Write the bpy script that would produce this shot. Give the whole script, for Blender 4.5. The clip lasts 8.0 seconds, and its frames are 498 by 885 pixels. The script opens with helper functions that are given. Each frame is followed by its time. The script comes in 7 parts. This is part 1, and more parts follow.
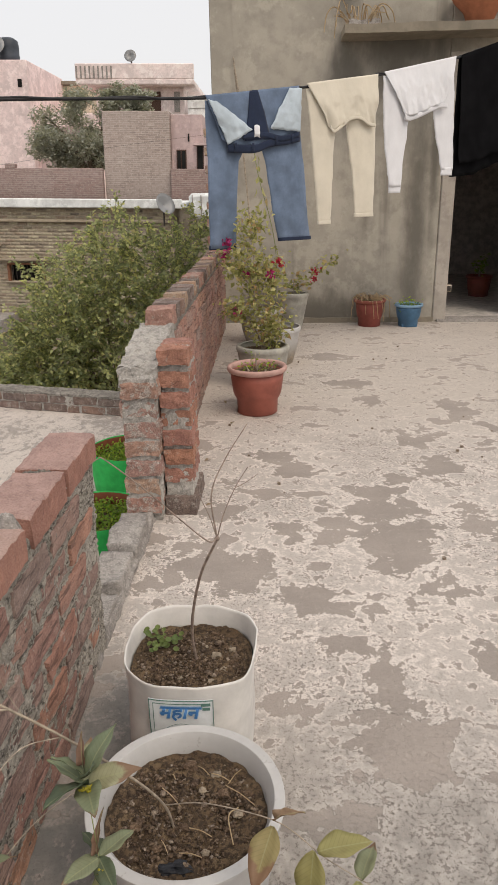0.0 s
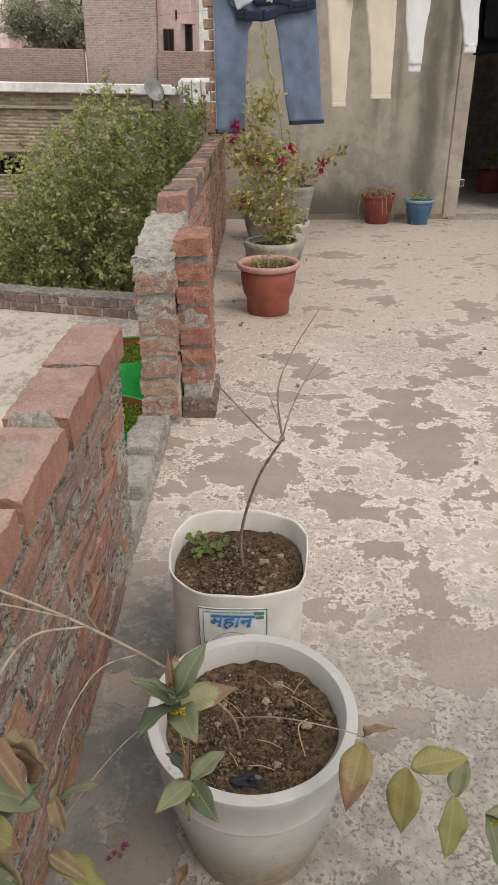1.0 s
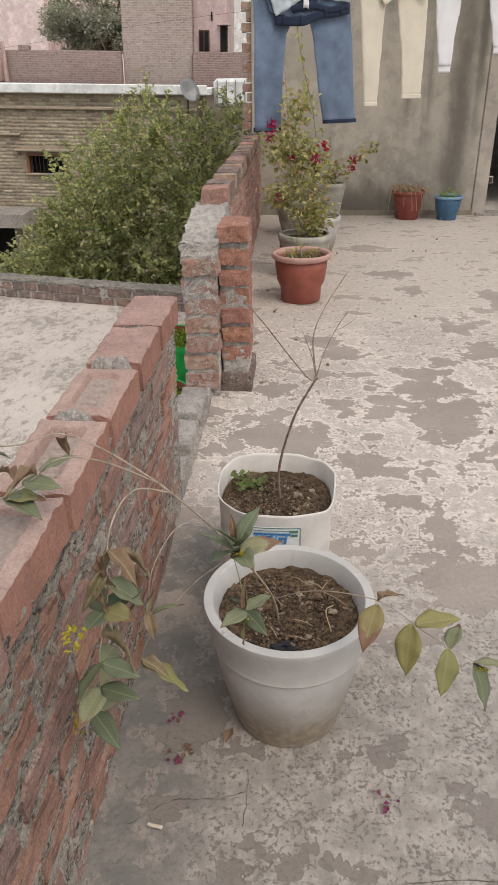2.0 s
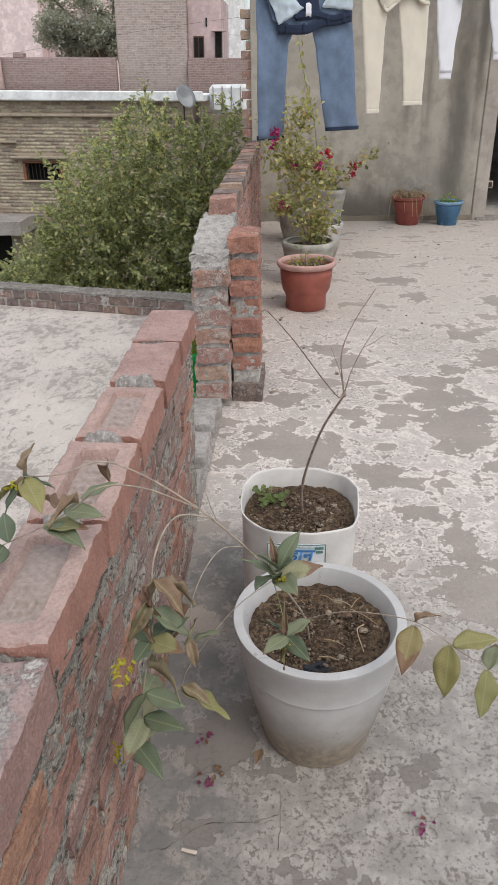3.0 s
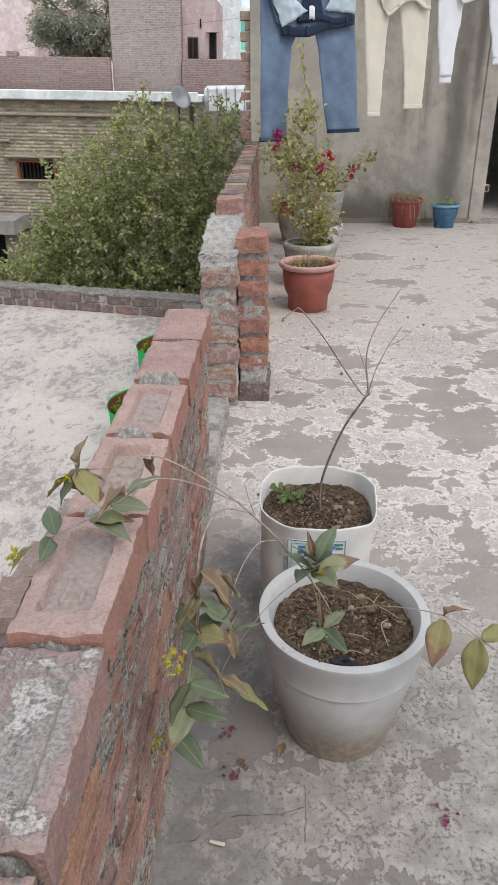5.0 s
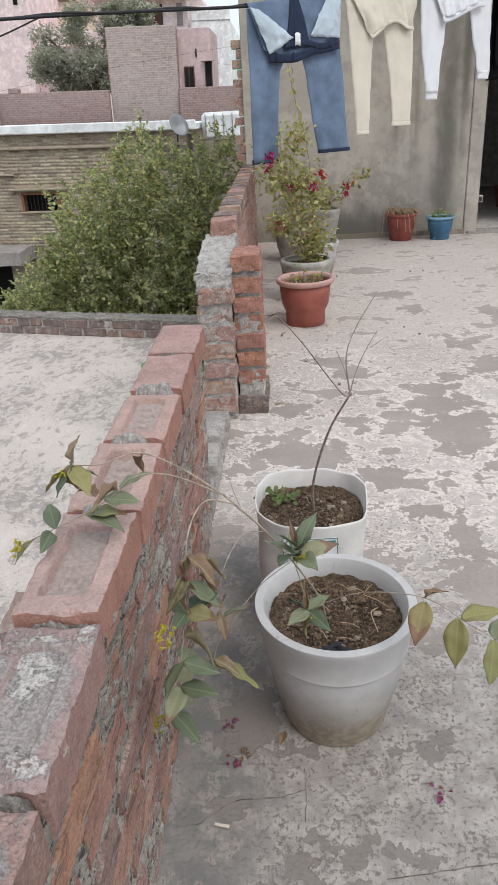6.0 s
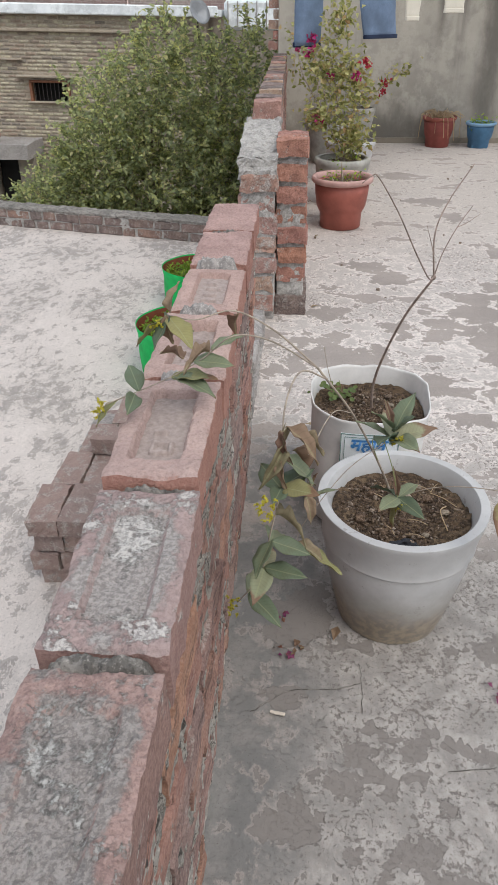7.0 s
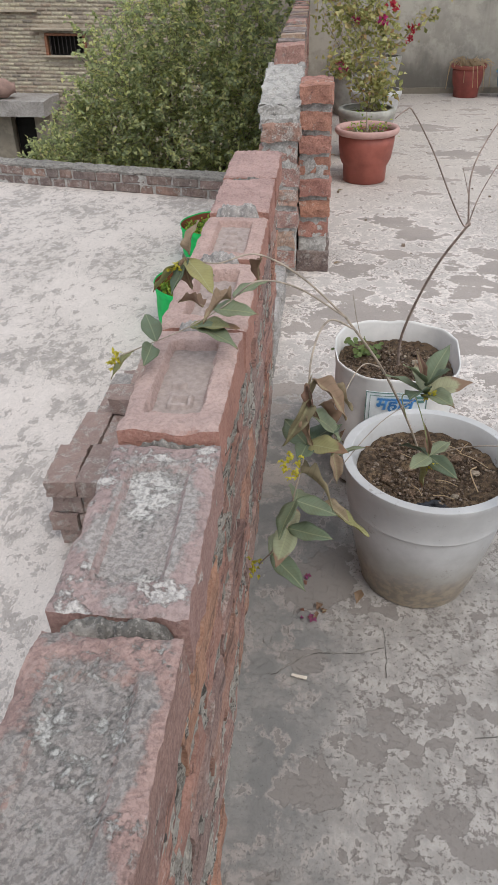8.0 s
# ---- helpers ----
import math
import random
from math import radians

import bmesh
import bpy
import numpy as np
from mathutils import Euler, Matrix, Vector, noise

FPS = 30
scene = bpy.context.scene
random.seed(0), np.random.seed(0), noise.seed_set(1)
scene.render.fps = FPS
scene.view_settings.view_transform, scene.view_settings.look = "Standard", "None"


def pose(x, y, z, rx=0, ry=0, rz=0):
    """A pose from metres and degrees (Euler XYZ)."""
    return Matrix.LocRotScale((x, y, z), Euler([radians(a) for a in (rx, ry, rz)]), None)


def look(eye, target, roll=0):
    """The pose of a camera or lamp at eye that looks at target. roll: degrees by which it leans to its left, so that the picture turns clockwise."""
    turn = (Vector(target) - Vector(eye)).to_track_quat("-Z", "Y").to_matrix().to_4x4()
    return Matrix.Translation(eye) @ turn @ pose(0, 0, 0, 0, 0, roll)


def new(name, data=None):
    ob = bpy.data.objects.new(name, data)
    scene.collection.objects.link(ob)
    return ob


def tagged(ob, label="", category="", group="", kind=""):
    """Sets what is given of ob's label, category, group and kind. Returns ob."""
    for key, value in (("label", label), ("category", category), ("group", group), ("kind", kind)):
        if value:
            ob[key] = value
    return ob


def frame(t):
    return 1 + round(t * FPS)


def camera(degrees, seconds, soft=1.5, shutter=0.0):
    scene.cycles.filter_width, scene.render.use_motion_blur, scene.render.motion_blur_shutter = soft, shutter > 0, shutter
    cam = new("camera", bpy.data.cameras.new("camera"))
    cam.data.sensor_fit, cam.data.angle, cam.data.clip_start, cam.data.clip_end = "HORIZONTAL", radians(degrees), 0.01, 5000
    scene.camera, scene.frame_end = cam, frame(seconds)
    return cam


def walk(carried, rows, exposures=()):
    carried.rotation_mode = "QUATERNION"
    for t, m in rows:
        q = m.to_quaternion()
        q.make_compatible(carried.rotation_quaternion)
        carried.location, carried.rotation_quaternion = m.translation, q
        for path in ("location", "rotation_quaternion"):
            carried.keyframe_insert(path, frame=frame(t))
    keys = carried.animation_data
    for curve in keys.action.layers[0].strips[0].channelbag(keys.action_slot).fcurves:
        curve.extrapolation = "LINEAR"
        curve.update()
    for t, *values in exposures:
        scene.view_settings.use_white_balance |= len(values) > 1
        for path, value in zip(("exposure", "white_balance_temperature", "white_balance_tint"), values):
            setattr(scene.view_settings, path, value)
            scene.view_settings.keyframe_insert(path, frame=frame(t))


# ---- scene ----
cam = camera(39.9, 8.0, soft=1.0)
PATH = [
    (0, (-0.003, 0.596, 1.286), (-0.095, 2.476, 0.609), -1.1),
    (0.5, (-0.089, 0.66, 1.26), (-0.083, 2.513, 0.507), -2.3),
    (1, (-0.145, 0.705, 1.215), (-0.2, 2.478, 0.29), -0.5),
    (1.2, (-0.162, 0.688, 1.204), (-0.252, 2.419, 0.207), -1.4),
    (2.3, (-0.16, 0.363, 1.231), (-0.313, 2.138, 0.323), -0.7),
    (2.5, (-0.175, 0.371, 1.232), (-0.336, 2.122, 0.278), -0.9),
    (3, (-0.225, 0.431, 1.247), (-0.351, 2.205, 0.332), -1.3),
    (3.5, (-0.274, 0.456, 1.258), (-0.41, 2.246, 0.376), -0.5),
    (4, (-0.292, 0.44, 1.253), (-0.428, 2.237, 0.385), -0.9),
    (4.5, (-0.301, 0.426, 1.25), (-0.403, 2.227, 0.387), -0.9),
    (4.7, (-0.305, 0.421, 1.246), (-0.41, 2.213, 0.363), -0.3),
    (5.8, (-0.248, 0.336, 1.255), (-0.348, 2.105, 0.326), -3.0),
    (6, (-0.245, 0.318, 1.252), (-0.377, 2.119, 0.392), -3.4),
    (6.5, (-0.337, 0.339, 1.184), (-0.413, 2.105, 0.249), 1.1),
    (7, (-0.391, 0.359, 1.148), (-0.522, 2.046, 0.082), -0.6),
    (7.5, (-0.412, 0.384, 1.13), (-0.534, 2.042, 0.02), -0.3),
    (8, (-0.4, 0.395, 1.11), (-0.582, 2.019, -0.043), -1.5),
]
walk(cam, [(t, look(eye, target, roll)) for t, eye, target, roll in PATH], exposures=[(0.0, 0.36, 7150, 13), (1.2, 0.37, 7150, 13), (3.5, 0.50, 6250, 11), (8.0, 0.55, 6200, 10)])

# ---- light: hazy overcast afternoon ----
world = bpy.data.worlds.new("overcast_sky")
scene.world = world
world.use_nodes = True
wn, wl = world.node_tree.nodes, world.node_tree.links
wn.clear()
sky = wn.new("ShaderNodeTexSky")
sky.sky_type, sky.sun_disc = "NISHITA", False
sky.sun_elevation, sky.sun_rotation = radians(54), radians(141)
sky.air_density, sky.dust_density, sky.ozone_density = 1.0, 6.0, 1.0
haze = wn.new("ShaderNodeMix")
haze.data_type = "RGBA"
haze.inputs["Factor"].default_value = 0.82
haze.inputs[7].default_value = (6.6, 7.0, 7.5, 1)
wl.new(sky.outputs[0], haze.inputs[6])
bg = wn.new("ShaderNodeBackground")
bg.inputs["Strength"].default_value = 0.11
wl.new(haze.outputs[2], bg.inputs["Color"])
wout = wn.new("ShaderNodeOutputWorld")
wl.new(bg.outputs[0], wout.inputs["Surface"])

sun = new("sun", bpy.data.lights.new("sun", "SUN"))
sun.data.energy, sun.data.angle, sun.data.color = 0.9, radians(24), (1.0, 0.95, 0.87)
sun.matrix_world = look((4.0, -5.0, 9.0), (0, 0, 0))


# ---- materials ----
class Mat:
    """A node material with a few short-hand calls."""

    def __init__(self, name, rough=0.85, coords="Object"):
        self.m = bpy.data.materials.new(name)
        self.m.use_nodes = True
        self.t = self.m.node_tree
        self.b = self.t.nodes["Principled BSDF"]
        self.b.inputs["Roughness"].default_value = rough
        self.b.inputs["Specular IOR Level"].default_value = 0.3
        self.co = self.t.nodes.new("ShaderNodeTexCoord").outputs[coords]

    def node(self, kind, **values):
        n = self.t.nodes.new(kind)
        for key, value in values.items():
            n.inputs[key].default_value = value
        return n

    def link(self, a, b):
        self.t.links.new(a, b)

    def noise(self, scale, detail=4.0, rough=0.6, stretch=None, warp=0.0):
        n = self.node("ShaderNodeTexNoise", Scale=scale, Detail=detail, Roughness=rough, Distortion=warp)
        if stretch:
            mp = self.node("ShaderNodeMapping", Scale=stretch)
            self.link(self.co, mp.inputs["Vector"])
            self.link(mp.outputs[0], n.inputs["Vector"])
        else:
            self.link(self.co, n.inputs["Vector"])
        return n.outputs["Fac"]

    def ramp(self, fac, lo, hi, a=0.0, b=1.0):
        n = self.node("ShaderNodeMapRange")
        n.interpolation_type = "SMOOTHSTEP"
        for key, value in zip((1, 2, 3, 4), (lo, hi, a, b)):
            n.inputs[key].default_value = value
        self.link(fac, n.inputs[0])
        return n.outputs[0]

    def math(self, op, a, b=None):
        n = self.node("ShaderNodeMath")
        n.operation = op
        for i, v in enumerate((a, b)):
            if v is None:
                continue
            if isinstance(v, (int, float)):
                n.inputs[i].default_value = v
            else:
                self.link(v, n.inputs[i])
        return n.outputs[0]

    def mix(self, fac, a, b, mode="MIX"):
        n = self.node("ShaderNodeMix")
        n.data_type, n.blend_type = "RGBA", mode
        for sock, v in ((n.inputs[0], fac), (n.inputs[6], a), (n.inputs[7], b)):
            if isinstance(v, (int, float)):
                sock.default_value = v
            elif isinstance(v, tuple):
                sock.default_value = (*v, 1)
            else:
                self.link(v, sock)
        return n.outputs[2]

    def random(self, island=False):
        if island:
            return self.t.nodes.new("ShaderNodeNewGeometry").outputs["Random Per Island"]
        return self.t.nodes.new("ShaderNodeObjectInfo").outputs["Random"]

    def colors(self, fac, stops):
        n = self.node("ShaderNodeValToRGB")
        r = n.color_ramp
        while len(r.elements) < len(stops):
            r.elements.new(0.5)
        for e, (p, c) in zip(r.elements, stops):
            e.position, e.color = p, (*c, 1)
        self.link(fac, n.inputs[0])
        return n.outputs[0]

    def bump(self, height, strength=0.5, distance=0.004):
        n = self.node("ShaderNodeBump", Strength=strength, Distance=distance)
        self.link(height, n.inputs["Height"])
        if self.b.inputs["Normal"].links:
            self.link(self.b.inputs["Normal"].links[0].from_socket, n.inputs["Normal"])
        self.link(n.outputs[0], self.b.inputs["Normal"])

    def done(self, color):
        if isinstance(color, tuple):
            self.b.inputs["Base Color"].default_value = (*color, 1)
        else:
            self.link(color, self.b.inputs["Base Color"])
        return self.m


def plain(name, color, rough=0.7, vary=0.15, scale=12.0, bump=0.15, metal=0.0):
    """A simple surface whose tone varies at two scales."""
    k = Mat(name, rough)
    k.b.inputs["Metallic"].default_value = metal
    n1, n2 = k.noise(scale, 5), k.noise(scale * 7, 3)
    dark = tuple(c * (1 - 2 * vary) for c in color)
    light = tuple(min(1, c * (1 + vary)) for c in color)
    c = k.mix(k.ramp(n1, 0.3, 0.7), dark, light)
    c = k.mix(k.math("MULTIPLY", k.ramp(n2, 0.45, 0.75), vary), c, dark)
    if bump:
        k.bump(n2, bump, 0.002)
    return k.done(c)


def brick_material(name, tones, dust=0.5, dust_color=(0.40, 0.37, 0.33), coords="Object", island=False, wear=1.0, layers=0.0, flank=None, cement=None):
    """Old fired brick: each piece has its own tone, with cement dust, dark stains, pitting and, where it has weathered, flaking layers."""
    k = Mat(name, 0.94, coords)
    tone = k.colors(k.random(island), [(i / (len(tones) - 1), t) for i, t in enumerate(tones)])
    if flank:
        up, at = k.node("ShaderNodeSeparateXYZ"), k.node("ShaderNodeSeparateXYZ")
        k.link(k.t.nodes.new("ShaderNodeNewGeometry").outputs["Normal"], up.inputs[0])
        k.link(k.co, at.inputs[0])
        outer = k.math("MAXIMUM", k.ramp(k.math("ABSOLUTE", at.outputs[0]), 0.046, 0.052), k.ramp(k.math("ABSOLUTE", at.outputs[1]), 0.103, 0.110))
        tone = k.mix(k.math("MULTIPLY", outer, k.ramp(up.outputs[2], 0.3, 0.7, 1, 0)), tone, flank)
    shift = k.node("ShaderNodeVectorMath")
    shift.operation = "ADD"
    k.link(k.co, shift.inputs[0])
    k.link(k.math("MULTIPLY", k.random(island), 37.0), shift.inputs[1])
    k.co = shift.outputs[0]
    n1, n2, n3 = k.noise(16, 6, 0.65), k.noise(62, 5, 0.7), k.noise(210, 4, 0.75)
    n4 = k.noise(19, 10, 0.78)
    c = k.mix(k.ramp(n1, 0.38, 0.64, wear, 0), tone, k.mix(1.0, tone, (0.58, 0.56, 0.58), "MULTIPLY"))
    c = k.mix(k.ramp(n3, 0.40, 0.52, 0.75 * wear, 0), c, k.mix(1.0, c, (0.42, 0.40, 0.40), "MULTIPLY"))
    c = k.mix(k.ramp(n3, 0.54, 0.62, 0, 0.25 + 0.3 * layers), c, k.mix(0.6, c, (0.58, 0.46, 0.40)))
    edge = 0.68 - dust * 0.28
    d = k.mix(k.ramp(n3, 0.40, 0.60), tuple(v * 0.5 for v in dust_color), tuple(min(1, v * 1.25) for v in dust_color))
    c = k.mix(k.math("MULTIPLY", k.ramp(n4, edge, edge + 0.07, 0, 0.85), k.ramp(n2, 0.36, 0.54, 0.35, 1.0)), c, d)
    c = k.mix(k.ramp(n2, 0.30, 0.40, 0.8 * wear, 0), c, (0.055, 0.042, 0.04))
    if layers:
        n5 = k.noise(34, 9, 0.76, stretch=(1, 0.20, 1.9))
        c = k.mix(k.ramp(n5, 0.42, 0.46, layers, 0), c, (0.05, 0.04, 0.037))
        c = k.mix(k.ramp(n5, 0.57, 0.61, 0, 0.7 * layers), c, k.mix(k.ramp(n3, 0.42, 0.58), tuple(v * 0.45 for v in dust_color), tuple(v * 1.3 for v in dust_color)))
        k.bump(n5, 0.7, 0.009)
    if cement:
        # grey bedding mortar left in the moulded hollow, whitish crust strewn over it and the rim
        ax, ay = k.math("ABSOLUTE", at.outputs[0]), k.math("ABSOLUTE", at.outputs[1])
        out = k.math("MAXIMUM", k.math("MULTIPLY", ax, 1 / 0.036), k.math("MULTIPLY", ay, 1 / 0.084))
        n6, n7 = k.noise(11, 10, 0.66), k.noise(38, 10, 0.76)
        flat = k.ramp(up.outputs[2], 0.45, 0.8)
        fill = k.math("MULTIPLY", k.ramp(k.math("ADD", out, k.math("MULTIPLY", k.math("SUBTRACT", n6, 0.5), 3.2)), 1.12, 1.34, 1, 0), flat)
        c = k.mix(k.math("MULTIPLY", fill, 0.8), c, k.mix(k.ramp(n3, 0.42, 0.58), tuple(v * 0.62 for v in cement), cement))
        crust = k.math("ADD", k.math("MULTIPLY", n7, 0.5), k.math("MULTIPLY", n6, 0.5))
        crust = k.math("MULTIPLY", k.ramp(k.math("ADD", crust, k.ramp(out, 0.3, 1.4, 0.015, -0.02)), 0.525, 0.560), flat)
        c = k.mix(k.math("MULTIPLY", crust, 0.85), c, k.mix(k.ramp(n3, 0.42, 0.56), tuple(v * 0.9 for v in cement), tuple(v * 1.5 for v in cement)))
        k.bump(fill, 0.5, 0.003)
        k.bump(crust, 0.6, 0.002)
    k.bump(n1, 0.7, 0.010)
    k.bump(n4, 0.6, 0.006)
    k.bump(n2, 0.9, 0.005)
    k.bump(n3, 0.8, 0.0025)
    return k.done(c)


BRICK = brick_material("weathered_red_brick", [(0.50, 0.295, 0.215), (0.43, 0.24, 0.195), (0.37, 0.27, 0.235), (0.48, 0.265, 0.205), (0.44, 0.305, 0.255), (0.44, 0.24, 0.195)], 0.28, (0.50, 0.45, 0.40), wear=0.55, layers=0.6)
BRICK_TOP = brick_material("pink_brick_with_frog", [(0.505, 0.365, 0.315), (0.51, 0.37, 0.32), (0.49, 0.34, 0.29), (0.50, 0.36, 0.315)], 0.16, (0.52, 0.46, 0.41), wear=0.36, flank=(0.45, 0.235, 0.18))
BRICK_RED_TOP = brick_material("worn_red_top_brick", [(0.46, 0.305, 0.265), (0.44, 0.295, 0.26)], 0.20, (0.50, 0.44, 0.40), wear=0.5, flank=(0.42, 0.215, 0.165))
BRICK_DUSTY = brick_material("dusty_rose_brick", [(0.45, 0.265, 0.21), (0.43, 0.25, 0.20)], 0.45, (0.46, 0.41, 0.36), wear=0.6)
BRICK_WALL = brick_material("bright_orange_wall_brick", [(0.51, 0.275, 0.20), (0.47, 0.25, 0.195), (0.54, 0.30, 0.195), (0.44, 0.24, 0.19)], 0.26, (0.48, 0.44, 0.40), wear=0.55, layers=0.5)
BRICK_CRUST = brick_material("cement_smeared_brick", [(0.40, 0.215, 0.17), (0.38, 0.25, 0.19), (0.48, 0.35, 0.24), (0.42, 0.20, 0.155)], 0.60, (0.40, 0.37, 0.33), wear=0.7)
BRICK_GREY = brick_material("sooty_brick", [(0.24, 0.19, 0.165), (0.29, 0.205, 0.175), (0.215, 0.175, 0.155), (0.36, 0.225, 0.17)], 0.55, (0.37, 0.335, 0.30), wear=0.8)
BRICK_YELLOW = brick_material("yellow_old_brick", [(0.50, 0.44, 0.30), (0.62, 0.56, 0.40), (0.36, 0.31, 0.24), (0.58, 0.52, 0.37), (0.40, 0.31, 0.23), (0.28, 0.25, 0.20)], 0.40, (0.50, 0.46, 0.38), island=True, wear=0.6)


def cement_material(name, light, dark, speck=0.5, bump=0.6, layers=0.0):
    k = Mat(name, 0.93)
    n1, n2, n3 = k.noise(3.0, 6), k.noise(34, 7, 0.72), k.noise(150, 5, 0.75)
    c = k.mix(k.ramp(n1, 0.3, 0.7), dark, light)
    c = k.mix(k.ramp(n2, 0.46, 0.58, 0, speck), c, tuple(v * 0.5 for v in dark))
    c = k.mix(k.ramp(n3, 0.53, 0.62, 0, 0.6), c, tuple(min(1, v * 1.4) for v in light))
    c = k.mix(k.ramp(n3, 0.36, 0.45, 0.7 * speck, 0), c, tuple(v * 0.3 for v in dark))
    if layers:
        n5 = k.noise(34, 9, 0.8, stretch=(1, 0.2, 1.8))
        c = k.mix(k.ramp(n5, 0.43, 0.47, layers, 0), c, (0.045, 0.036, 0.03))
        c = k.mix(k.ramp(n5, 0.57, 0.61, 0, 0.8 * layers), c, (0.50, 0.475, 0.435))
        k.bump(n5, 1.0, 0.014)
        pits, grains = k.noise(75, 7, 0.72, stretch=(1, 0.6, 1.2)), k.noise(130, 5, 0.7, stretch=(1, 0.6, 1.2))
        c = k.mix(k.ramp(pits, 0.41, 0.445, 0.85, 0), c, (0.06, 0.05, 0.043))
        c = k.mix(k.ramp(grains, 0.57, 0.60, 0, 0.75), c, (0.58, 0.55, 0.50))
        k.bump(pits, 1.0, 0.010)
    k.bump(n2, bump, 0.006)
    k.bump(n3, bump * 0.7, 0.003)
    return k.done(c)


MORTAR = cement_material("rough_mortar", (0.30, 0.275, 0.245), (0.19, 0.175, 0.155), 0.8, bump=1.0)
MORTAR_WALL = cement_material("crumbling_wall_mortar", (0.58, 0.53, 0.46), (0.40, 0.36, 0.31), 0.5, bump=1.0, layers=0.62)
PIER_CRUST = cement_material("grey_pier_cement", (0.43, 0.405, 0.37), (0.32, 0.30, 0.275), 0.5, bump=1.0)
LUMP = cement_material("old_cement_lump", (0.40, 0.37, 0.34), (0.28, 0.255, 0.235), 0.5, bump=0.8)


def floor_material(name, pale, grey, blobs=(), worn=None, scale=1.0, loss=0.0):
    """Concrete roof whose thin pale skim coat has flaked off in ragged patches with bright rims."""
    k = Mat(name, 0.92)
    raw = k.co
    wob = k.node("ShaderNodeTexNoise", Scale=6.5, Detail=6.0, Roughness=0.62)
    k.link(raw, wob.inputs["Vector"])
    off = k.node("ShaderNodeVectorMath")
    off.operation = "MULTIPLY_ADD"
    k.link(wob.outputs["Color"], off.inputs[0])
    off.inputs[1].default_value = (0.46, 0.34, 0)
    k.link(raw, off.inputs[2])
    near = None
    for x, y, rx, ry in blobs:
        a = k.node("ShaderNodeVectorMath")
        a.operation = "SUBTRACT"
        k.link(off.outputs[0], a.inputs[0])
        a.inputs[1].default_value = (x + 0.23, y + 0.17, 0)
        b = k.node("ShaderNodeVectorMath")
        b.operation = "MULTIPLY"
        k.link(a.outputs[0], b.inputs[0])
        b.inputs[1].default_value = (1 / rx, 1 / ry, 0)
        d = k.node("ShaderNodeVectorMath")
        d.operation = "LENGTH"
        k.link(b.outputs[0], d.inputs[0])
        near = d.outputs["Value"] if near is None else k.math("MINIMUM", near, d.outputs["Value"])
    big = k.noise(3.0 * scale, 5, 0.55, stretch=(1.0, 1.5, 1))
    mid = k.noise(10.5 * scale, 7, 0.66, stretch=(1.0, 0.95, 1), warp=0.3)
    wee = k.noise(19.0 * scale, 6, 0.65, stretch=(1.05, 0.85, 1))
    fine = k.noise(62 * scale, 6, 0.72, stretch=(1.05, 0.8, 1))
    grit = k.noise(190, 4, 0.75)
    sep = k.node("ShaderNodeSeparateXYZ")
    k.link(off.outputs[0], sep.inputs[0])
    near_end = k.ramp(sep.outputs[1], worn[0], worn[1], 1, 0)
    far_end = k.ramp(sep.outputs[1], worn[2], worn[3])
    f = k.math("MULTIPLY", k.math("SUBTRACT", big, 0.60 - loss), 6.0)
    f = k.math("MAXIMUM", f, k.math("SUBTRACT", 1.0, near))
    f = k.math("ADD", f, k.math("MULTIPLY", k.math("SUBTRACT", mid, 0.5), k.ramp(near_end, 0, 1, 2.6, 1.7)))
    f = k.math("MAXIMUM", f, k.math("MULTIPLY", k.math("SUBTRACT", wee, k.ramp(near_end, 0, 1, 0.585 - loss, 0.625 - loss)), 5.0))
    f = k.math("ADD", f, k.math("MULTIPLY", k.math("SUBTRACT", fine, 0.5), 0.8))
    f = k.math("SUBTRACT", f, k.math("MULTIPLY", far_end, 0.03))
    flake = k.ramp(f, -0.02, 0.06)
    rim = k.math("MULTIPLY", k.ramp(f, -0.42, -0.06), k.math("SUBTRACT", 1.0, flake))
    area = k.ramp(k.noise(1.4, 4), 0.36, 0.64)
    area = k.math("MAXIMUM", k.math("SUBTRACT", area, k.math("MULTIPLY", far_end, 0.35)), k.math("MULTIPLY", near_end, 0.85))
    # darker, bluish grey strip of floor along the foot of the parapet
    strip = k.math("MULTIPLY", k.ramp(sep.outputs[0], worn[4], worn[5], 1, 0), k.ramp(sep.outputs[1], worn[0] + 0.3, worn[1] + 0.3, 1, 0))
    speck = k.math("MULTIPLY", k.ramp(fine, 0.525, 0.585), k.math("MULTIPLY", k.ramp(area, 0, 1, 0.10, 0.55), k.ramp(far_end, 0, 1, 1.0, 0.7)))
    pit = k.math("MULTIPLY", k.ramp(k.math("ADD", k.math("MULTIPLY", k.noise(92 * scale, 6, 0.75), 0.75), k.math("MULTIPLY", mid, 0.25)), 0.536, 0.552), k.math("MULTIPLY", k.ramp(area, 0, 1, 0.22, 1.0), k.ramp(far_end, 0, 1, 1.0, 0.75)))
    body = k.mix(k.ramp(mid, 0.35, 0.65), tuple(v * 0.84 for v in pale), tuple(v * 0.97 for v in pale))
    body = k.mix(k.math("MULTIPLY", rim, 0.8), body, tuple(min(1, v * 1.40) for v in pale))
    body = k.mix(k.math("MULTIPLY", near_end, 0.9), body, k.mix(k.ramp(wee, 0.4, 0.6), tuple((0.20 * p + 0.58 * g) * t for p, g, t in zip(pale, grey, (0.86, 0.91, 0.92))), tuple((0.52 * p + 0.38 * g) * t for p, g, t in zip(pale, grey, (0.92, 0.96, 0.97)))))
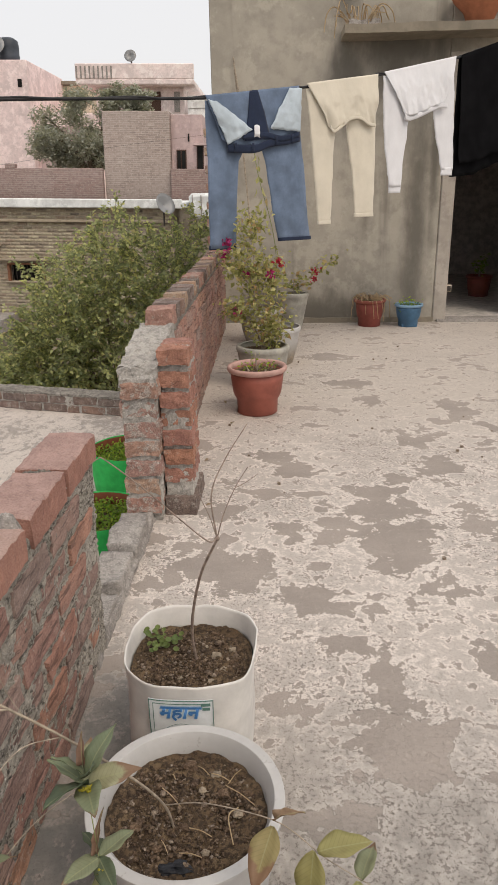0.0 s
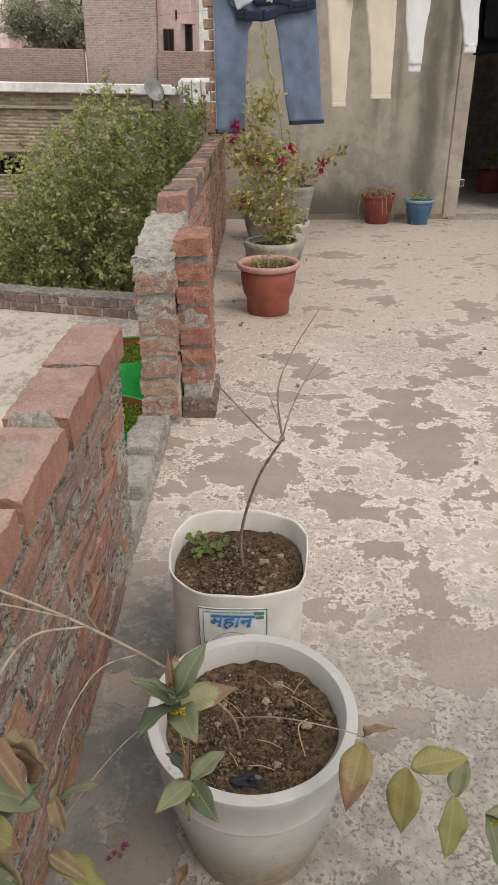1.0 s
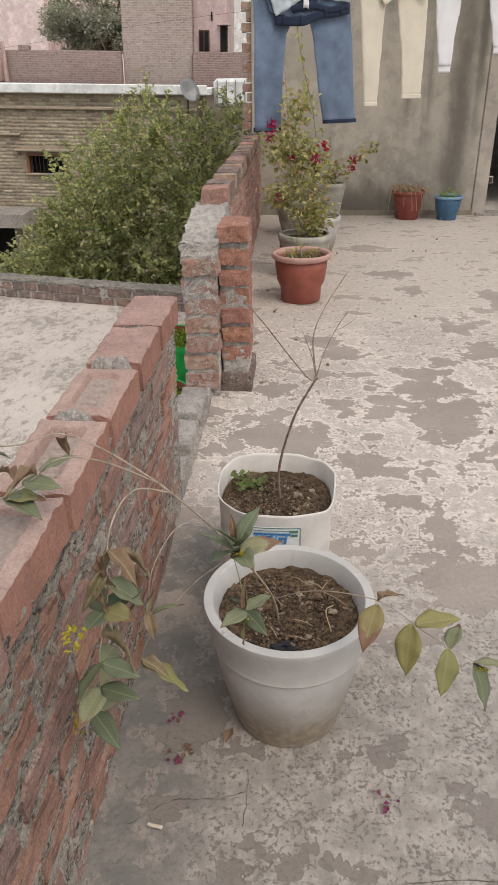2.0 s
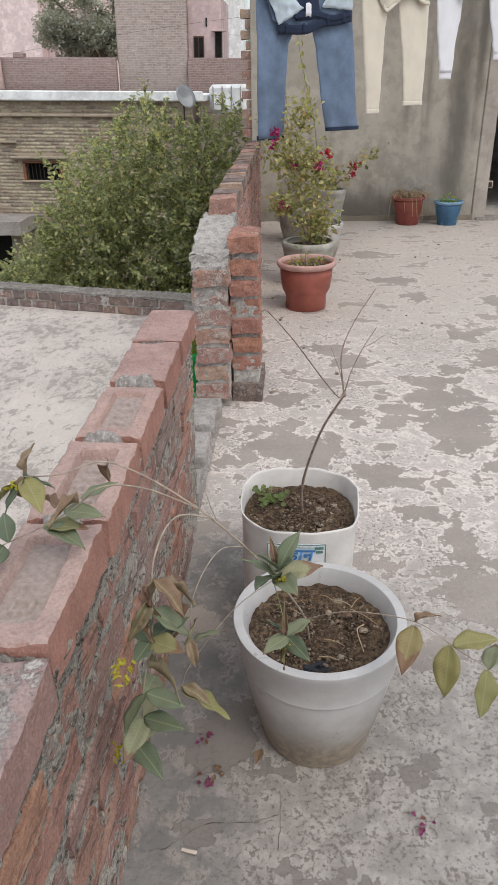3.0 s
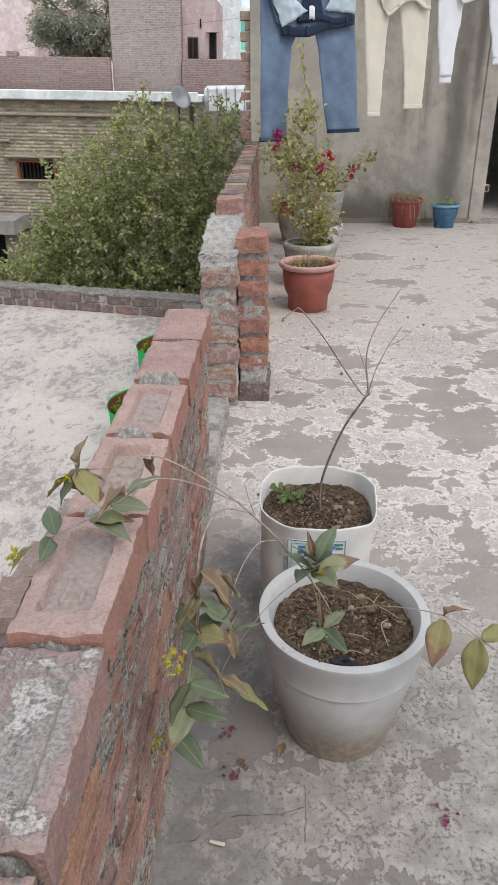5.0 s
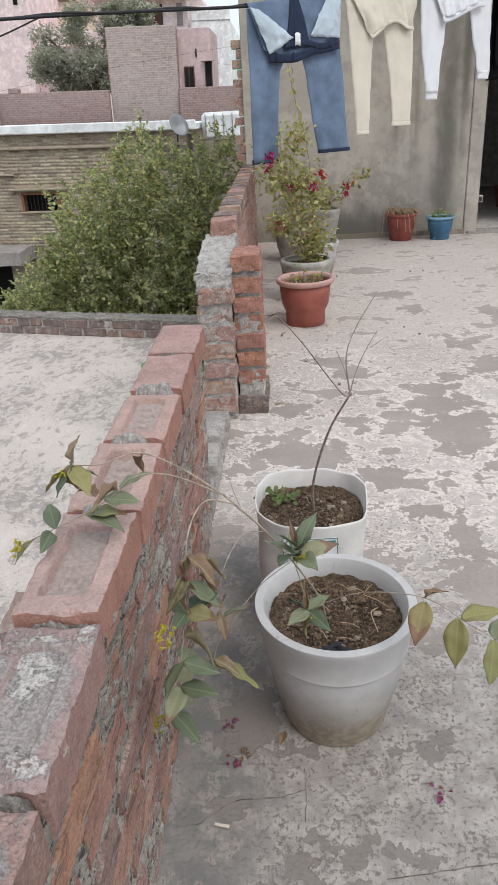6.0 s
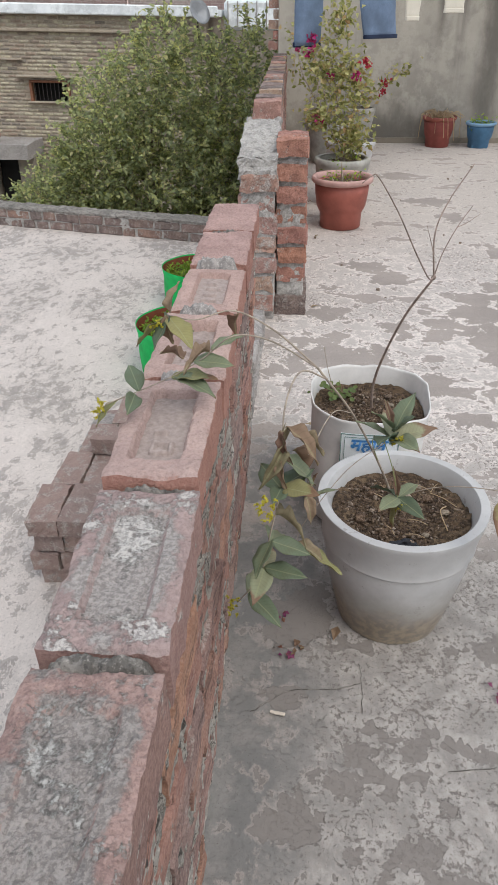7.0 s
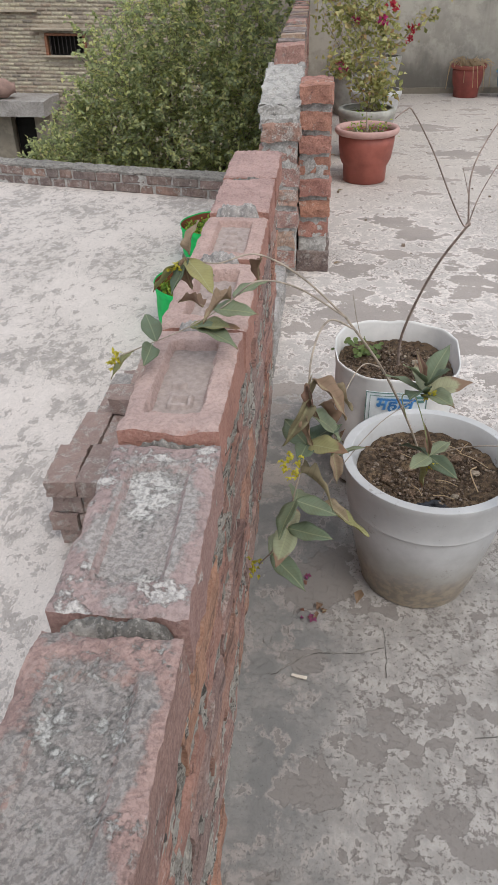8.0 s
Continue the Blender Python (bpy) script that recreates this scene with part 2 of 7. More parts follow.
    body = k.mix(k.math("MULTIPLY", far_end, 0.6), body, tuple(v * t for v, t in zip(pale, (0.88, 0.865, 0.83))))
    body = k.mix(speck, body, k.mix(0.55, body, grey))
    body = k.mix(k.math("MULTIPLY", pit, 0.9), body, tuple(v * 0.52 for v in grey))
    body = k.mix(k.ramp(grit, 0.52, 0.62, 0, 0.5), body, tuple(v * 0.66 for v in pale))
    base = k.mix(k.ramp(big, 0.35, 0.7), tuple(v * 0.9 for v in grey), tuple(v * 1.06 for v in grey))
    base = k.mix(k.ramp(grit, 0.55, 0.66, 0, 0.5), base, tuple(v * 0.6 for v in grey))
    base = k.mix(k.ramp(fine, 0.56, 0.64, 0, 0.35), base, tuple(v * 1.45 for v in grey))
    strip_tone = k.mix(k.ramp(mid, 0.40, 0.62), tuple(v * t for v, t in zip(grey, (0.52, 0.575, 0.61))), tuple(v * t for v, t in zip(grey, (0.74, 0.80, 0.83))))
    strip_tone = k.mix(k.math("MULTIPLY", k.math("MULTIPLY", rim, k.ramp(wee, 0.46, 0.54)), 0.6), strip_tone, tuple(v * 1.15 for v in grey))
    body = k.mix(k.math("MULTIPLY", strip, 0.92), body, strip_tone)
    c = k.mix(k.math("MULTIPLY", flake, k.ramp(near_end, 0, 1, 1.0, 0.9)), body, k.mix(k.ramp(sep.outputs[1], 1.75, 2.05, 0.9, 0), base, tuple(v * t for v, t in zip(grey, (0.64, 0.66, 0.67)))))
    c = k.mix(k.math("MULTIPLY", k.math("MULTIPLY", flake, k.math("SUBTRACT", 1.0, flake)), 0.6), c, tuple(v * 0.5 for v in grey))
    c = k.mix(k.ramp(k.noise(330, 2), 0.66, 0.72, 0, 0.7), c, (0.09, 0.075, 0.065))
    k.bump(k.math("SUBTRACT", 1.0, flake), 0.6, 0.003)
    k.bump(k.math("SUBTRACT", 1.0, speck), 0.4, 0.002)
    k.bump(k.math("SUBTRACT", 1.0, pit), 0.6, 0.002)
    k.bump(fine, 0.4, 0.004)
    k.bump(grit, 0.5, 0.0015)
    return k.done(c)


def mottled_material(name, pale, grey):
    """A rain-washed cement roof: streaky mottling from broad clouds down to grit."""
    k = Mat(name, 0.93)
    n0 = k.noise(1.7, 7, 0.62, stretch=(1.1, 0.9, 1))
    n1 = k.noise(13.0, 10, 0.72, stretch=(1.15, 0.75, 1), warp=0.25)
    n2, n3 = k.noise(46, 7, 0.76, stretch=(1.1, 0.7, 1)), k.noise(120, 4, 0.75)
    body = k.mix(k.ramp(n0, 0.36, 0.64), tuple(v * 1.14 for v in pale), tuple(v * 0.90 for v in pale))
    body = k.mix(k.ramp(n1, 0.40, 0.47, 0.75, 0), body, tuple(min(1, v * 1.24) for v in pale))
    lost = k.math("ADD", n1, k.math("MULTIPLY", k.math("SUBTRACT", n0, 0.5), 0.50))
    lost = k.math("ADD", lost, k.math("MULTIPLY", k.math("SUBTRACT", n2, 0.5), 0.45))
    flake = k.ramp(lost, 0.517, 0.535)
    base = k.mix(k.ramp(n2, 0.42, 0.58), tuple(v * 0.82 for v in grey), tuple(v * 1.15 for v in grey))
    c = k.mix(k.math("MULTIPLY", flake, 0.80), body, base)
    rim = k.math("MULTIPLY", k.ramp(lost, 0.477, 0.512), k.math("SUBTRACT", 1.0, flake))
    c = k.mix(k.math("MULTIPLY", rim, 0.8), c, tuple(min(1, v * 1.40) for v in pale))
    speck = k.math("MULTIPLY", k.ramp(k.math("ADD", n2, k.math("MULTIPLY", k.math("SUBTRACT", n0, 0.5), 0.4)), 0.55, 0.575), k.math("SUBTRACT", 1.0, flake))
    c = k.mix(k.math("MULTIPLY", speck, 0.75), c, grey)
    c = k.mix(k.ramp(n3, 0.56, 0.62, 0, 0.4), c, tuple(v * 0.75 for v in grey))
    k.bump(k.math("SUBTRACT", 1.0, flake), 0.6, 0.003)
    k.bump(n2, 0.4, 0.005)
    k.bump(n3, 0.5, 0.002)
    return k.done(c)


PATCHES = [(-0.23, 2.82, 0.19, 0.14), (-0.26, 3.26, 0.08, 0.09), (0.11, 2.58, 0.14, 0.09), (0.42, 3.30, 0.22, 0.11), (0.46, 2.98, 0.12, 0.19), (0.20, 3.18, 0.08, 0.07), (0.56, 2.68, 0.08, 0.08),
           (0.33, 1.91, 0.12, 0.13), (0.29, 2.19, 0.09, 0.13), (0.19, 2.33, 0.06, 0.05), (0.21, 1.97, 0.06, 0.06), (-0.05, 3.96, 0.12, 0.06), (0.07, 3.71, 0.11, 0.07), (0.44, 3.50, 0.14, 0.09), (0.59, 4.98, 0.10, 0.12),
           (1.10, 4.72, 0.12, 0.17), (0.40, 2.86, 0.07, 0.06), (0.18, 2.98, 0.06, 0.04), (0.75, 4.18, 0.08, 0.10), (0.62, 2.31, 0.07, 0.10), (0.39, 6.29, 0.20, 0.14), (0.52, 5.41, 0.15, 0.14),
           (-0.37, 1.44, 0.09, 0.09), (-0.27, 1.06, 0.06, 0.03), (-0.36, 0.97, 0.06, 0.045), (-0.19, 1.16, 0.04, 0.035), (-0.05, 1.16, 0.07, 0.025), (0.03, 1.39, 0.04, 0.04), (-0.16, 0.92, 0.08, 0.03), (-0.25, 1.35, 0.05, 0.02), (-0.17, 1.07, 0.07, 0.02),
           (0.51, 3.11, 0.14, 0.09), (0.05, 3.10, 0.07, 0.11), (0.19, 3.04, 0.05, 0.05), (0.30, 3.14, 0.06, 0.08), (1.10, 4.90, 0.11, 0.12), (0.81, 3.90, 0.10, 0.06), (0.56, 3.65, 0.09, 0.05), (0.78, 4.19, 0.05, 0.09), (0.37, 5.45, 0.07, 0.12), (1.20, 4.45, 0.05, 0.09), (1.13, 4.15, 0.06, 0.05), (0.07, 3.78, 0.06, 0.04), (0.55, 2.70, 0.06, 0.07), (0.88, 3.05, 0.12, 0.08), (0.95, 2.70, 0.14, 0.10), (0.78, 3.78, 0.16, 0.08)]
FLOOR = floor_material("flaking_cement_roof", (0.560, 0.503, 0.458), (0.345, 0.300, 0.267), PATCHES, (1.75, 2.55, 3.7, 5.2, -0.19, -0.02))
FLOOR_LEFT = mottled_material("neighbour_cement_roof", (0.505, 0.450, 0.408), (0.325, 0.290, 0.262))


def plaster_material(name, base, stains=1.0, marks=()):
    """Weathered cement plaster: broad patches, rain streaks and damp marks (x, z, half width, half height), hairline pitting."""
    k = Mat(name, 0.92)
    n1, n2, n3 = k.noise(1.1, 7, 0.62), k.noise(7, 6, 0.65), k.noise(70, 4, 0.7)
    streak = k.noise(1.0, 6, 0.6, stretch=(3.2, 1, 0.22))
    c = k.mix(k.ramp(n1, 0.3, 0.7), tuple(v * 0.80 for v in base), tuple(v * 1.12 for v in base))
    c = k.mix(k.ramp(n2, 0.42, 0.66, 0, 0.6), c, tuple(v * 0.74 for v in base))
    c = k.mix(k.ramp(k.noise(2.6, 8, 0.7), 0.50, 0.60, 0, 0.65), c, tuple(min(1, v * 1.24) for v in base))
    c = k.mix(k.ramp(streak, 0.58, 0.72, 0, 0.7 * stains), c, tuple(v * 0.42 for v in base))
    if marks:
        near = None
        for x, z, rx, rz in marks:
            a = k.node("ShaderNodeVectorMath")
            a.operation = "SUBTRACT"
            k.link(k.co, a.inputs[0])
            a.inputs[1].default_value = (x, 0, z)
            b = k.node("ShaderNodeVectorMath")
            b.operation = "MULTIPLY"
            k.link(a.outputs[0], b.inputs[0])
            b.inputs[1].default_value = (1 / rx, 0, 1 / rz)
            d = k.node("ShaderNodeVectorMath")
            d.operation = "LENGTH"
            k.link(b.outputs[0], d.inputs[0])
            near = d.outputs["Value"] if near is None else k.math("MINIMUM", near, d.outputs["Value"])
        f = k.math("ADD", near, k.math("MULTIPLY", k.math("SUBTRACT", k.noise(3.0, 7, 0.65, stretch=(2.2, 1, 0.8)), 0.5), 1.7))
        c = k.mix(k.ramp(f, 0.15, 1.45, 0.85, 0), c, tuple(v * 0.34 for v in base))
    c = k.mix(k.ramp(n3, 0.55, 0.8, 0, 0.3), c, tuple(v * 0.6 for v in base))
    k.bump(n2, 0.3, 0.008)
    k.bump(n3, 0.35, 0.002)
    return k.done(c)


PLASTER = plaster_material("stained_cement_plaster", (0.38, 0.348, 0.294), 0.9, [(1.36, 0.8, 0.13, 1.3), (0.66, 2.30, 0.20, 0.55), (1.15, 2.55, 0.60, 0.22), (1.12, 2.35, 0.24, 0.42), (0.35, 0.10, 0.80, 0.26), (0.86, 1.5, 0.05, 0.7), (0.62, 3.0, 0.12, 0.3), (1.52, 1.6, 0.05, 0.9)])
PLASTER_DARK = plaster_material("damp_cement_slab", (0.26, 0.225, 0.175), 0.6)
JAMB = plaster_material("smooth_door_reveal", (0.39, 0.35, 0.305), 0.5)
ROOM = plain("grey_room_wall", (0.56, 0.52, 0.48))
k = Mat("scuffed_white_plastic", 0.42)
k.b.inputs["Specular IOR Level"].default_value = 0.45
n1, n2 = k.noise(9, 6, 0.65), k.noise(60, 4)
sep = k.node("ShaderNodeSeparateXYZ")
k.link(k.co, sep.inputs[0])
mud_shade = k.math("ADD", sep.outputs[2], k.math("MULTIPLY", n1, 0.10))
c = k.mix(k.ramp(n1, 0.35, 0.7), (0.43, 0.42, 0.408), (0.51, 0.50, 0.485))
# grey-brown film up the lower body: mud plus occlusion shade painted in
c = k.mix(k.ramp(mud_shade, 0.14, 0.25, 0.85, 0.0), c, (0.31, 0.285, 0.25))
c = k.mix(k.ramp(k.noise(24, 8, 0.75), 0.60, 0.66, 0, 0.6), c, (0.24, 0.21, 0.18))
c = k.mix(k.ramp(mud_shade, 0.10, 0.185, 0.85, 0.0), c, k.mix(k.ramp(n2, 0.4, 0.6), (0.19, 0.155, 0.12), (0.31, 0.245, 0.165)))
c = k.mix(k.ramp(n2, 0.6, 0.75, 0, 0.25), c, (0.40, 0.36, 0.30))
k.bump(n2, 0.08, 0.001)
WHITE_PLASTIC = k.done(c)
SACK = plain("woven_white_sack", (0.70, 0.675, 0.64), 0.55, 0.09, 9, 0.3)
PRINT_BLUE = plain("blue_print", (0.05, 0.18, 0.42), 0.5, 0.05, 60, 0)
PRINT_SKY = plain("pale_blue_print", (0.36, 0.50, 0.62), 0.5, 0.05, 60, 0)
PRINT_GREEN = plain("dark_green_print", (0.10, 0.20, 0.17), 0.5, 0.05, 60, 0)
PRINT_WHITE = plain("pale_label_print", (0.76, 0.79, 0.80), 0.5, 0.04, 40, 0)
TERRACOTTA = plain("terracotta_plastic", (0.31, 0.098, 0.072), 0.5, 0.12, 9, 0.1)
TERRA_RIM = plain("faded_terracotta_rim", (0.50, 0.31, 0.27), 0.6, 0.08, 12, 0.1)
RED_POT = plain("dark_red_plastic", (0.24, 0.065, 0.05), 0.55, 0.12, 9, 0.1)
BLUE_POT = plain("blue_plastic", (0.06, 0.14, 0.235), 0.5, 0.12, 9, 0.1)
BLUE_RIM = plain("faded_blue_rim", (0.20, 0.33, 0.46), 0.55, 0.1, 9, 0.1)
GREY_POT = plain("grey_cement_pot", (0.40, 0.385, 0.34), 0.9, 0.16, 8, 0.4)
CLAY_OLD = plain("dusty_faded_clay", (0.31, 0.205, 0.17), 0.9, 0.14, 6, 0.25)
CLAY = plain("orange_clay", (0.45, 0.17, 0.09), 0.85, 0.12, 9, 0.25)
GREEN_BAG = plain("bright_green_fabric", (0.015, 0.42, 0.09), 0.7, 0.10, 14, 0.2)
BAG_INSIDE = plain("brown_bag_lining", (0.22, 0.07, 0.035), 0.8, 0.1, 14, 0.2)
k = Mat("dry_garden_soil", 0.97)
n1, n2 = k.noise(18, 6, 0.7), k.noise(90, 5, 0.75)
c = k.mix(k.ramp(n1, 0.35, 0.68), (0.120, 0.080, 0.048), (0.215, 0.148, 0.088))
c = k.mix(k.ramp(n2, 0.46, 0.56, 0, 0.85), c, (0.045, 0.031, 0.022))
k.bump(n2, 1.0, 0.008)
k.bump(k.noise(240, 4, 0.75), 0.8, 0.003)
SOIL = k.done(c)
CLOD = brick_material("soil_clods", [(0.13, 0.085, 0.055), (0.24, 0.165, 0.105), (0.08, 0.056, 0.038), (0.18, 0.12, 0.077), (0.29, 0.21, 0.14), (0.40, 0.33, 0.26)], 0.12, (0.25, 0.2, 0.15), island=True)
STONE = plain("pale_dusty_pebble", (0.31, 0.255, 0.19), 0.9, 0.2, 70, 0.6)
CHAR = plain("charred_lump", (0.02, 0.022, 0.028), 0.5, 0.3, 60, 0.6)


def leaf_material(name, stops, island=False, rough=0.5, thin=0.35, tip=None):
    k = Mat(name, rough, "Object")
    c = k.colors(k.random(island), stops)
    n1 = k.noise(40, 4)
    c = k.mix(k.ramp(n1, 0.4, 0.75, 0, 0.4), c, k.mix(0.5, c, (0.16, 0.11, 0.05)))
    if tip:
        # the blade runs along x: midrib, faint side veins, a dry brown tip
        sep = k.node("ShaderNodeSeparateXYZ")
        k.link(k.co, sep.inputs[0])
        rib = k.math("ABSOLUTE", sep.outputs[1])
        c = k.mix(k.ramp(rib, 0.0004, 0.0014, 0.55, 0), c, k.mix(0.6, c, (0.45, 0.45, 0.25)))
        wave = k.math("SINE", k.math("MULTIPLY", k.math("SUBTRACT", sep.outputs[0], k.math("MULTIPLY", rib, 0.8)), 950.0))
        c = k.mix(k.ramp(wave, 0.6, 1.0, 0, 0.25), c, k.mix(0.5, c, (0.05, 0.06, 0.02)))
        end = k.math("ADD", k.math("ADD", sep.outputs[0], k.math("MULTIPLY", rib, 0.8)), k.math("MULTIPLY", k.math("SUBTRACT", k.random(island), 0.5), 0.05))
        c = k.mix(k.ramp(k.math("ADD", end, k.math("MULTIPLY", n1, 0.03)), tip, tip + 0.008, 0, 0.85), c, (0.24, 0.13, 0.085))
    k.bump(n1, 0.2, 0.002)
    k.done(c)
    glow = k.node("ShaderNodeBsdfTranslucent")
    k.link(k.mix(1.0, c, (1.25, 1.2, 0.75), "MULTIPLY"), glow.inputs["Color"])
    both = k.node("ShaderNodeMixShader", Fac=thin)
    k.link(k.b.outputs[0], both.inputs[1])
    k.link(glow.outputs[0], both.inputs[2])
    k.link(both.outputs[0], k.t.nodes["Material Output"].inputs["Surface"])
    return k.m


LEAF_TREE = leaf_material("bush_leaves", [(0.0, (0.195, 0.235, 0.135)), (0.35, (0.305, 0.35, 0.20)), (0.7, (0.45, 0.49, 0.27)), (0.92, (0.65, 0.66, 0.33)), (1.0, (0.58, 0.50, 0.32))], True, 0.75, 0.55)
# distance haze is put into this leaf colour: paler, greyer green
LEAF_HAZED = leaf_material("haze_paled_far_leaves", [(0.0, (0.31, 0.33, 0.295)), (1.0, (0.47, 0.48, 0.43))], True)
LEAF_BOUG = leaf_material("bougainvillea_leaves", [(0.0, (0.20, 0.215, 0.08)), (0.45, (0.34, 0.345, 0.14)), (0.85, (0.50, 0.47, 0.22)), (1.0, (0.42, 0.27, 0.14))], True)
LEAF_SEED = leaf_material("seedling_leaves", [(0.0, (0.10, 0.20, 0.02)), (0.6, (0.20, 0.33, 0.03)), (1.0, (0.35, 0.42, 0.05))], True)
LEAF_WEED = leaf_material("dark_weed_leaves", [(0.0, (0.10, 0.15, 0.05)), (1.0, (0.19, 0.25, 0.08))], True)
LEAF_LONG = leaf_material("long_shrub_leaves", [(0.0, (0.10, 0.135, 0.085)), (0.35, (0.17, 0.21, 0.13)), (0.7, (0.26, 0.29, 0.18)), (0.92, (0.36, 0.365, 0.23)), (1.0, (0.40, 0.37, 0.23))], False, 0.5, 0.3, 0.090)
LEAF_AGED = leaf_material("yellowing_leaves", [(0.0, (0.34, 0.31, 0.13)), (0.5, (0.27, 0.285, 0.13)), (1.0, (0.35, 0.26, 0.12))], False, 0.5, 0.3, 0.083)
LEAF_DRY = leaf_material("withered_leaves", [(0.0, (0.17, 0.095, 0.068)), (0.35, (0.24, 0.155, 0.10)), (0.7, (0.32, 0.235, 0.16)), (1.0, (0.22, 0.19, 0.11))], False, 0.7, 0.2, 0.09)
BRACT = leaf_material("magenta_bracts", [(0.0, (0.40, 0.02, 0.14)), (1.0, (0.52, 0.05, 0.22))], True)
PETAL = leaf_material("wilted_petals", [(0.0, (0.16, 0.02, 0.09)), (0.5, (0.24, 0.05, 0.15)), (1.0, (0.20, 0.10, 0.06))], True)
BRACT_RED = leaf_material("crimson_bracts", [(0.0, (0.40, 0.03, 0.05)), (1.0, (0.52, 0.05, 0.09))], True)
YELLOW = leaf_material("yellow_florets", [(0.0, (0.38, 0.34, 0.03)), (1.0, (0.52, 0.45, 0.06))], True)
DRY_GRASS = leaf_material("dry_straw", [(0.0, (0.42, 0.31, 0.20)), (1.0, (0.58, 0.46, 0.31))], True)
STEM = plain("pale_brown_stem", (0.38, 0.315, 0.245), 0.8, 0.2, 50, 0.3)
TWIG = plain("dark_twig", (0.32, 0.245, 0.20), 0.8, 0.2, 60, 0.3)
STEM_GREEN = plain("green_stem", (0.24, 0.27, 0.11), 0.7, 0.15, 50, 0.2)
BARK = plain("bush_bark", (0.23, 0.185, 0.14), 0.9, 0.2, 14, 0.5)
CABLE = plain("black_cable", (0.02, 0.02, 0.022), 0.55, 0.2, 30, 0.1)


def cloth_material(name, color, fade=0.15, weave=900, grain=0.25, sheen=0.15):
    k = Mat(name, 0.95)
    k.b.inputs["Sheen Weight"].default_value = sheen
    k.b.inputs["Specular IOR Level"].default_value = sheen
    n1, n2 = k.noise(6, 5), k.noise(weave, 2, stretch=(1, 1, 0.4))
    c = k.mix(k.ramp(n1, 0.3, 0.72), tuple(v * (1 - fade) for v in color), tuple(min(1, v * (1 + fade)) for v in color))
    c = k.mix(k.ramp(n2, 0.4, 0.65, 0, grain), c, tuple(v * 0.6 for v in color))
    k.bump(k.noise(18, 5), 0.4, 0.01)
    return k.done(c)


DENIM = cloth_material("faded_blue_denim", (0.14, 0.19, 0.275), 0.26)
DENIM_DARK = cloth_material("dark_navy_denim", (0.02, 0.03, 0.06), 0.2)
POCKET = cloth_material("light_blue_pocket_cotton", (0.48, 0.56, 0.62), 0.12)
CREAM = cloth_material("cream_cotton", (0.65, 0.60, 0.50), 0.05, grain=0.08)
WHITE_KNIT = cloth_material("white_knit", (0.72, 0.725, 0.75), 0.04, grain=0.06)
BLACK_CLOTH = cloth_material("black_cloth", (0.009, 0.009, 0.010), 0.2, sheen=0.0)
TOWEL = cloth_material("faded_pink_cloth", (0.46, 0.33, 0.30), 0.15)
PINK = plaster_material("pink_house_paint", (0.84, 0.68, 0.66), 0.12)
PINK_PALE = plaster_material("pale_pink_house_paint", (0.86, 0.73, 0.70), 0.12)
PINK_BROWN = plaster_material("mauve_house_paint", (0.52, 0.395, 0.38), 0.15)
WHITE_WALL = plaster_material("white_house_paint", (0.84, 0.83, 0.81), 0.25)
CREAM_WALL = plaster_material("cream_house_paint", (0.74, 0.66, 0.52), 0.2)
TEAL = plaster_material("teal_house_paint", (0.22, 0.62, 0.55), 0.15)
ROOF_WHITE = plaster_material("whitewashed_roof_edge", (0.78, 0.80, 0.79), 0.25)
DARK_WOOD = plain("dark_brown_wood", (0.10, 0.055, 0.04), 0.7, 0.2, 20, 0.2)
FRAME_WOOD = plain("red_brown_window_frame", (0.25, 0.11, 0.06), 0.7, 0.2, 20, 0.2)
DOOR_PAINT = plain("dusty_pink_door_paint", (0.30, 0.21, 0.185), 0.6, 0.12, 8, 0.15)
IRON = plain("painted_iron", (0.06, 0.05, 0.045), 0.5, 0.2, 40, 0.2, 0.4)
HOLLOW = plain("unlit_interior", (0.012, 0.011, 0.01), 0.9, 0.2, 5, 0)
TANK_BLACK = plain("black_water_tank_plastic", (0.05, 0.06, 0.075), 0.5, 0.15, 2, 0)
DISH = plain("grey_dish_metal", (0.27, 0.275, 0.28), 0.5, 0.1, 3, 0, 0.3)
CHIP = plain("bone_white_chip", (0.66, 0.58, 0.48), 0.7, 0.08, 60, 0.2)
GROUND = cement_material("dusty_ground", (0.26, 0.22, 0.17), (0.17, 0.145, 0.11), 0.4)


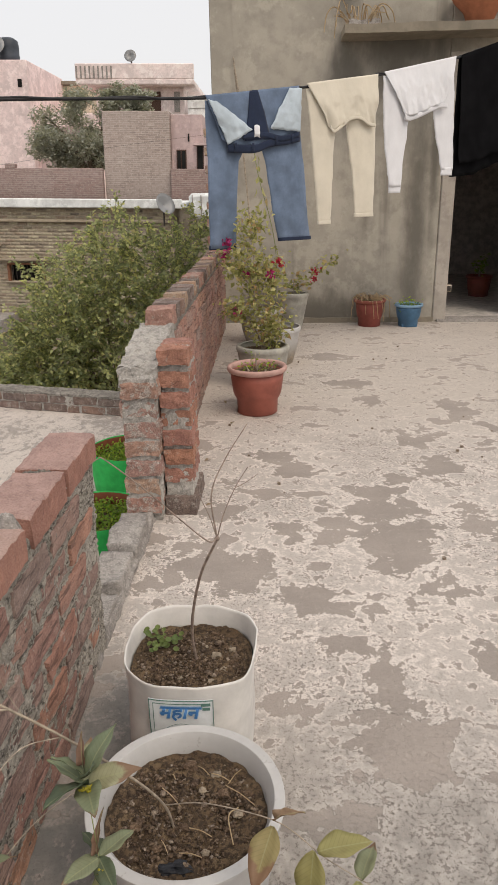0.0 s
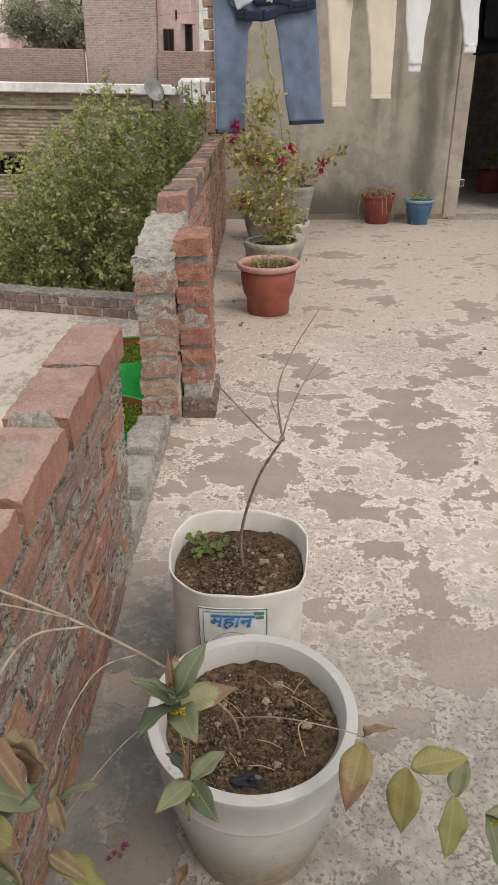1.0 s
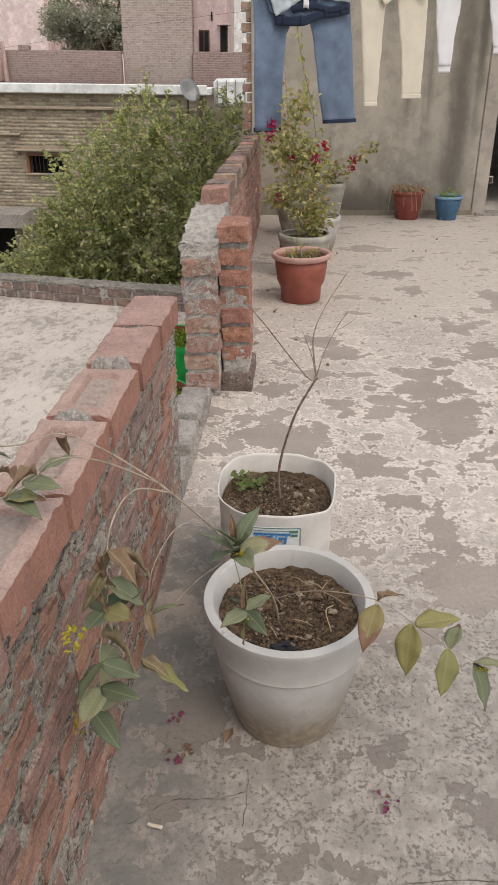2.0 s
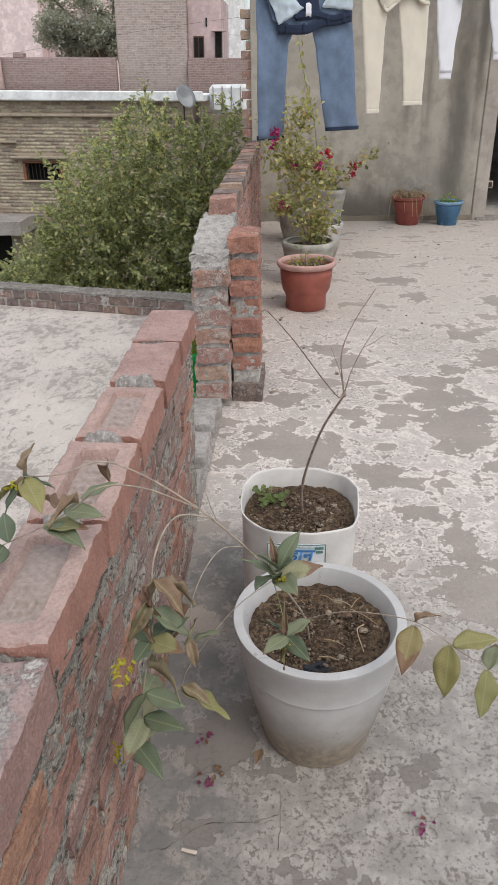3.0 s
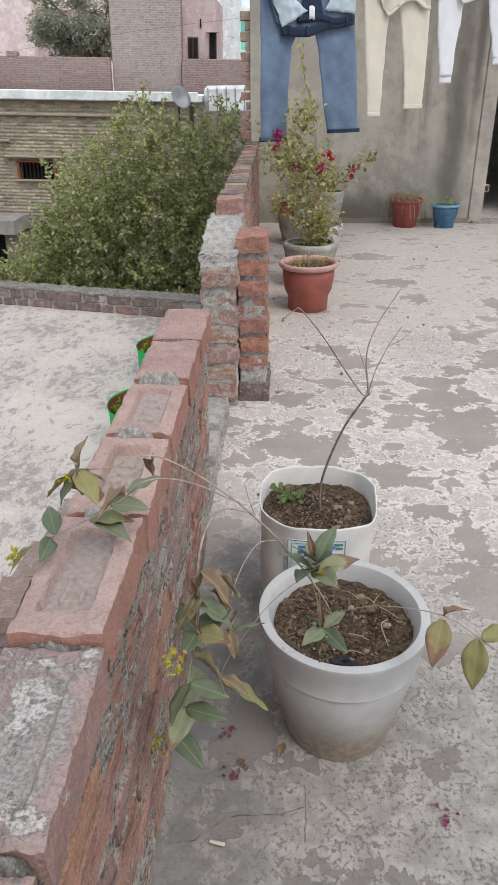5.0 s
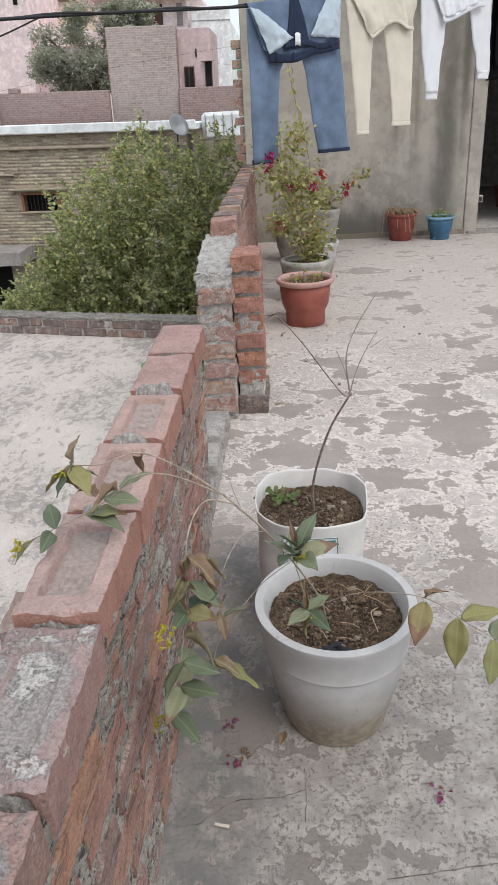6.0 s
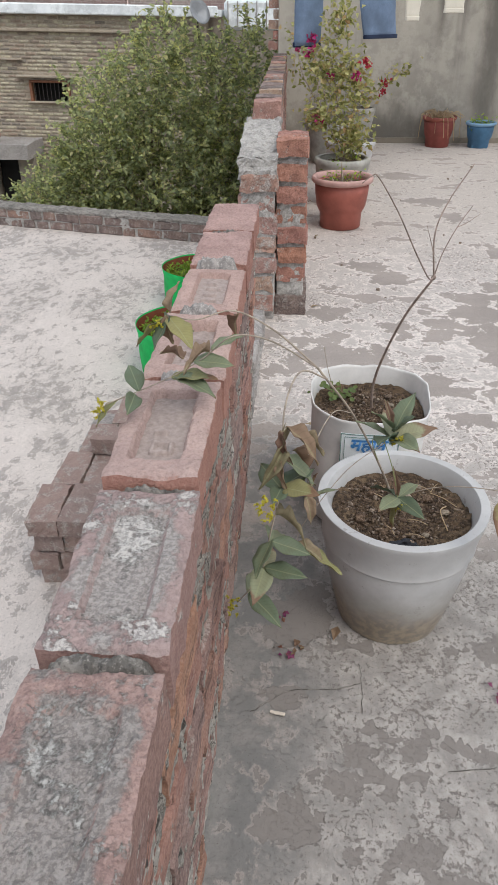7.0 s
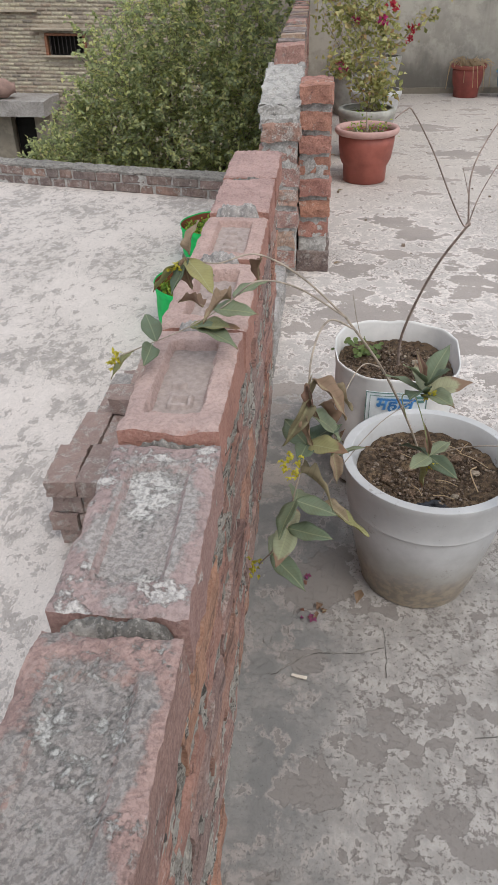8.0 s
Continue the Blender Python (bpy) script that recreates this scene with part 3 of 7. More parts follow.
def far_brick_material(name, a, b, mortar):
    """Brickwork too far off for its joints to be told apart one by one."""
    k = Mat(name, 0.93)
    t = k.node("ShaderNodeTexBrick", Scale=1.0)
    t.inputs["Brick Width"].default_value, t.inputs["Row Height"].default_value, t.inputs["Mortar Size"].default_value = 0.21, 0.068, 0.010
    mp = k.node("ShaderNodeMapping")
    mp.inputs["Rotation"].default_value = (radians(90), 0, 0)
    k.link(k.co, mp.inputs["Vector"])
    wave = k.node("ShaderNodeTexNoise", Scale=2.5, Detail=3.0)
    k.link(k.co, wave.inputs["Vector"])
    bend = k.node("ShaderNodeVectorMath")
    bend.operation = "MULTIPLY_ADD"
    k.link(wave.outputs["Color"], bend.inputs[0])
    bend.inputs[1].default_value = (0.24, 0.07, 0)
    k.link(mp.outputs[0], bend.inputs[2])
    k.link(bend.outputs[0], t.inputs["Vector"])
    for key, value in (("Color1", a), ("Color2", b), ("Mortar", mortar)):
        t.inputs[key].default_value = (*value, 1)
    n1, n2 = k.noise(0.8, 6), k.noise(7, 7, 0.75)
    c = k.mix(k.ramp(n1, 0.35, 0.7, 0, 0.5), t.outputs["Color"], mortar)
    c = k.mix(k.ramp(n2, 0.48, 0.62, 0, 0.5), c, tuple(v * 0.62 for v in a))
    n3 = k.noise(4.5, 7, 0.75, stretch=(0.6, 1, 2.4))
    c = k.mix(k.ramp(n3, 0.53, 0.66, 0, 0.55), c, tuple(min(1, v * 1.25) for v in mortar))
    k.bump(t.outputs["Fac"], -0.4, 0.01)
    return k.done(c)


FAR_BRICK = far_brick_material("far_red_brickwork", (0.30, 0.20, 0.178), (0.23, 0.158, 0.142), (0.34, 0.275, 0.25))
FAR_BRICK_GREY = far_brick_material("far_grey_brown_brickwork", (0.36, 0.285, 0.25), (0.27, 0.215, 0.19), (0.42, 0.355, 0.32))
FAR_BRICK_DARK = far_brick_material("far_dark_brickwork", (0.36, 0.295, 0.22), (0.40, 0.33, 0.25), (0.40, 0.345, 0.27))


# ---- building blocks ----
def part(name, bm, material, parent=None, label="", smooth=False):
    """Links a bmesh as one mesh object, under a thing or a part."""
    me = bpy.data.meshes.new(name)
    bmesh.ops.recalc_face_normals(bm, faces=bm.faces)
    bm.to_mesh(me)
    bm.free()
    me.materials.append(material)
    if smooth:
        me.polygons.foreach_set("use_smooth", [True] * len(me.polygons))
    ob = new(name, me)
    ob.parent = parent
    return tagged(ob, label) if label else ob


def thing(name, x, y, z, label, category, group="", kind="", rz=0.0, ry=0.0):
    ob = new(name)
    ob.empty_display_size = 0.1
    ob.matrix_basis = pose(x, y, z, 0, ry, rz)
    return tagged(ob, label, category, group, kind)


def piece(name, mesh, m, parent, material=None):
    """One of many alike pieces, on shared mesh data."""
    ob = new(name, mesh)
    ob.parent = parent
    ob.matrix_basis = m
    return ob


def mesh_from(name, bm, material, smooth=False):
    me = bpy.data.meshes.new(name)
    bmesh.ops.recalc_face_normals(bm, faces=bm.faces)
    bm.to_mesh(me)
    bm.free()
    me.materials.append(material)
    if smooth:
        me.polygons.foreach_set("use_smooth", [True] * len(me.polygons))
    return me


def box(bm, x0, x1, y0, y1, z0, z1, bevel=0.0):
    """A box between two corners, its edges rounded."""
    r = bmesh.ops.create_cube(bm, size=1)
    bmesh.ops.scale(bm, verts=r["verts"], vec=(x1 - x0, y1 - y0, z1 - z0))
    bmesh.ops.translate(bm, verts=r["verts"], vec=((x0 + x1) / 2, (y0 + y1) / 2, (z0 + z1) / 2))
    if bevel:
        edges = list({e for v in r["verts"] for e in v.link_edges})
        bmesh.ops.bevel(bm, geom=edges, offset=bevel, segments=1, affect="EDGES", profile=0.5)
    return bm


def boxed(*a, bevel=0.0):
    return box(bmesh.new(), *a, bevel=bevel)


def grid_sheet(bm, nu, nv, f):
    """A sheet of quads whose points are f(u, v), u and v from 0 to 1."""
    vs = [[bm.verts.new(f(i / nu, j / nv)) for i in range(nu + 1)] for j in range(nv + 1)]
    for j in range(nv):
        for i in range(nu):
            bm.faces.new((vs[j][i], vs[j][i + 1], vs[j + 1][i + 1], vs[j + 1][i]))
    return vs


def thicken(bm, t):
    """Gives a sheet its thickness."""
    bm.normal_update()
    bmesh.ops.solidify(bm, geom=bm.faces[:], thickness=t)


def rough_box(x0, x1, y0, y1, z0, z1, cell, amp, freq=22.0, seed=0.0, amp2=0.0, freq2=6.0):
    """A box of fine quads pushed about by noise: lumpy masonry, mortar, clods."""
    bm = bmesh.new()
    nx, ny, nz = (max(1, round((b - a) / cell)) for a, b in ((x0, x1), (y0, y1), (z0, z1)))
    dx, dy, dz = x1 - x0, y1 - y0, z1 - z0
    for s in (0, 1):
        grid_sheet(bm, nx, ny, lambda u, v: (x0 + dx * u, y0 + dy * v, z0 + dz * s))
        grid_sheet(bm, nx, nz, lambda u, v: (x0 + dx * u, y0 + dy * s, z0 + dz * v))
        grid_sheet(bm, ny, nz, lambda u, v: (x0 + dx * s, y0 + dy * u, z0 + dz * v))
    bmesh.ops.remove_doubles(bm, verts=bm.verts, dist=cell * 0.05)
    o = Vector((seed, seed * 1.7, -seed))
    for v in bm.verts:
        p = v.co.copy()
        v.co += noise.noise_vector(p * freq + o) * amp + noise.noise_vector(p * freq2 - o) * amp2
    return bm


def lathe(bm, profile, seg=40, sx=1.0, sy=1.0, wobble=0.0, square=0.0):
    """Turns a profile of (radius, height) round the z axis; square > 0 pushes the round towards a rounded square."""
    rings = []
    for r, z in profile:
        ring = []
        for i in range(seg):
            a = 2 * math.pi * i / seg
            ca, sa = math.cos(a), math.sin(a)
            q = (abs(ca) ** (2 + square) + abs(sa) ** (2 + square)) ** (-1 / (2 + square)) if square else 1.0
            w = 1 + wobble * noise.noise(Vector((ca * 1.6, sa * 1.6, z * 5)))
            ring.append(bm.verts.new((r * ca * sx * q * w, r * sa * sy * q * w, z)))
        rings.append(ring)
    for a, b in zip(rings, rings[1:]):
        for i in range(seg):
            bm.faces.new((a[i], a[(i + 1) % seg], b[(i + 1) % seg], b[i]))
    return rings


def close_ring(bm, ring):
    bm.faces.new(ring)


def tube(bm, pts, radii, seg=7):
    """A tapering tube along points."""
    pts = [Vector(p) for p in pts]
    if isinstance(radii, (int, float)):
        radii = [radii] * len(pts)
    rings = []
    side = None
    for i, p in enumerate(pts):
        d = (pts[min(i + 1, len(pts) - 1)] - pts[max(i - 1, 0)]).normalized()
        if side is None:
            side = d.orthogonal().normalized()
        side = (side - d * side.dot(d)).normalized()
        up = d.cross(side)
        rings.append([bm.verts.new(p + (side * math.cos(2 * math.pi * k / seg) + up * math.sin(2 * math.pi * k / seg)) * radii[i]) for k in range(seg)])
    for a, b in zip(rings, rings[1:]):
        for k in range(seg):
            bm.faces.new((a[k], a[(k + 1) % seg], b[(k + 1) % seg], b[k]))
    bm.faces.new(rings[0]), bm.faces.new(rings[-1])
    return bm


def curve(points, n=8):
    """A smooth way through the points."""
    P = [Vector(p) for p in points]
    P = [2 * P[0] - P[1]] + P + [2 * P[-1] - P[-2]]
    out = []
    for i in range(1, len(P) - 2):
        a, b, c, d = P[i - 1:i + 3]
        for k in range(n):
            t = k / n
            out.append(0.5 * (2 * b + (c - a) * t + (2 * a - 5 * b + 4 * c - d) * t * t + (3 * b - a - 3 * c + d) * t ** 3))
    return out + [P[-2]]


def taper(pts, r0, r1):
    n = len(pts) - 1
    return [r0 + (r1 - r0) * i / n for i in range(n + 1)]


def small_leaf(bm, at, along, up, length, width):
    """A folded leaf of four triangles."""
    along, side = along.normalized(), along.cross(up).normalized()
    lift = side.cross(along).normalized()
    a, tip = at, at + along * length - lift * length * 0.18
    mid = at + along * length * 0.5
    l, r = (bm.verts.new(mid + side * width * 0.5 * s + lift * width * 0.22) for s in (-1, 1))
    b, m, t = bm.verts.new(a), bm.verts.new(mid), bm.verts.new(tip)
    for f in ((b, r, m), (b, m, l), (m, r, t), (m, t, l)):
        bm.faces.new(f)


def fast_mesh(name, verts, faces, material, parent=None, label="", smooth=False):
    """Links a mesh of triangles or quads from arrays."""
    verts, faces = np.asarray(verts, np.float32).reshape(-1, 3), np.asarray(faces, np.int32)
    me = bpy.data.meshes.new(name)
    me.vertices.add(len(verts))
    me.vertices.foreach_set("co", verts.ravel())
    me.loops.add(faces.size)
    me.loops.foreach_set("vertex_index", faces.ravel())
    me.polygons.add(len(faces))
    me.polygons.foreach_set("loop_start", np.arange(0, faces.size, faces.shape[1], dtype=np.int32))
    me.update(calc_edges=True)
    me.materials.append(material)
    if smooth:
        me.polygons.foreach_set("use_smooth", [True] * len(faces))
    ob = new(name, me)
    ob.parent = parent
    return tagged(ob, label) if label else ob


def unit(a):
    return a / np.maximum(1e-9, np.linalg.norm(a, axis=-1, keepdims=True))


def leaf_cloud(at, along, up, length, width):
    """Vertices and faces of many folded leaves at once."""
    along = unit(along)
    side = unit(np.cross(along, up))
    lift = np.cross(side, along)
    L, W = length[:, None], width[:, None]
    mid = at + along * L * 0.5
    v = np.stack([at, mid, at + along * L - lift * L * 0.18, mid - side * W * 0.5 + lift * W * 0.22, mid + side * W * 0.5 + lift * W * 0.22], 1)
    f = np.array([(0, 4, 1), (0, 1, 3), (1, 4, 2), (1, 2, 3)])
    return v.reshape(-1, 3), (np.arange(len(at))[:, None, None] * 5 + f).reshape(-1, 3)


def rand_dir(rng, flat=1.0):
    while True:
        v = Vector((rng.uniform(-1, 1), rng.uniform(-1, 1), rng.uniform(-1, 1)))
        if 0.05 < v.length < 1:
            v.z *= flat
            return v.normalized()


def leaf_mesh(name, length, width, material, curl=0.25, seed=0, crumple=0.05):
    """A long pointed leaf with a midrib fold, wavy edge and drooping tip, along +x."""
    bm = bmesh.new()
    n = 14

    def f(u, v):
        w = width * 0.5 * (math.sin(math.pi * min(1, u ** 0.85 * 0.97 + 0.03)) ** 0.95) * (1.15 - 0.30 * u)
        s = (v - 0.5) * 2
        wave = crumple * width * math.sin(u * 15 + seed + 2 * s)
        fold = 0.32 + 6 * max(0.0, crumple - 0.05)
        return (length * u * (1 - curl * 0.2 * u), s * w / (1 + 0.5 * fold * fold), abs(s) * w * fold + wave * abs(s) - curl * length * u * u + crumple * 0.3 * width * math.sin(u * 9 + seed * 2))

    grid_sheet(bm, n, 4, f)
    bmesh.ops.remove_doubles(bm, verts=bm.verts, dist=0.0001)
    thicken(bm, 0.0006)
    return mesh_from(name, bm, material, True)


def brick_mesh(name, l, w, h, seed, material, cell=0.03, amp=0.0035):
    """An uneven, chipped brick, centred, length along y."""
    return mesh_from(name, rough_box(-w / 2, w / 2, -l / 2, l / 2, -h / 2, h / 2, cell, amp, 16, seed, amp * 0.8, 45), material)


def cheap_brick(name, l, w, h, seed, material, bevel=0.005, jitter=0.002):
    bm = boxed(-w / 2, w / 2, -l / 2, l / 2, -h / 2, h / 2, bevel=bevel)
    rng = random.Random(seed)
    for v in bm.verts:
        v.co += rand_dir(rng) * rng.uniform(0, jitter)
    return mesh_from(name, bm, material)


# ---- the setting ----
LEFT_Z, STREET_Z = -0.75, -3.7
bm = bmesh.new()
grid_sheet(bm, 40, 40, lambda u, v: ((u - 0.5) * 3000, (v - 0.5) * 3000, STREET_Z))
tagged(part("ground", bm, GROUND), "dusty bare ground below the rooftops", "ground", kind="structure")

# terrace: a thick slab whose top is slightly uneven
bm = bmesh.new()
grid_sheet(bm, 100, 170, lambda u, v: (-0.64 + 5.6 * u, -3 + 11.0 * v,
           0.003 * noise.noise(Vector((u * 14, v * 26, 0))) + 0.002 * noise.noise(Vector((u * 60, v * 110, 3)))))
box(bm, -0.64, 4.96, -3.0, 8.0, -0.75, -0.02)
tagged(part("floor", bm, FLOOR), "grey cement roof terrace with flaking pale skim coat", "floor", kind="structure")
tagged(part("building_below", boxed(-0.63, 4.95, -3.0, 13.0, STREET_Z, -0.76), PLASTER), "plastered storey under the terrace", "wall", kind="structure")

# the neighbour's lower roof and its building
bm = bmesh.new()
grid_sheet(bm, 60, 90, lambda u, v: (-9.0 + 8.36 * u, -3 + (10.35 + 0.30 * (1 - u) * 2.6) * v, LEFT_Z + 0.006 * noise.noise(Vector((u * 14, v * 22, 7)))))
tagged(part("lower_roof", bm, FLOOR_LEFT), "pale weathered cement roof of the neighbouring house", "floor", kind="structure")
tagged(part("building_beside", boxed(-9.0, -0.66, -3.0, 6.9, STREET_Z, LEFT_Z - 0.03), PLASTER_DARK), "plastered storey under the lower roof", "wall", kind="structure")

# ---- parapet beside the camera: half-brick wall, top course with frogs ----
parapet = thing("parapet_wall", 0, 0, 0, "low half-brick parapet of weathered red bricks and crumbling mortar", "wall", kind="structure")
rngw = random.Random(11)


def par_x(y, z=0.69):
    """Centre line of the parapet: it drifts outwards along its length and leans a little."""
    return -0.556 - 0.0125 * (y - 0.9) - 0.018 * (1 - z / 0.69)


core = rough_box(-0.056, 0.0560, -1.45, 2.325, -0.02, 0.640, 0.0075, 0.0050, 26, 2.0, 0.0066, 115)
for v in core.verts:
    v.co.x += par_x(v.co.y, v.co.z)
part("mortar", core, MORTAR_WALL, parapet, "crumbling grey mortar")
foot = boxed(-0.052, 0.046, -1.45, 2.33, LEFT_Z - 0.02, -0.02)
for v in foot.verts:
    v.co.x += par_x(v.co.y, 0.0)
part("footing", foot, LUMP, parapet)
bricks_a = [brick_mesh("brick", 0.214, 0.1195, 0.057, s * 3.3, BRICK, 0.0125, 0.0050) for s in range(7)]
bricks_o = [brick_mesh("brick", 0.214, 0.1195, 0.057, s * 5.1 + 1, BRICK_WALL, 0.0125, 0.0050) for s in range(3)]
COURSE = 0.0865
for row in range(7):
    y = -1.40 + (0.12 if row % 2 else 0.0) + rngw.uniform(-0.02, 0.02)
    while y < 2.24:
        me = rngw.choice(bricks_o) if rngw.random() < 0.25 else rngw.choice(bricks_a)
        z = 0.040 + COURSE * row + rngw.uniform(-0.004, 0.004)
        m = pose(par_x(y, z) + rngw.uniform(-0.004, 0.005), y, z, rngw.uniform(-1.6, 1.6), rngw.uniform(-3, 3), rngw.uniform(-1.3, 1.3) + (180 if rngw.random() < 0.5 else 0))
        piece("brick", me, m, parapet)
        y += 0.246 + rngw.uniform(-0.006, 0.008)


def slope(p, half, soft):
    return max(0.0, min(1.0, (half - abs(p)) / soft))


def frog_brick(name, seed, depth, material, l=0.232, w=0.115, h=0.074, rough=0.0022):
    """A brick with its moulded hollow upwards."""
    bm = bmesh.new()
    nx, ny = 46, 86
    o = Vector((seed * 3.1, seed, 0))

    def top(u, v):
        x, y = (u - 0.5) * w, (v - 0.5) * l
        into = slope(x + 0.003 * noise.noise(Vector((y * 60, seed, 0))), 0.034, 0.006) * slope(y + 0.003 * noise.noise(Vector((x * 60, seed, 4))), l / 2 - 0.034, 0.007)
        p = Vector((x, y, 0)) + o
        z = h / 2 - depth * into + rough * (noise.noise(p * 22) + 0.8 * noise.noise(p * 55) + 0.6 * noise.noise(p * 130) + 0.5 * noise.noise(p * 260))
        rim = min(slope(x, w / 2, 0.012), slope(y, l / 2, 0.012))
        z -= 0.0062 * (1 - rim) ** 2 * max(0.3, 0.8 + 1.3 * noise.noise(p * 30))
        e = noise.noise_vector(p * 17) * 0.0016 * (1 - rim) + noise.noise_vector(p * 70) * 0.0022 * (1 - rim)
        return (x + e.x, y + e.y, z)

    vs = grid_sheet(bm, nx, ny, top)
    loop = [vs[0][i] for i in range(nx)] + [vs[j][nx] for j in range(ny)] + [vs[ny][i] for i in range(nx, 0, -1)] + [vs[j][0] for j in range(ny, 0, -1)]
    last = loop
    for k in range(1, 4):
        ring = []
        for v0 in loop:
            p = Vector((v0.co.x, v0.co.y, h / 2 - h * k / 3))
            n = noise.noise_vector(p * 40 + o) * 0.0022
            ring.append(bm.verts.new((p.x * 1.0 + n.x, p.y + n.y, p.z)))
        for i in range(len(loop)):
            bm.faces.new((last[i], last[(i + 1) % len(loop)], ring[(i + 1) % len(loop)], ring[i]))
        last = ring
    bm.faces.new(last)
    return mesh_from(name, bm, material)


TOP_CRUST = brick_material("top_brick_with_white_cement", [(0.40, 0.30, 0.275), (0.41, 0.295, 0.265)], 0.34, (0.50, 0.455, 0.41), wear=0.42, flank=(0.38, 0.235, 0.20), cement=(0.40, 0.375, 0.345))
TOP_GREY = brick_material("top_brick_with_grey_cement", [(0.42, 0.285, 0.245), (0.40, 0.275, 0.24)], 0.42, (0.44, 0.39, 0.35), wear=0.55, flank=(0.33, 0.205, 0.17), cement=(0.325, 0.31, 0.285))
# centre, length, width, depth of the hollow, worn raised strokes in it (x, y, half width, half length), material, turn
E_MARK = [(-0.010, -0.048, 0.0026, 0.013), (-0.001, -0.060, 0.011, 0.0026), (0.013, -0.050, 0.0026, 0.012), (0.002, -0.040, 0.010, 0.0024), (-0.006, -0.012, 0.009, 0.0028)]
BARS = [(0.0, -0.056, 0.019, 0.0042), (0.004, -0.034, 0.016, 0.0042), (0.0, -0.012, 0.018, 0.0042), (0.004, 0.014, 0.015, 0.0042), (0.0, 0.040, 0.013, 0.0042), (-0.012, -0.045, 0.004, 0.012), (0.014, -0.022, 0.004, 0.012)]
WORN = [(0.0, -0.05, 0.014, 0.004), (0.0, -0.02, 0.012, 0.004), (0.004, 0.012, 0.014, 0.004), (-0.004, 0.04, 0.010, 0.004)]
tops = [
    (-0.83, 0.232, 0.115, 0.002, (), BRICK_TOP, 0), (-0.585, 0.232, 0.115, 0.002, (), TOP_CRUST, 0), (-0.34, 0.232, 0.115, 0.003, (), BRICK_TOP, 0), (-0.10, 0.232, 0.115, 0.002, (), TOP_CRUST, 0), (0.142, 0.232, 0.115, 0.003, (), BRICK_TOP, 0),
    (0.375, 0.232, 0.115, 0.003, (), TOP_GREY, 0.4),
    (0.617, 0.240, 0.118, 0.006, (), TOP_GREY, -0.6),
    (0.876, 0.238, 0.118, 0.009, (), TOP_CRUST, 0.9),
    (1.127, 0.246, 0.116, 0.015, E_MARK, BRICK_TOP, 0.3),
    (1.392, 0.246, 0.124, 0.022, BARS, BRICK_TOP, 1.2),
    (1.661, 0.240, 0.122, 0.014, WORN, BRICK_TOP, 0.4),
    (1.942, 0.246, 0.122, 0.001, (), BRICK_RED_TOP, 0.9), (2.212, 0.262, 0.126, 0.001, (), BRICK_RED_TOP, 0.4)]
DUST = plain("pinkish_dust_in_the_hollow", (0.395, 0.32, 0.285), 0.95, 0.10, 110, 0.8)


LEVEL = {6: -0.010, 7: -0.010, 8: 0.003, 9: 0.0, 10: -0.003, 11: -0.002, 12: 0.0}
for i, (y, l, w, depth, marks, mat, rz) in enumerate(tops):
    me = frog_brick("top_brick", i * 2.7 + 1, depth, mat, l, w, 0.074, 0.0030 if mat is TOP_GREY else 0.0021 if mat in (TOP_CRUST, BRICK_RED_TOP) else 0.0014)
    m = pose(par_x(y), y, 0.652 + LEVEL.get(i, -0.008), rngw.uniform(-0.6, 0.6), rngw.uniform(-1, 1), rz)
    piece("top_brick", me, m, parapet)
    if marks:
        bm = bmesh.new()

        def bed(u, v):
            x, yy = (u - 0.5) * 0.074, (v - 0.5) * (l - 0.058)
            p = Vector((x, yy, i * 3.0))
            z = 0.0016 * noise.noise(p * 60) + 0.0010 * noise.noise(p * 170) - 0.0030 * (1 - slope(x, 0.036, 0.007))
            for mx, my, hx, hy in marks:
                z = max(z, 0.0062 * slope(x - mx + 0.002 * noise.noise(p * 120), hx + 0.001, 0.0016) * slope(yy - my + 0.002 * noise.noise(p * 90), hy + 0.001, 0.0016) + 0.0008 * noise.noise(p * 200))
            return (x, yy, z)

        grid_sheet(bm, 64, 160, bed)
        r = part("hollow_dust", bm, DUST, parapet, smooth=True)
        r.matrix_basis = m @ Matrix.Translation((0, 0, 0.037 - depth + 0.0024))
for i, (y, top, wide, x0, x1) in enumerate([(0.496, 0.672, 0.010, 0, 1), (0.746, 0.677, 0.017, 0.03, 0.97), (0.999, 0.676, 0.009, 0, 1), (1.258, 0.697, 0.018, 0.15, 0.80),
                                            (1.528, 0.700, 0.024, 0.06, 0.80), (1.800, 0.701, 0.028, 0.02, 0.95), (2.073, 0.684, 0.007, 0, 1)]):
    # joints between the top bricks, some heaped over with a dome of mortar
    w = 0.112
    bm = bmesh.new()

    def dome(u, v):
        x, yy = par_x(y) - w / 2 + w * (x0 + (x1 - x0) * u), y + wide * (2 * v - 1) * (1 + 0.35 * noise.noise(Vector((u * 5, v, i * 3.0))))
        rise = max(0.0, 1 - (2 * v - 1) ** 2) ** 0.35 * max(0.0, 1 - (2 * u - 1) ** 6) ** 0.5
        p = Vector((x, yy, i))
        return (x, yy, 0.60 + (top - 0.60) * rise + 0.009 * noise.noise(p * 38) + 0.006 * noise.noise(p * 90) + 0.0036 * noise.noise(p * 200))

    grid_sheet(bm, 96, 40, dome)
    part("mortar_joint", bm, LUMP if 2 < i < 6 else MORTAR, parapet, smooth=True)

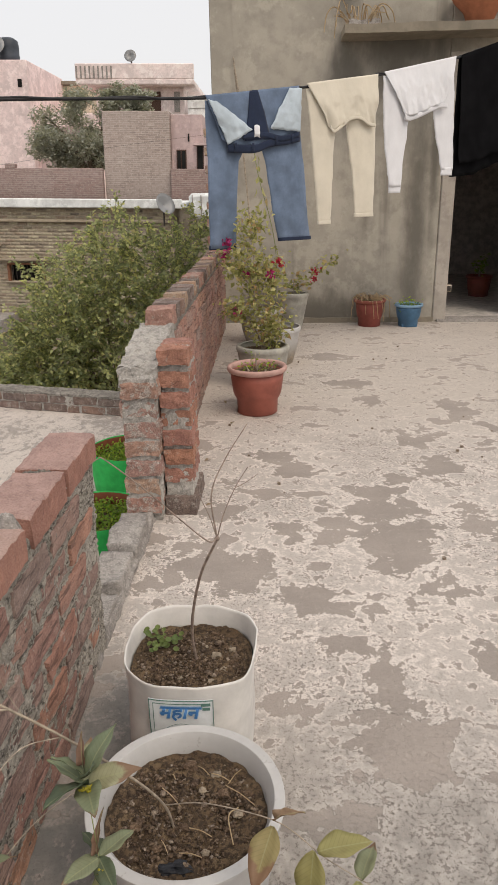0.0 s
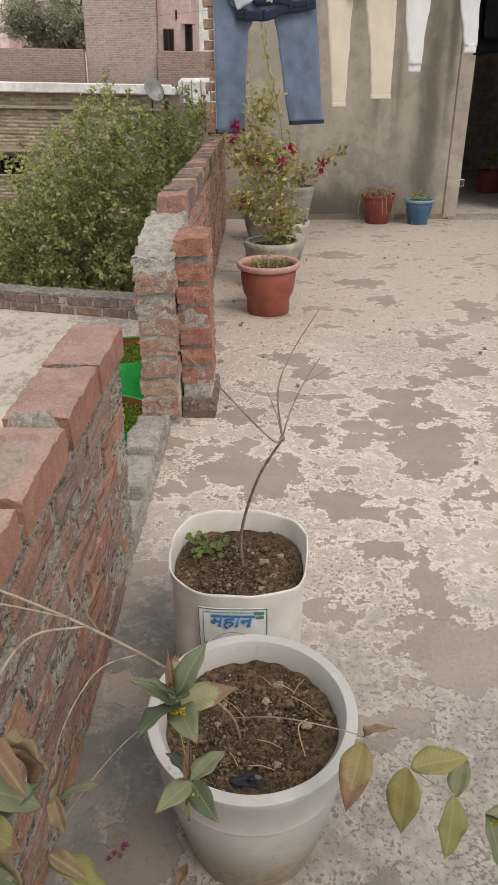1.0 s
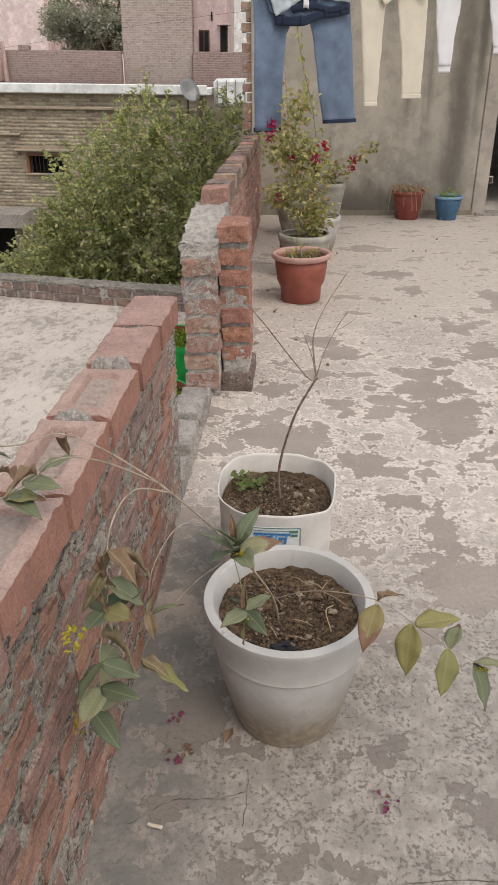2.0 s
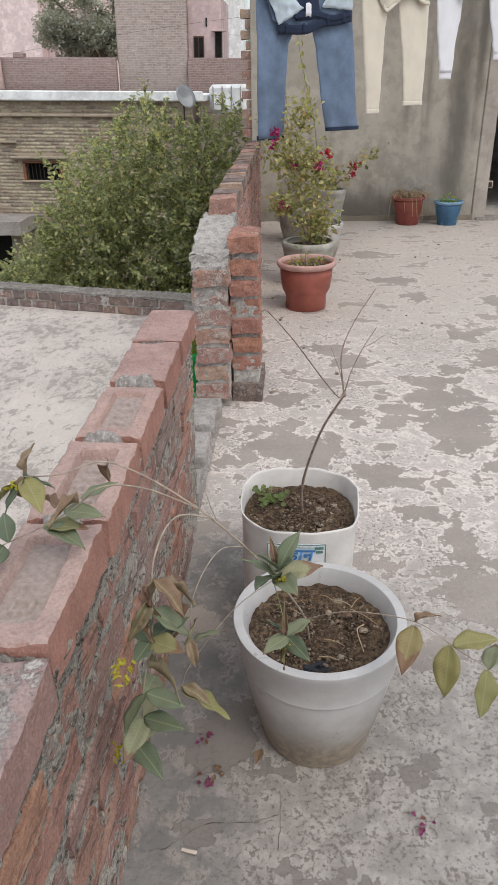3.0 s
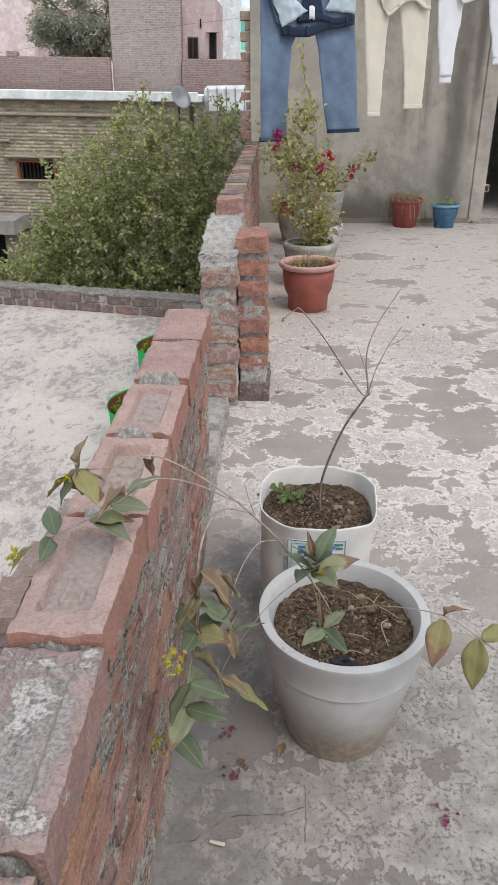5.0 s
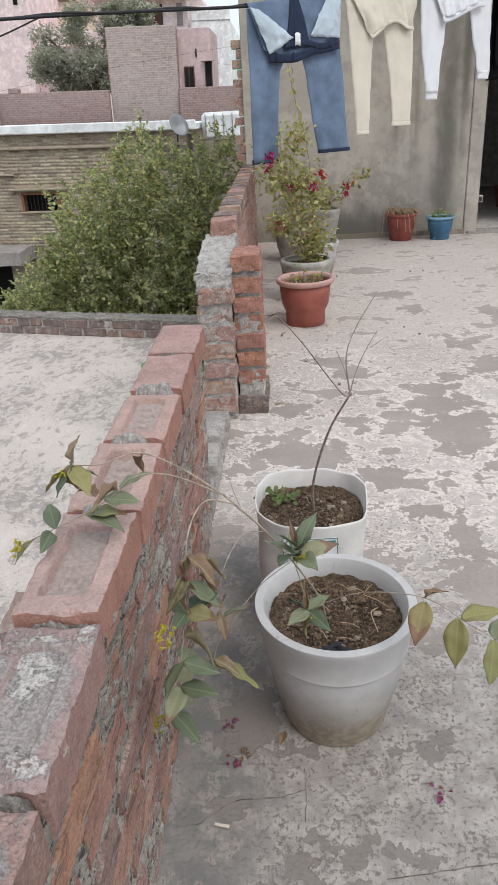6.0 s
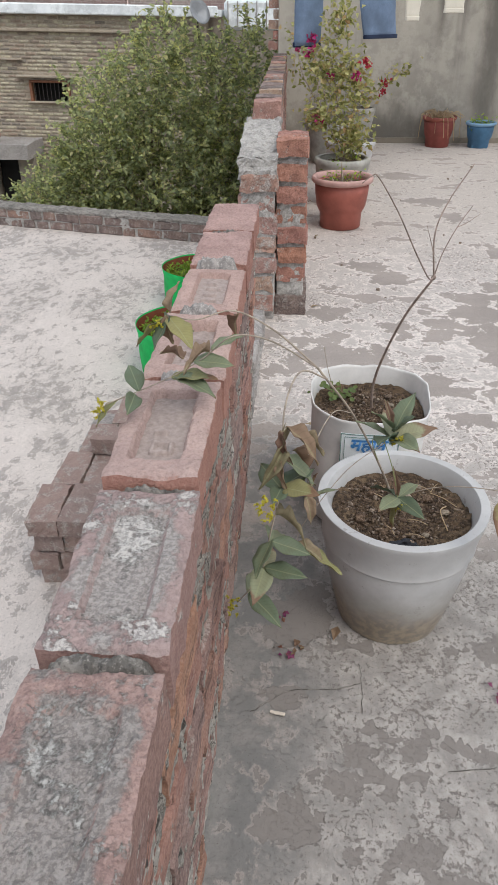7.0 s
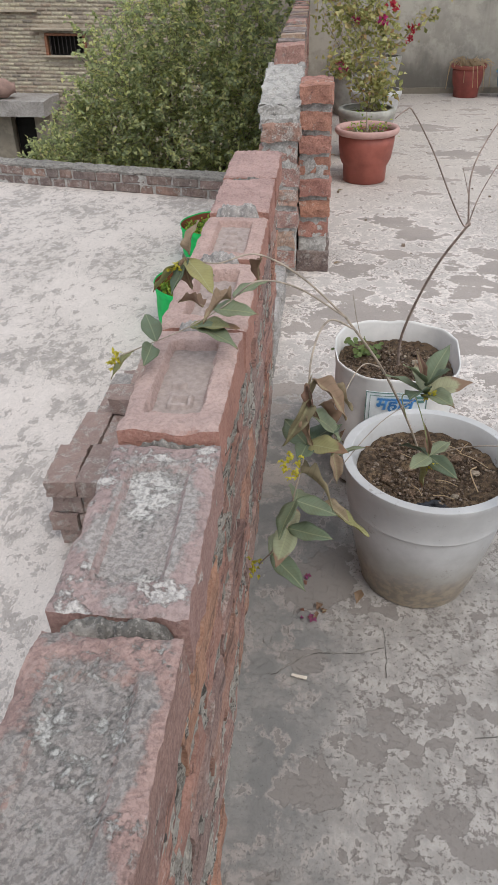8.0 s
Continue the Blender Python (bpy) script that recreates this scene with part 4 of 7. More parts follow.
# ---- cement remnants of the broken parapet ----
for i, (y, ln, z1) in enumerate([(2.42, 0.20, 0.07), (2.66, 0.22, 0.085), (2.93, 0.26, 0.10)]):
    bm = rough_box(-0.655 + 0.008 * i, -0.535, y - ln / 2, y + ln / 2, -0.02, z1, 0.011, 0.018, 9, i * 3 + 2, 0.005, 40)
    tagged(part("cement_lump", bm, LUMP, smooth=True), "broken grey cement block of the old parapet", "rubble", "remains of the broken parapet")

bm = rough_box(-0.648, -0.532, 2.22, 3.20, -0.02, 0.045, 0.02, 0.014, 14, 9, 0.006, 60)
tagged(part("cement_lump", bm, LUMP, smooth=True), "long low ridge of broken cement along the roof edge", "rubble", "remains of the broken parapet")

# ---- the toothed brick pier ----
BRICK_PIER = brick_material("cement_crusted_brick", [(0.40, 0.24, 0.20), (0.38, 0.24, 0.20), (0.48, 0.34, 0.24), (0.42, 0.23, 0.185)], 0.66, (0.42, 0.385, 0.345), wear=0.7)
pier = thing("brick_pier", 0, 0, 0, "stepped brick pier with cement crust and open orange courses", "pillar", kind="structure")
part("mortar", rough_box(-0.635, -0.500, 3.195, 3.70, -0.75, 0.60, 0.011, 0.006, 30, 5, 0.006, 90), PIER_CRUST, pier)
part("mortar", rough_box(-0.488, -0.376, 3.269, 3.50, -0.02, 0.685, 0.011, 0.006, 30, 8, 0.006, 90), PIER_CRUST, pier)
rngp = random.Random(4)
pb = [brick_mesh("brick", 0.115, 0.142, 0.064, s * 2.1, BRICK_PIER, 0.013, 0.008) for s in range(4)]
PIER_ORANGE = brick_material("chipped_orange_brick", [(0.45, 0.225, 0.165), (0.41, 0.205, 0.16), (0.49, 0.245, 0.16), (0.38, 0.20, 0.165)], 0.42, (0.42, 0.375, 0.33), wear=0.75)
pc = [brick_mesh("brick", 0.125, 0.120, 0.064, s * 2.9, PIER_ORANGE, 0.011, 0.0075) for s in range(4)]
for row in range(8):
    z = 0.045 + row * 0.0825
    if row < 7:
        piece("brick", pb[row % 4], pose(-0.568 + rngp.uniform(-0.008, 0.008), 3.245 + rngp.uniform(-0.012, 0.012), z + 0.03, rngp.uniform(-2, 2), rngp.uniform(-2, 2), rngp.uniform(-2, 2)), pier)
        for yy in (3.37, 3.49, 3.61):
            piece("brick", pb[(row + 1) % 4], pose(-0.568, yy, z + 0.03), pier)
    ob = piece("brick", pc[row % 4], pose(-0.430 + rngp.uniform(-0.006, 0.006), 3.322 + (0.008 if row in (1, 4) else -0.006), z + (0.066 if row == 7 else 0.055) if row else 0.05, rngp.uniform(-2, 2), rngp.uniform(-2, 2), rngp.uniform(-2, 2)), pier)
    piece("brick", pc[(row + 2) % 4], pose(-0.432, 3.435, z + (0.066 if row == 7 else 0.055) if row else 0.05), pier)
part("foot_brick", rough_box(-0.494, -0.362, 3.250, 3.53, -0.02, 0.085, 0.010, 0.007, 26, 12, 0.005, 80), BRICK_GREY, pier, "dusty half-buried brick at the pier's foot")
# crust of pale cement over the lower half of the pier, climbing towards the wall
bm = rough_box(-0.643, -0.492, 3.188, 3.72, 0.585, 0.655, 0.011, 0.010, 24, 6, 0.006, 85)
for v in bm.verts:
    v.co.z += 0.085 * max(0.0, min(1.0, (v.co.y - 3.22) / 0.36)) + 0.01 * noise.noise(Vector((v.co.x * 18, v.co.y * 18, 2)))
    if v.co.z > 0.62 and v.co.y < 3.215:
        v.co.y += 0.02
part("cement_crust", bm, PIER_CRUST, pier, "pale lumpy cement on the pier's shoulder")

# ---- the parapet beyond, running to the house ----
far_parapet = thing("parapet_wall", 0, 0, 0, "brick parapet with brick-on-edge top leading to the house", "wall", kind="structure")


def wall_x(y):
    return -0.500 - 0.018 * (y - 3.7)


bm = rough_box(-0.108, -0.014, 3.70, 7.93, -0.75, 0.728, 0.05, 0.006, 20, 1)
for v in bm.verts:
    v.co.x += wall_x(v.co.y)
part("mortar", bm, MORTAR, far_parapet)
fb = [brick_mesh("brick", 0.226, 0.112, 0.071, s * 2.3 + 40, BRICK, 0.028, 0.007) for s in range(5)]
eb = [brick_mesh("top_brick", 0.115, 0.118, 0.078, s * 1.9 + 60, BRICK_CRUST if s % 2 else BRICK_GREY, 0.035, 0.005) for s in range(4)] 
rngf = random.Random(7)
for row in range(8):
    y = 3.80 + (0.12 if row % 2 else 0.0)
    while y < 7.86:
        piece("brick", fb[rngf.randrange(5)], pose(wall_x(y) - 0.056 + rngf.uniform(-0.004, 0.005), y, 0.042 + 0.0855 * row, rngf.uniform(-1, 1), rngf.uniform(-2, 2), rngf.uniform(-1, 1)), far_parapet)
        y += 0.243
y = 3.775
first = brick_mesh("top_brick", 0.15, 0.120, 0.085, 71, BRICK_DUSTY, 0.012, 0.006)
piece("top_brick", first, pose(wall_x(y) - 0.056, y, 0.765), far_parapet)
y += 0.20
while y < 7.88:
    piece("top_brick", eb[rngf.randrange(4)], pose(wall_x(y) - 0.056, y, 0.762 + rngf.uniform(-0.006, 0.006), rngf.uniform(-3, 3), rngf.uniform(-3, 3), rngf.uniform(-3, 3)), far_parapet)
    y += 0.165 + rngf.uniform(-0.02, 0.03)

# ---- the low wall that edges the lower roof ----
low = thing("low_wall", -1.35, 6.96, LEFT_Z, "two-course sooty brick kerb wall round the lower roof", "wall", kind="structure", rz=-14.0)
part("mortar", rough_box(-7.2, 0.25, 0.008, 0.19, -0.05, 0.172, 0.03, 0.008, 14, 3, 0.004, 50), PIER_CRUST, low)
lb = [cheap_brick("brick", 0.118, 0.262, 0.086, s, BRICK_GREY, 0.010, 0.009) for s in range(5)]
lh = [cheap_brick("brick", 0.118, 0.135, 0.086, s + 9, BRICK_GREY, 0.010, 0.009) for s in range(3)]
rngl = random.Random(5)
for row in range(2):
    x = 0.15 - 0.09 * row
    while x > -7.1:
        header = rngl.random() < 0.28
        wdt = 0.135 if header else 0.262
        x -= wdt / 2
        piece("brick", (lh if header else lb)[rngl.randrange(3)], pose(x, 0.058 + rngl.uniform(-0.008, 0.006), 0.036 + 0.094 * row + rngl.uniform(-0.006, 0.006), rngl.uniform(-2.5, 2.5), rngl.uniform(-3, 3), rngl.uniform(-3, 3)), low)
        x -= wdt / 2 + rngl.uniform(0.008, 0.026)
part("coping", rough_box(-7.2, 0.25, 0.0, 0.235, 0.172, 0.190, 0.03, 0.012, 14, 6, 0.007, 45), MORTAR, low, "uneven grey cement coping")

# ---- the house at the end of the terrace ----
HY = 7.95
house = thing("terrace_house", 0, 0, 0, "cement-plastered upper storey with rain-stained walls and an open doorway", "house", kind="structure")
DX0, DX1, DZ = 1.735, 2.80, 2.52


def wall_sheet(x0, x1, y0, y1, z0, z1):
    return boxed(x0, x1, y0, y1, z0, z1, bevel=0.008)


part("wall", wall_sheet(-0.66, 1.60, HY, HY + 0.23, -0.05, 3.6), PLASTER, house)
part("wall", wall_sheet(DX1 + 0.1, 5.0, HY, HY + 0.23, -0.05, 3.6), PLASTER, house)
part("wall", wall_sheet(1.60, DX1 + 0.1, HY, HY + 0.23, DZ, 3.6), PLASTER, house)
part("side_wall", wall_sheet(-0.66, -0.43, HY + 0.23, 12.5, -0.05, 3.6), PLASTER, house)
part("room_wall", wall_sheet(-0.43, 5.0, 12.3, 12.5, -0.05, 3.6), ROOM, house)
part("room_wall", wall_sheet(0.9, 1.0, HY + 0.23, 12.3, -0.05, 2.9), ROOM, house)
part("room_wall", wall_sheet(4.8, 5.0, HY + 0.23, 12.3, -0.05, 3.6), ROOM, house)
part("roof", wall_sheet(-0.66, 5.0, HY + 0.23, 12.3, 2.9, 3.05), ROOM, house)
part("room_floor", boxed(-0.43, 4.8, 8.01, 12.3, -0.06, 0.012), ROOM, house)
part("door_reveal", boxed(1.60, DX0, HY - 0.012, HY + 0.24, 0.0, DZ, bevel=0.008), JAMB, house, "smooth grey-beige door reveal")
part("door_reveal", boxed(DX1, DX1 + 0.1, HY - 0.012, HY + 0.24, 0.0, DZ, bevel=0.008), JAMB, house)
part("door_head", boxed(DX0, DX1, HY + 0.012, HY + 0.2, 2.40, DZ + 0.004), JAMB, house)
part("threshold", rough_box(1.64, 2.95, HY - 0.07, HY + 0.14, -0.02, 0.026, 0.05, 0.006, 9, 2), LUMP, house)
part("sunshade_slab", rough_box(0.575, 5.0, HY - 0.36, HY + 0.01, 2.628, 2.70, 0.06, 0.008, 7, 9), PLASTER_DARK, house, "damp-stained concrete sunshade over the door")
part("skirting", rough_box(-0.40, 1.60, HY - 0.03, HY + 0.01, -0.02, 0.05, 0.05, 0.010, 8, 4), PLASTER_DARK, house)
# toothed brick ends left at the corner for a wall never built
tb = [brick_mesh("brick", 0.12, 0.11, 0.072, s + 80, BRICK_CRUST, 0.03, 0.004) for s in range(3)]
for i in range(13):
    piece("brick", tb[i % 3], pose(-0.70 + (0.045 if i % 2 else 0.0), HY + 0.10, 0.86 + 0.085 * i, 0, 0, rngf.uniform(-4, 4)), house)

door = thing("room_door", 2.79, HY + 0.22, 0.0, "dusty pink painted double-door leaf, half open into darkness", "door", rz=156.0)
leaf = part("door_leaf", boxed(0, 0.40, -0.02, 0.02, 0.02, 2.36, bevel=0.004), DOOR_PAINT, door)
for z0, z1 in ((0.15, 0.95), (1.1, 2.2)):
    part("panel", boxed(0.08, 0.32, -0.028, 0.028, z0, z1, bevel=0.012), DOOR_PAINT, door)
switch = thing("switch_box", 1.765, HY + 0.10, 0.33, "small pale socket box on the door reveal", "switch")
part("box", boxed(-0.03, 0.035, -0.02, 0.02, -0.035, 0.035, bevel=0.004), CHIP, switch)
part("cover", boxed(-0.022, 0.028, -0.026, -0.018, -0.026, 0.026, bevel=0.002), IRON, switch)


# ---- pots and their plants ----
def soil_disc(rx, ry, z, amp=0.008, seed=0, square=0.0):
    bm = bmesh.new()

    def f(u, v):
        a = 2 * math.pi * u
        ca, sa = math.cos(a), math.sin(a)
        q = (abs(ca) ** (2 + square) + abs(sa) ** (2 + square)) ** (-1 / (2 + square)) if square else 1.0
        x, y = rx * v * ca * q, ry * v * sa * q
        p = Vector((x, y, seed))
        return (x, y, z + amp * (noise.noise(p * 20) + 0.8 * noise.noise(p * 60) + 0.7 * noise.noise(p * 170)) + 0.6 * amp * v * v)

    grid_sheet(bm, 110, 44, f)
    bmesh.ops.remove_doubles(bm, verts=bm.verts, dist=0.0005)
    return bm


def clods(name, rx, ry, z, n, seed, parent, lo=0.003, hi=0.011):
    """Crumbs of soil: small uneven eight-sided lumps strewn over a disc."""
    g = np.random.default_rng(seed)
    a, d = g.uniform(0, 6.283, n), np.sqrt(g.random(n)) * 0.96
    r = lo + (hi - lo) * g.random(n) ** 3.5
    c = np.stack([rx * d * np.cos(a), ry * d * np.sin(a), z + r * 0.25], 1)
    octa = np.array([(1, 0, 0), (0, 1, 0), (-1, 0, 0), (0, -1, 0), (0.3, 0.2, 0.8), (-0.1, 0.1, -0.8), (0.75, 0.7, 0.35), (-0.7, 0.65, 0.4), (-0.65, -0.75, 0.35), (0.7, -0.65, 0.4)])
    f = np.array([(0, 6, 4), (6, 1, 4), (1, 7, 4), (7, 2, 4), (2, 8, 4), (8, 3, 4), (3, 9, 4), (9, 0, 4), (0, 5, 6), (6, 5, 1), (1, 5, 7), (7, 5, 2), (2, 5, 8), (8, 5, 3), (3, 5, 9), (9, 5, 0)])
    v = octa[None] * g.uniform(0.65, 1.3, (n, 10, 3)) * r[:, None, None] * g.uniform(0.45, 1.45, (n, 1, 3))
    turn = g.uniform(0, 6.283, n)
    co, si = np.cos(turn)[:, None], np.sin(turn)[:, None]
    v = np.stack([v[..., 0] * co - v[..., 1] * si, v[..., 0] * si + v[..., 1] * co, v[..., 2]], -1) + c[:, None]
    ob = fast_mesh(name, v, (np.arange(n)[:, None, None] * 10 + f).reshape(-1, 3), CLOD, parent)
    return tagged(ob, kind="stuff")


def pot_body(profile_out, wall, seg=48, wobble=0.0, square=0.0, sx=1.0, sy=1.0, floor_z=0.02):
    """A hollow pot: the outside, over the lip and down the inside."""
    bm = bmesh.new()
    inner = [(max(0.01, r - wall), max(z, floor_z)) for r, z in reversed(profile_out)]
    rings = lathe(bm, list(profile_out) + inner, seg, sx, sy, wobble, square)
    close_ring(bm, rings[0]), close_ring(bm, rings[-1])
    return bm


def lump(x, y, z, rx, ry, rz, seed, rough=0.35):
    """A rounded, knobbly lump: stone, clod, cinder."""
    bm = bmesh.new()
    bmesh.ops.create_icosphere(bm, subdivisions=3, radius=1.0)
    o = Vector((seed * 3.7, seed, -seed * 2.1))
    for v in bm.verts:
        k = 1 + rough * noise.noise(v.co * 1.4 + o) + 0.5 * rough * noise.noise(v.co * 3.6 + o)
        v.co = Vector((x + rx * k * v.co.x, y + ry * k * v.co.y, z + rz * k * v.co.z))
    return bm


# the large white bucket pot
px, py = -0.168, 1.497
white_pot = thing("planter_pot", px, py, 0, "large scuffed white plastic pot, mud-stained foot with painted-in shade, on the terrace", "pot")
out = [(0.105, 0.0), (0.113, 0.004), (0.121, 0.035), (0.131, 0.08), (0.1405, 0.125), (0.1485, 0.170), (0.1530, 0.205), (0.1535, 0.216), (0.1548, 0.2200), (0.1578, 0.2215), (0.1592, 0.2245), (0.1588, 0.2280), (0.1592, 0.240), (0.1630, 0.266), (0.1675, 0.288), (0.1690, 0.294), (0.1704, 0.3020), (0.1716, 0.3100), (0.1712, 0.3117), (0.1702, 0.3121)]
bm = bmesh.new()
rings = lathe(bm, out + [(0.1690, 0.3121), (0.1560, 0.3121), (0.1540, 0.3119), (0.1530, 0.3112), (0.1522, 0.3090), (0.1445, 0.295), (0.140, 0.25), (0.10, 0.24)], 72, wobble=0.004)
close_ring(bm, rings[0]), close_ring(bm, rings[-1])
part("pot", bm, WHITE_PLASTIC, white_pot, smooth=True).data.set_sharp_from_angle(angle=radians(28))
part("soil", soil_disc(0.141, 0.141, 0.268, 0.008, 3), SOIL, white_pot, "dry crumbly brown soil", True)
clods("soil_crumb", 0.136, 0.136, 0.2695, 4200, 5, white_pot, 0.0009, 0.0046)
clods("soil_clod", 0.130, 0.130, 0.2700, 60, 15, white_pot, 0.003, 0.010)
part("charred_lump", lump(-0.004, -0.104, 0.271, 0.025, 0.013, 0.010, 3, 0.7), CHAR, white_pot)
for i, (a, b, r) in enumerate([(-0.005, 0.105, 0.013), (0.045, 0.085, 0.009), (0.022, 0.05, 0.007), (-0.03, 0.03, 0.008), (0.09, 0.0, 0.008), (0.0, -0.03, 0.007), (0.005, 0.062, 0.006), (-0.055, 0.055, 0.009), (0.06, 0.045, 0.010), (-0.085, -0.03, 0.010), (0.04, -0.075, 0.007), (-0.04, -0.07, 0.008), (0.105, 0.045, 0.007)]):
    part("stone", lump(a, b, 0.274, r, r * 0.8, r * 0.65, i, 0.55), STONE if i in (1, 2, 4, 10) else CLOD, white_pot)
rngst = random.Random(41)
for i in range(9):
    a, d = rngst.uniform(0, 6.283), rngst.uniform(0.02, 0.12)
    p = Vector((d * math.cos(a), d * math.sin(a), 0.279))
    q = Vector((rngst.uniform(-0.028, 0.028), rngst.uniform(-0.02, 0.02), rngst.uniform(-0.003, 0.008)))
    part("straw", tube(bmesh.new(), curve([p - q, p + Vector((0, 0, 0.004)), p + q]), 0.0009, 4), DRY_GRASS, white_pot)
part("straw", tube(bmesh.new(), curve([(0.085, -0.06, 0.275), (0.075, -0.02, 0.292), (0.09, 0.0, 0.29)]), 0.0013, 5), DRY_GRASS, white_pot)

# the white sack used as a planter
sx0, sy0 = -0.206, 1.893
sack = thing("sack_planter", sx0, sy0, 0, "white printed sack rolled open as a planter, full of soil", "planter")
out = [(0.120, 0.0), (0.132, 0.01), (0.139, 0.06), (0.142, 0.14), (0.141, 0.22), (0.143, 0.29), (0.1475, 0.332), (0.148, 0.338)]
bm = pot_body(out, 0.003, 96, 0.06, 0.9, 1.0, 0.97, 0.27)
for v in bm.verts:
    a = math.atan2(v.co.y, v.co.x)
    q = Vector((math.cos(a) * 2.2, math.sin(a) * 2.2, 3.0))
    high = max(0.0, min(1.0, (v.co.z - 0.22) / 0.11))
    v.co.z += high * (0.006 * noise.noise(q) + 0.0016 * noise.noise(q * 3.5) + 0.005 * math.sin(a))
    k = 1 + 0.015 * high * noise.noise(q * 1.7 + Vector((5, 0, 0))) + 0.010 * noise.noise(Vector((q.x * 2, q.y * 2, v.co.z * 18)))
    v.co.x, v.co.y = v.co.x * k, v.co.y * k
part("sack", bm, SACK, sack, smooth=True)
part("soil", soil_disc(0.136, 0.132, 0.288, 0.007, 8, 0.9), SOIL, sack, "dark damp soil", True)
clods("soil_crumb", 0.128, 0.122, 0.2895, 3400, 6, sack, 0.0009, 0.0048)
clods("soil_clod", 0.120, 0.114, 0.2900, 55, 16, sack, 0.003, 0.011)

for i, (a, b, r) in enumerate([(0.055, 0.02, 0.011), (0.075, -0.03, 0.008), (0.03, 0.05, 0.006), (0.09, 0.04, 0.009), (-0.02, -0.06, 0.006), (0.05, -0.07, 0.007)]):
    part("stone", lump(a, b, 0.290, r, r * 0.85, r * 0.6, i + 4, 0.6), STONE, sack)


def sack_print(name, x0, x1, z0, z1, mat, lift, parent):
    """A flat printed shape that follows the sack's bulging front."""
    bm = bmesh.new()

    def f(u, v):
        x, z = x0 + (x1 - x0) * u, z0 + (z1 - z0) * v
        front = 0.1395 * (max(0.0, 1 - abs(x / 0.152) ** 2.9)) ** (1 / 2.9) * 0.985 + 0.003 * math.sin(z * 30)
        return (x, -front - lift, z)

    grid_sheet(bm, max(2, int((x1 - x0) / 0.008)), max(1, int((z1 - z0) / 0.02)), f)
    thicken(bm, 0.0012)
    return part(name, bm, mat, parent)


label = sack_print("label", -0.075, 0.062, 0.150, 0.302, PRINT_WHITE, 0.0065, sack)
for x0, x1, z0, z1 in ((-0.075, 0.062, 0.3000, 0.3015), (-0.075, 0.062, 0.150, 0.1515), (-0.075, -0.0735, 0.15, 0.3015), (0.0605, 0.062, 0.15, 0.3015), (-0.066, -0.065, 0.20, 0.294), (-0.066, 0.05, 0.293, 0.294)):
    sack_print("label_border", x0, x1, z0, z1, PRINT_GREEN, 0.0085, label)
for x0, x1, z0, z1 in ((0.036, 0.056, 0.2890, 0.2955), (0.039, 0.055, 0.2790, 0.2850)):
    sack_print("label_bar", x0, x1, z0, z1, PRINT_GREEN, 0.0095, label)


def sack_word(name, word, x0, z0, size, bold, mat, lift, parent):
    """A printed word, slanted, that follows the sack's bulging front."""
    cu = bpy.data.curves.new(name, "FONT")
    cu.body, cu.size, cu.shear, cu.offset, cu.resolution_u = word, size, 0.22, bold, 3
    tmp = bpy.data.objects.new(name, cu)
    scene.collection.objects.link(tmp)
    bpy.context.view_layer.update()
    me = bpy.data.meshes.new_from_object(tmp)
    bpy.data.objects.remove(tmp)
    bm = bmesh.new()
    bm.from_mesh(me)
    bpy.data.meshes.remove(me)
    for v in bm.verts:
        x, z = x0 + v.co.x, z0 + v.co.y
        front = 0.1395 * (max(0.0, 1 - abs(x / 0.152) ** 2.9)) ** (1 / 2.9) * 0.985 + 0.003 * math.sin(z * 30)
        v.co = Vector((x, -front - lift, z))
    return part(name, bm, mat, parent)


sack_word("printed_word", "\u092e\u0939\u093e\u0928", -0.0535, 0.2605, 0.043, 0.0026, PRINT_SKY, 0.0094, label)
sack_word("printed_word", "\u092e\u0939\u093e\u0928", -0.0535, 0.2605, 0.043, 0.0010, PRINT_BLUE, 0.0100, label)
arc = bmesh.new()
for a0 in range(12, 168, 6):
    for r0, r1 in ((0.046, 0.0472),):
        q = [(r * math.cos(radians(a)) - 0.006, 0.198 + r * math.sin(radians(a))) for r, a in ((r0, a0), (r1, a0), (r1, a0 + 6), (r0, a0 + 6))]
        arc.faces.new([arc.verts.new((x, -0.1395 * (1 - abs(x / 0.152) ** 2.9) ** (1 / 2.9) * 0.985 - 0.003 * math.sin(z * 30) - 0.0092, z)) for x, z in q])
part("printed_ring", arc, PRINT_GREEN, label)

# bare sapling in the sack
sap = thing("bare_sapling", sx0 + 0.01, sy0 + 0.01, 0.288, "leafless young sapling with a forked brown stem", "plant")
o = Vector((sx0 + 0.01, sy0 + 0.01, 0.288))


def local(points, origin):
    return [Vector(p) - origin for p in points]


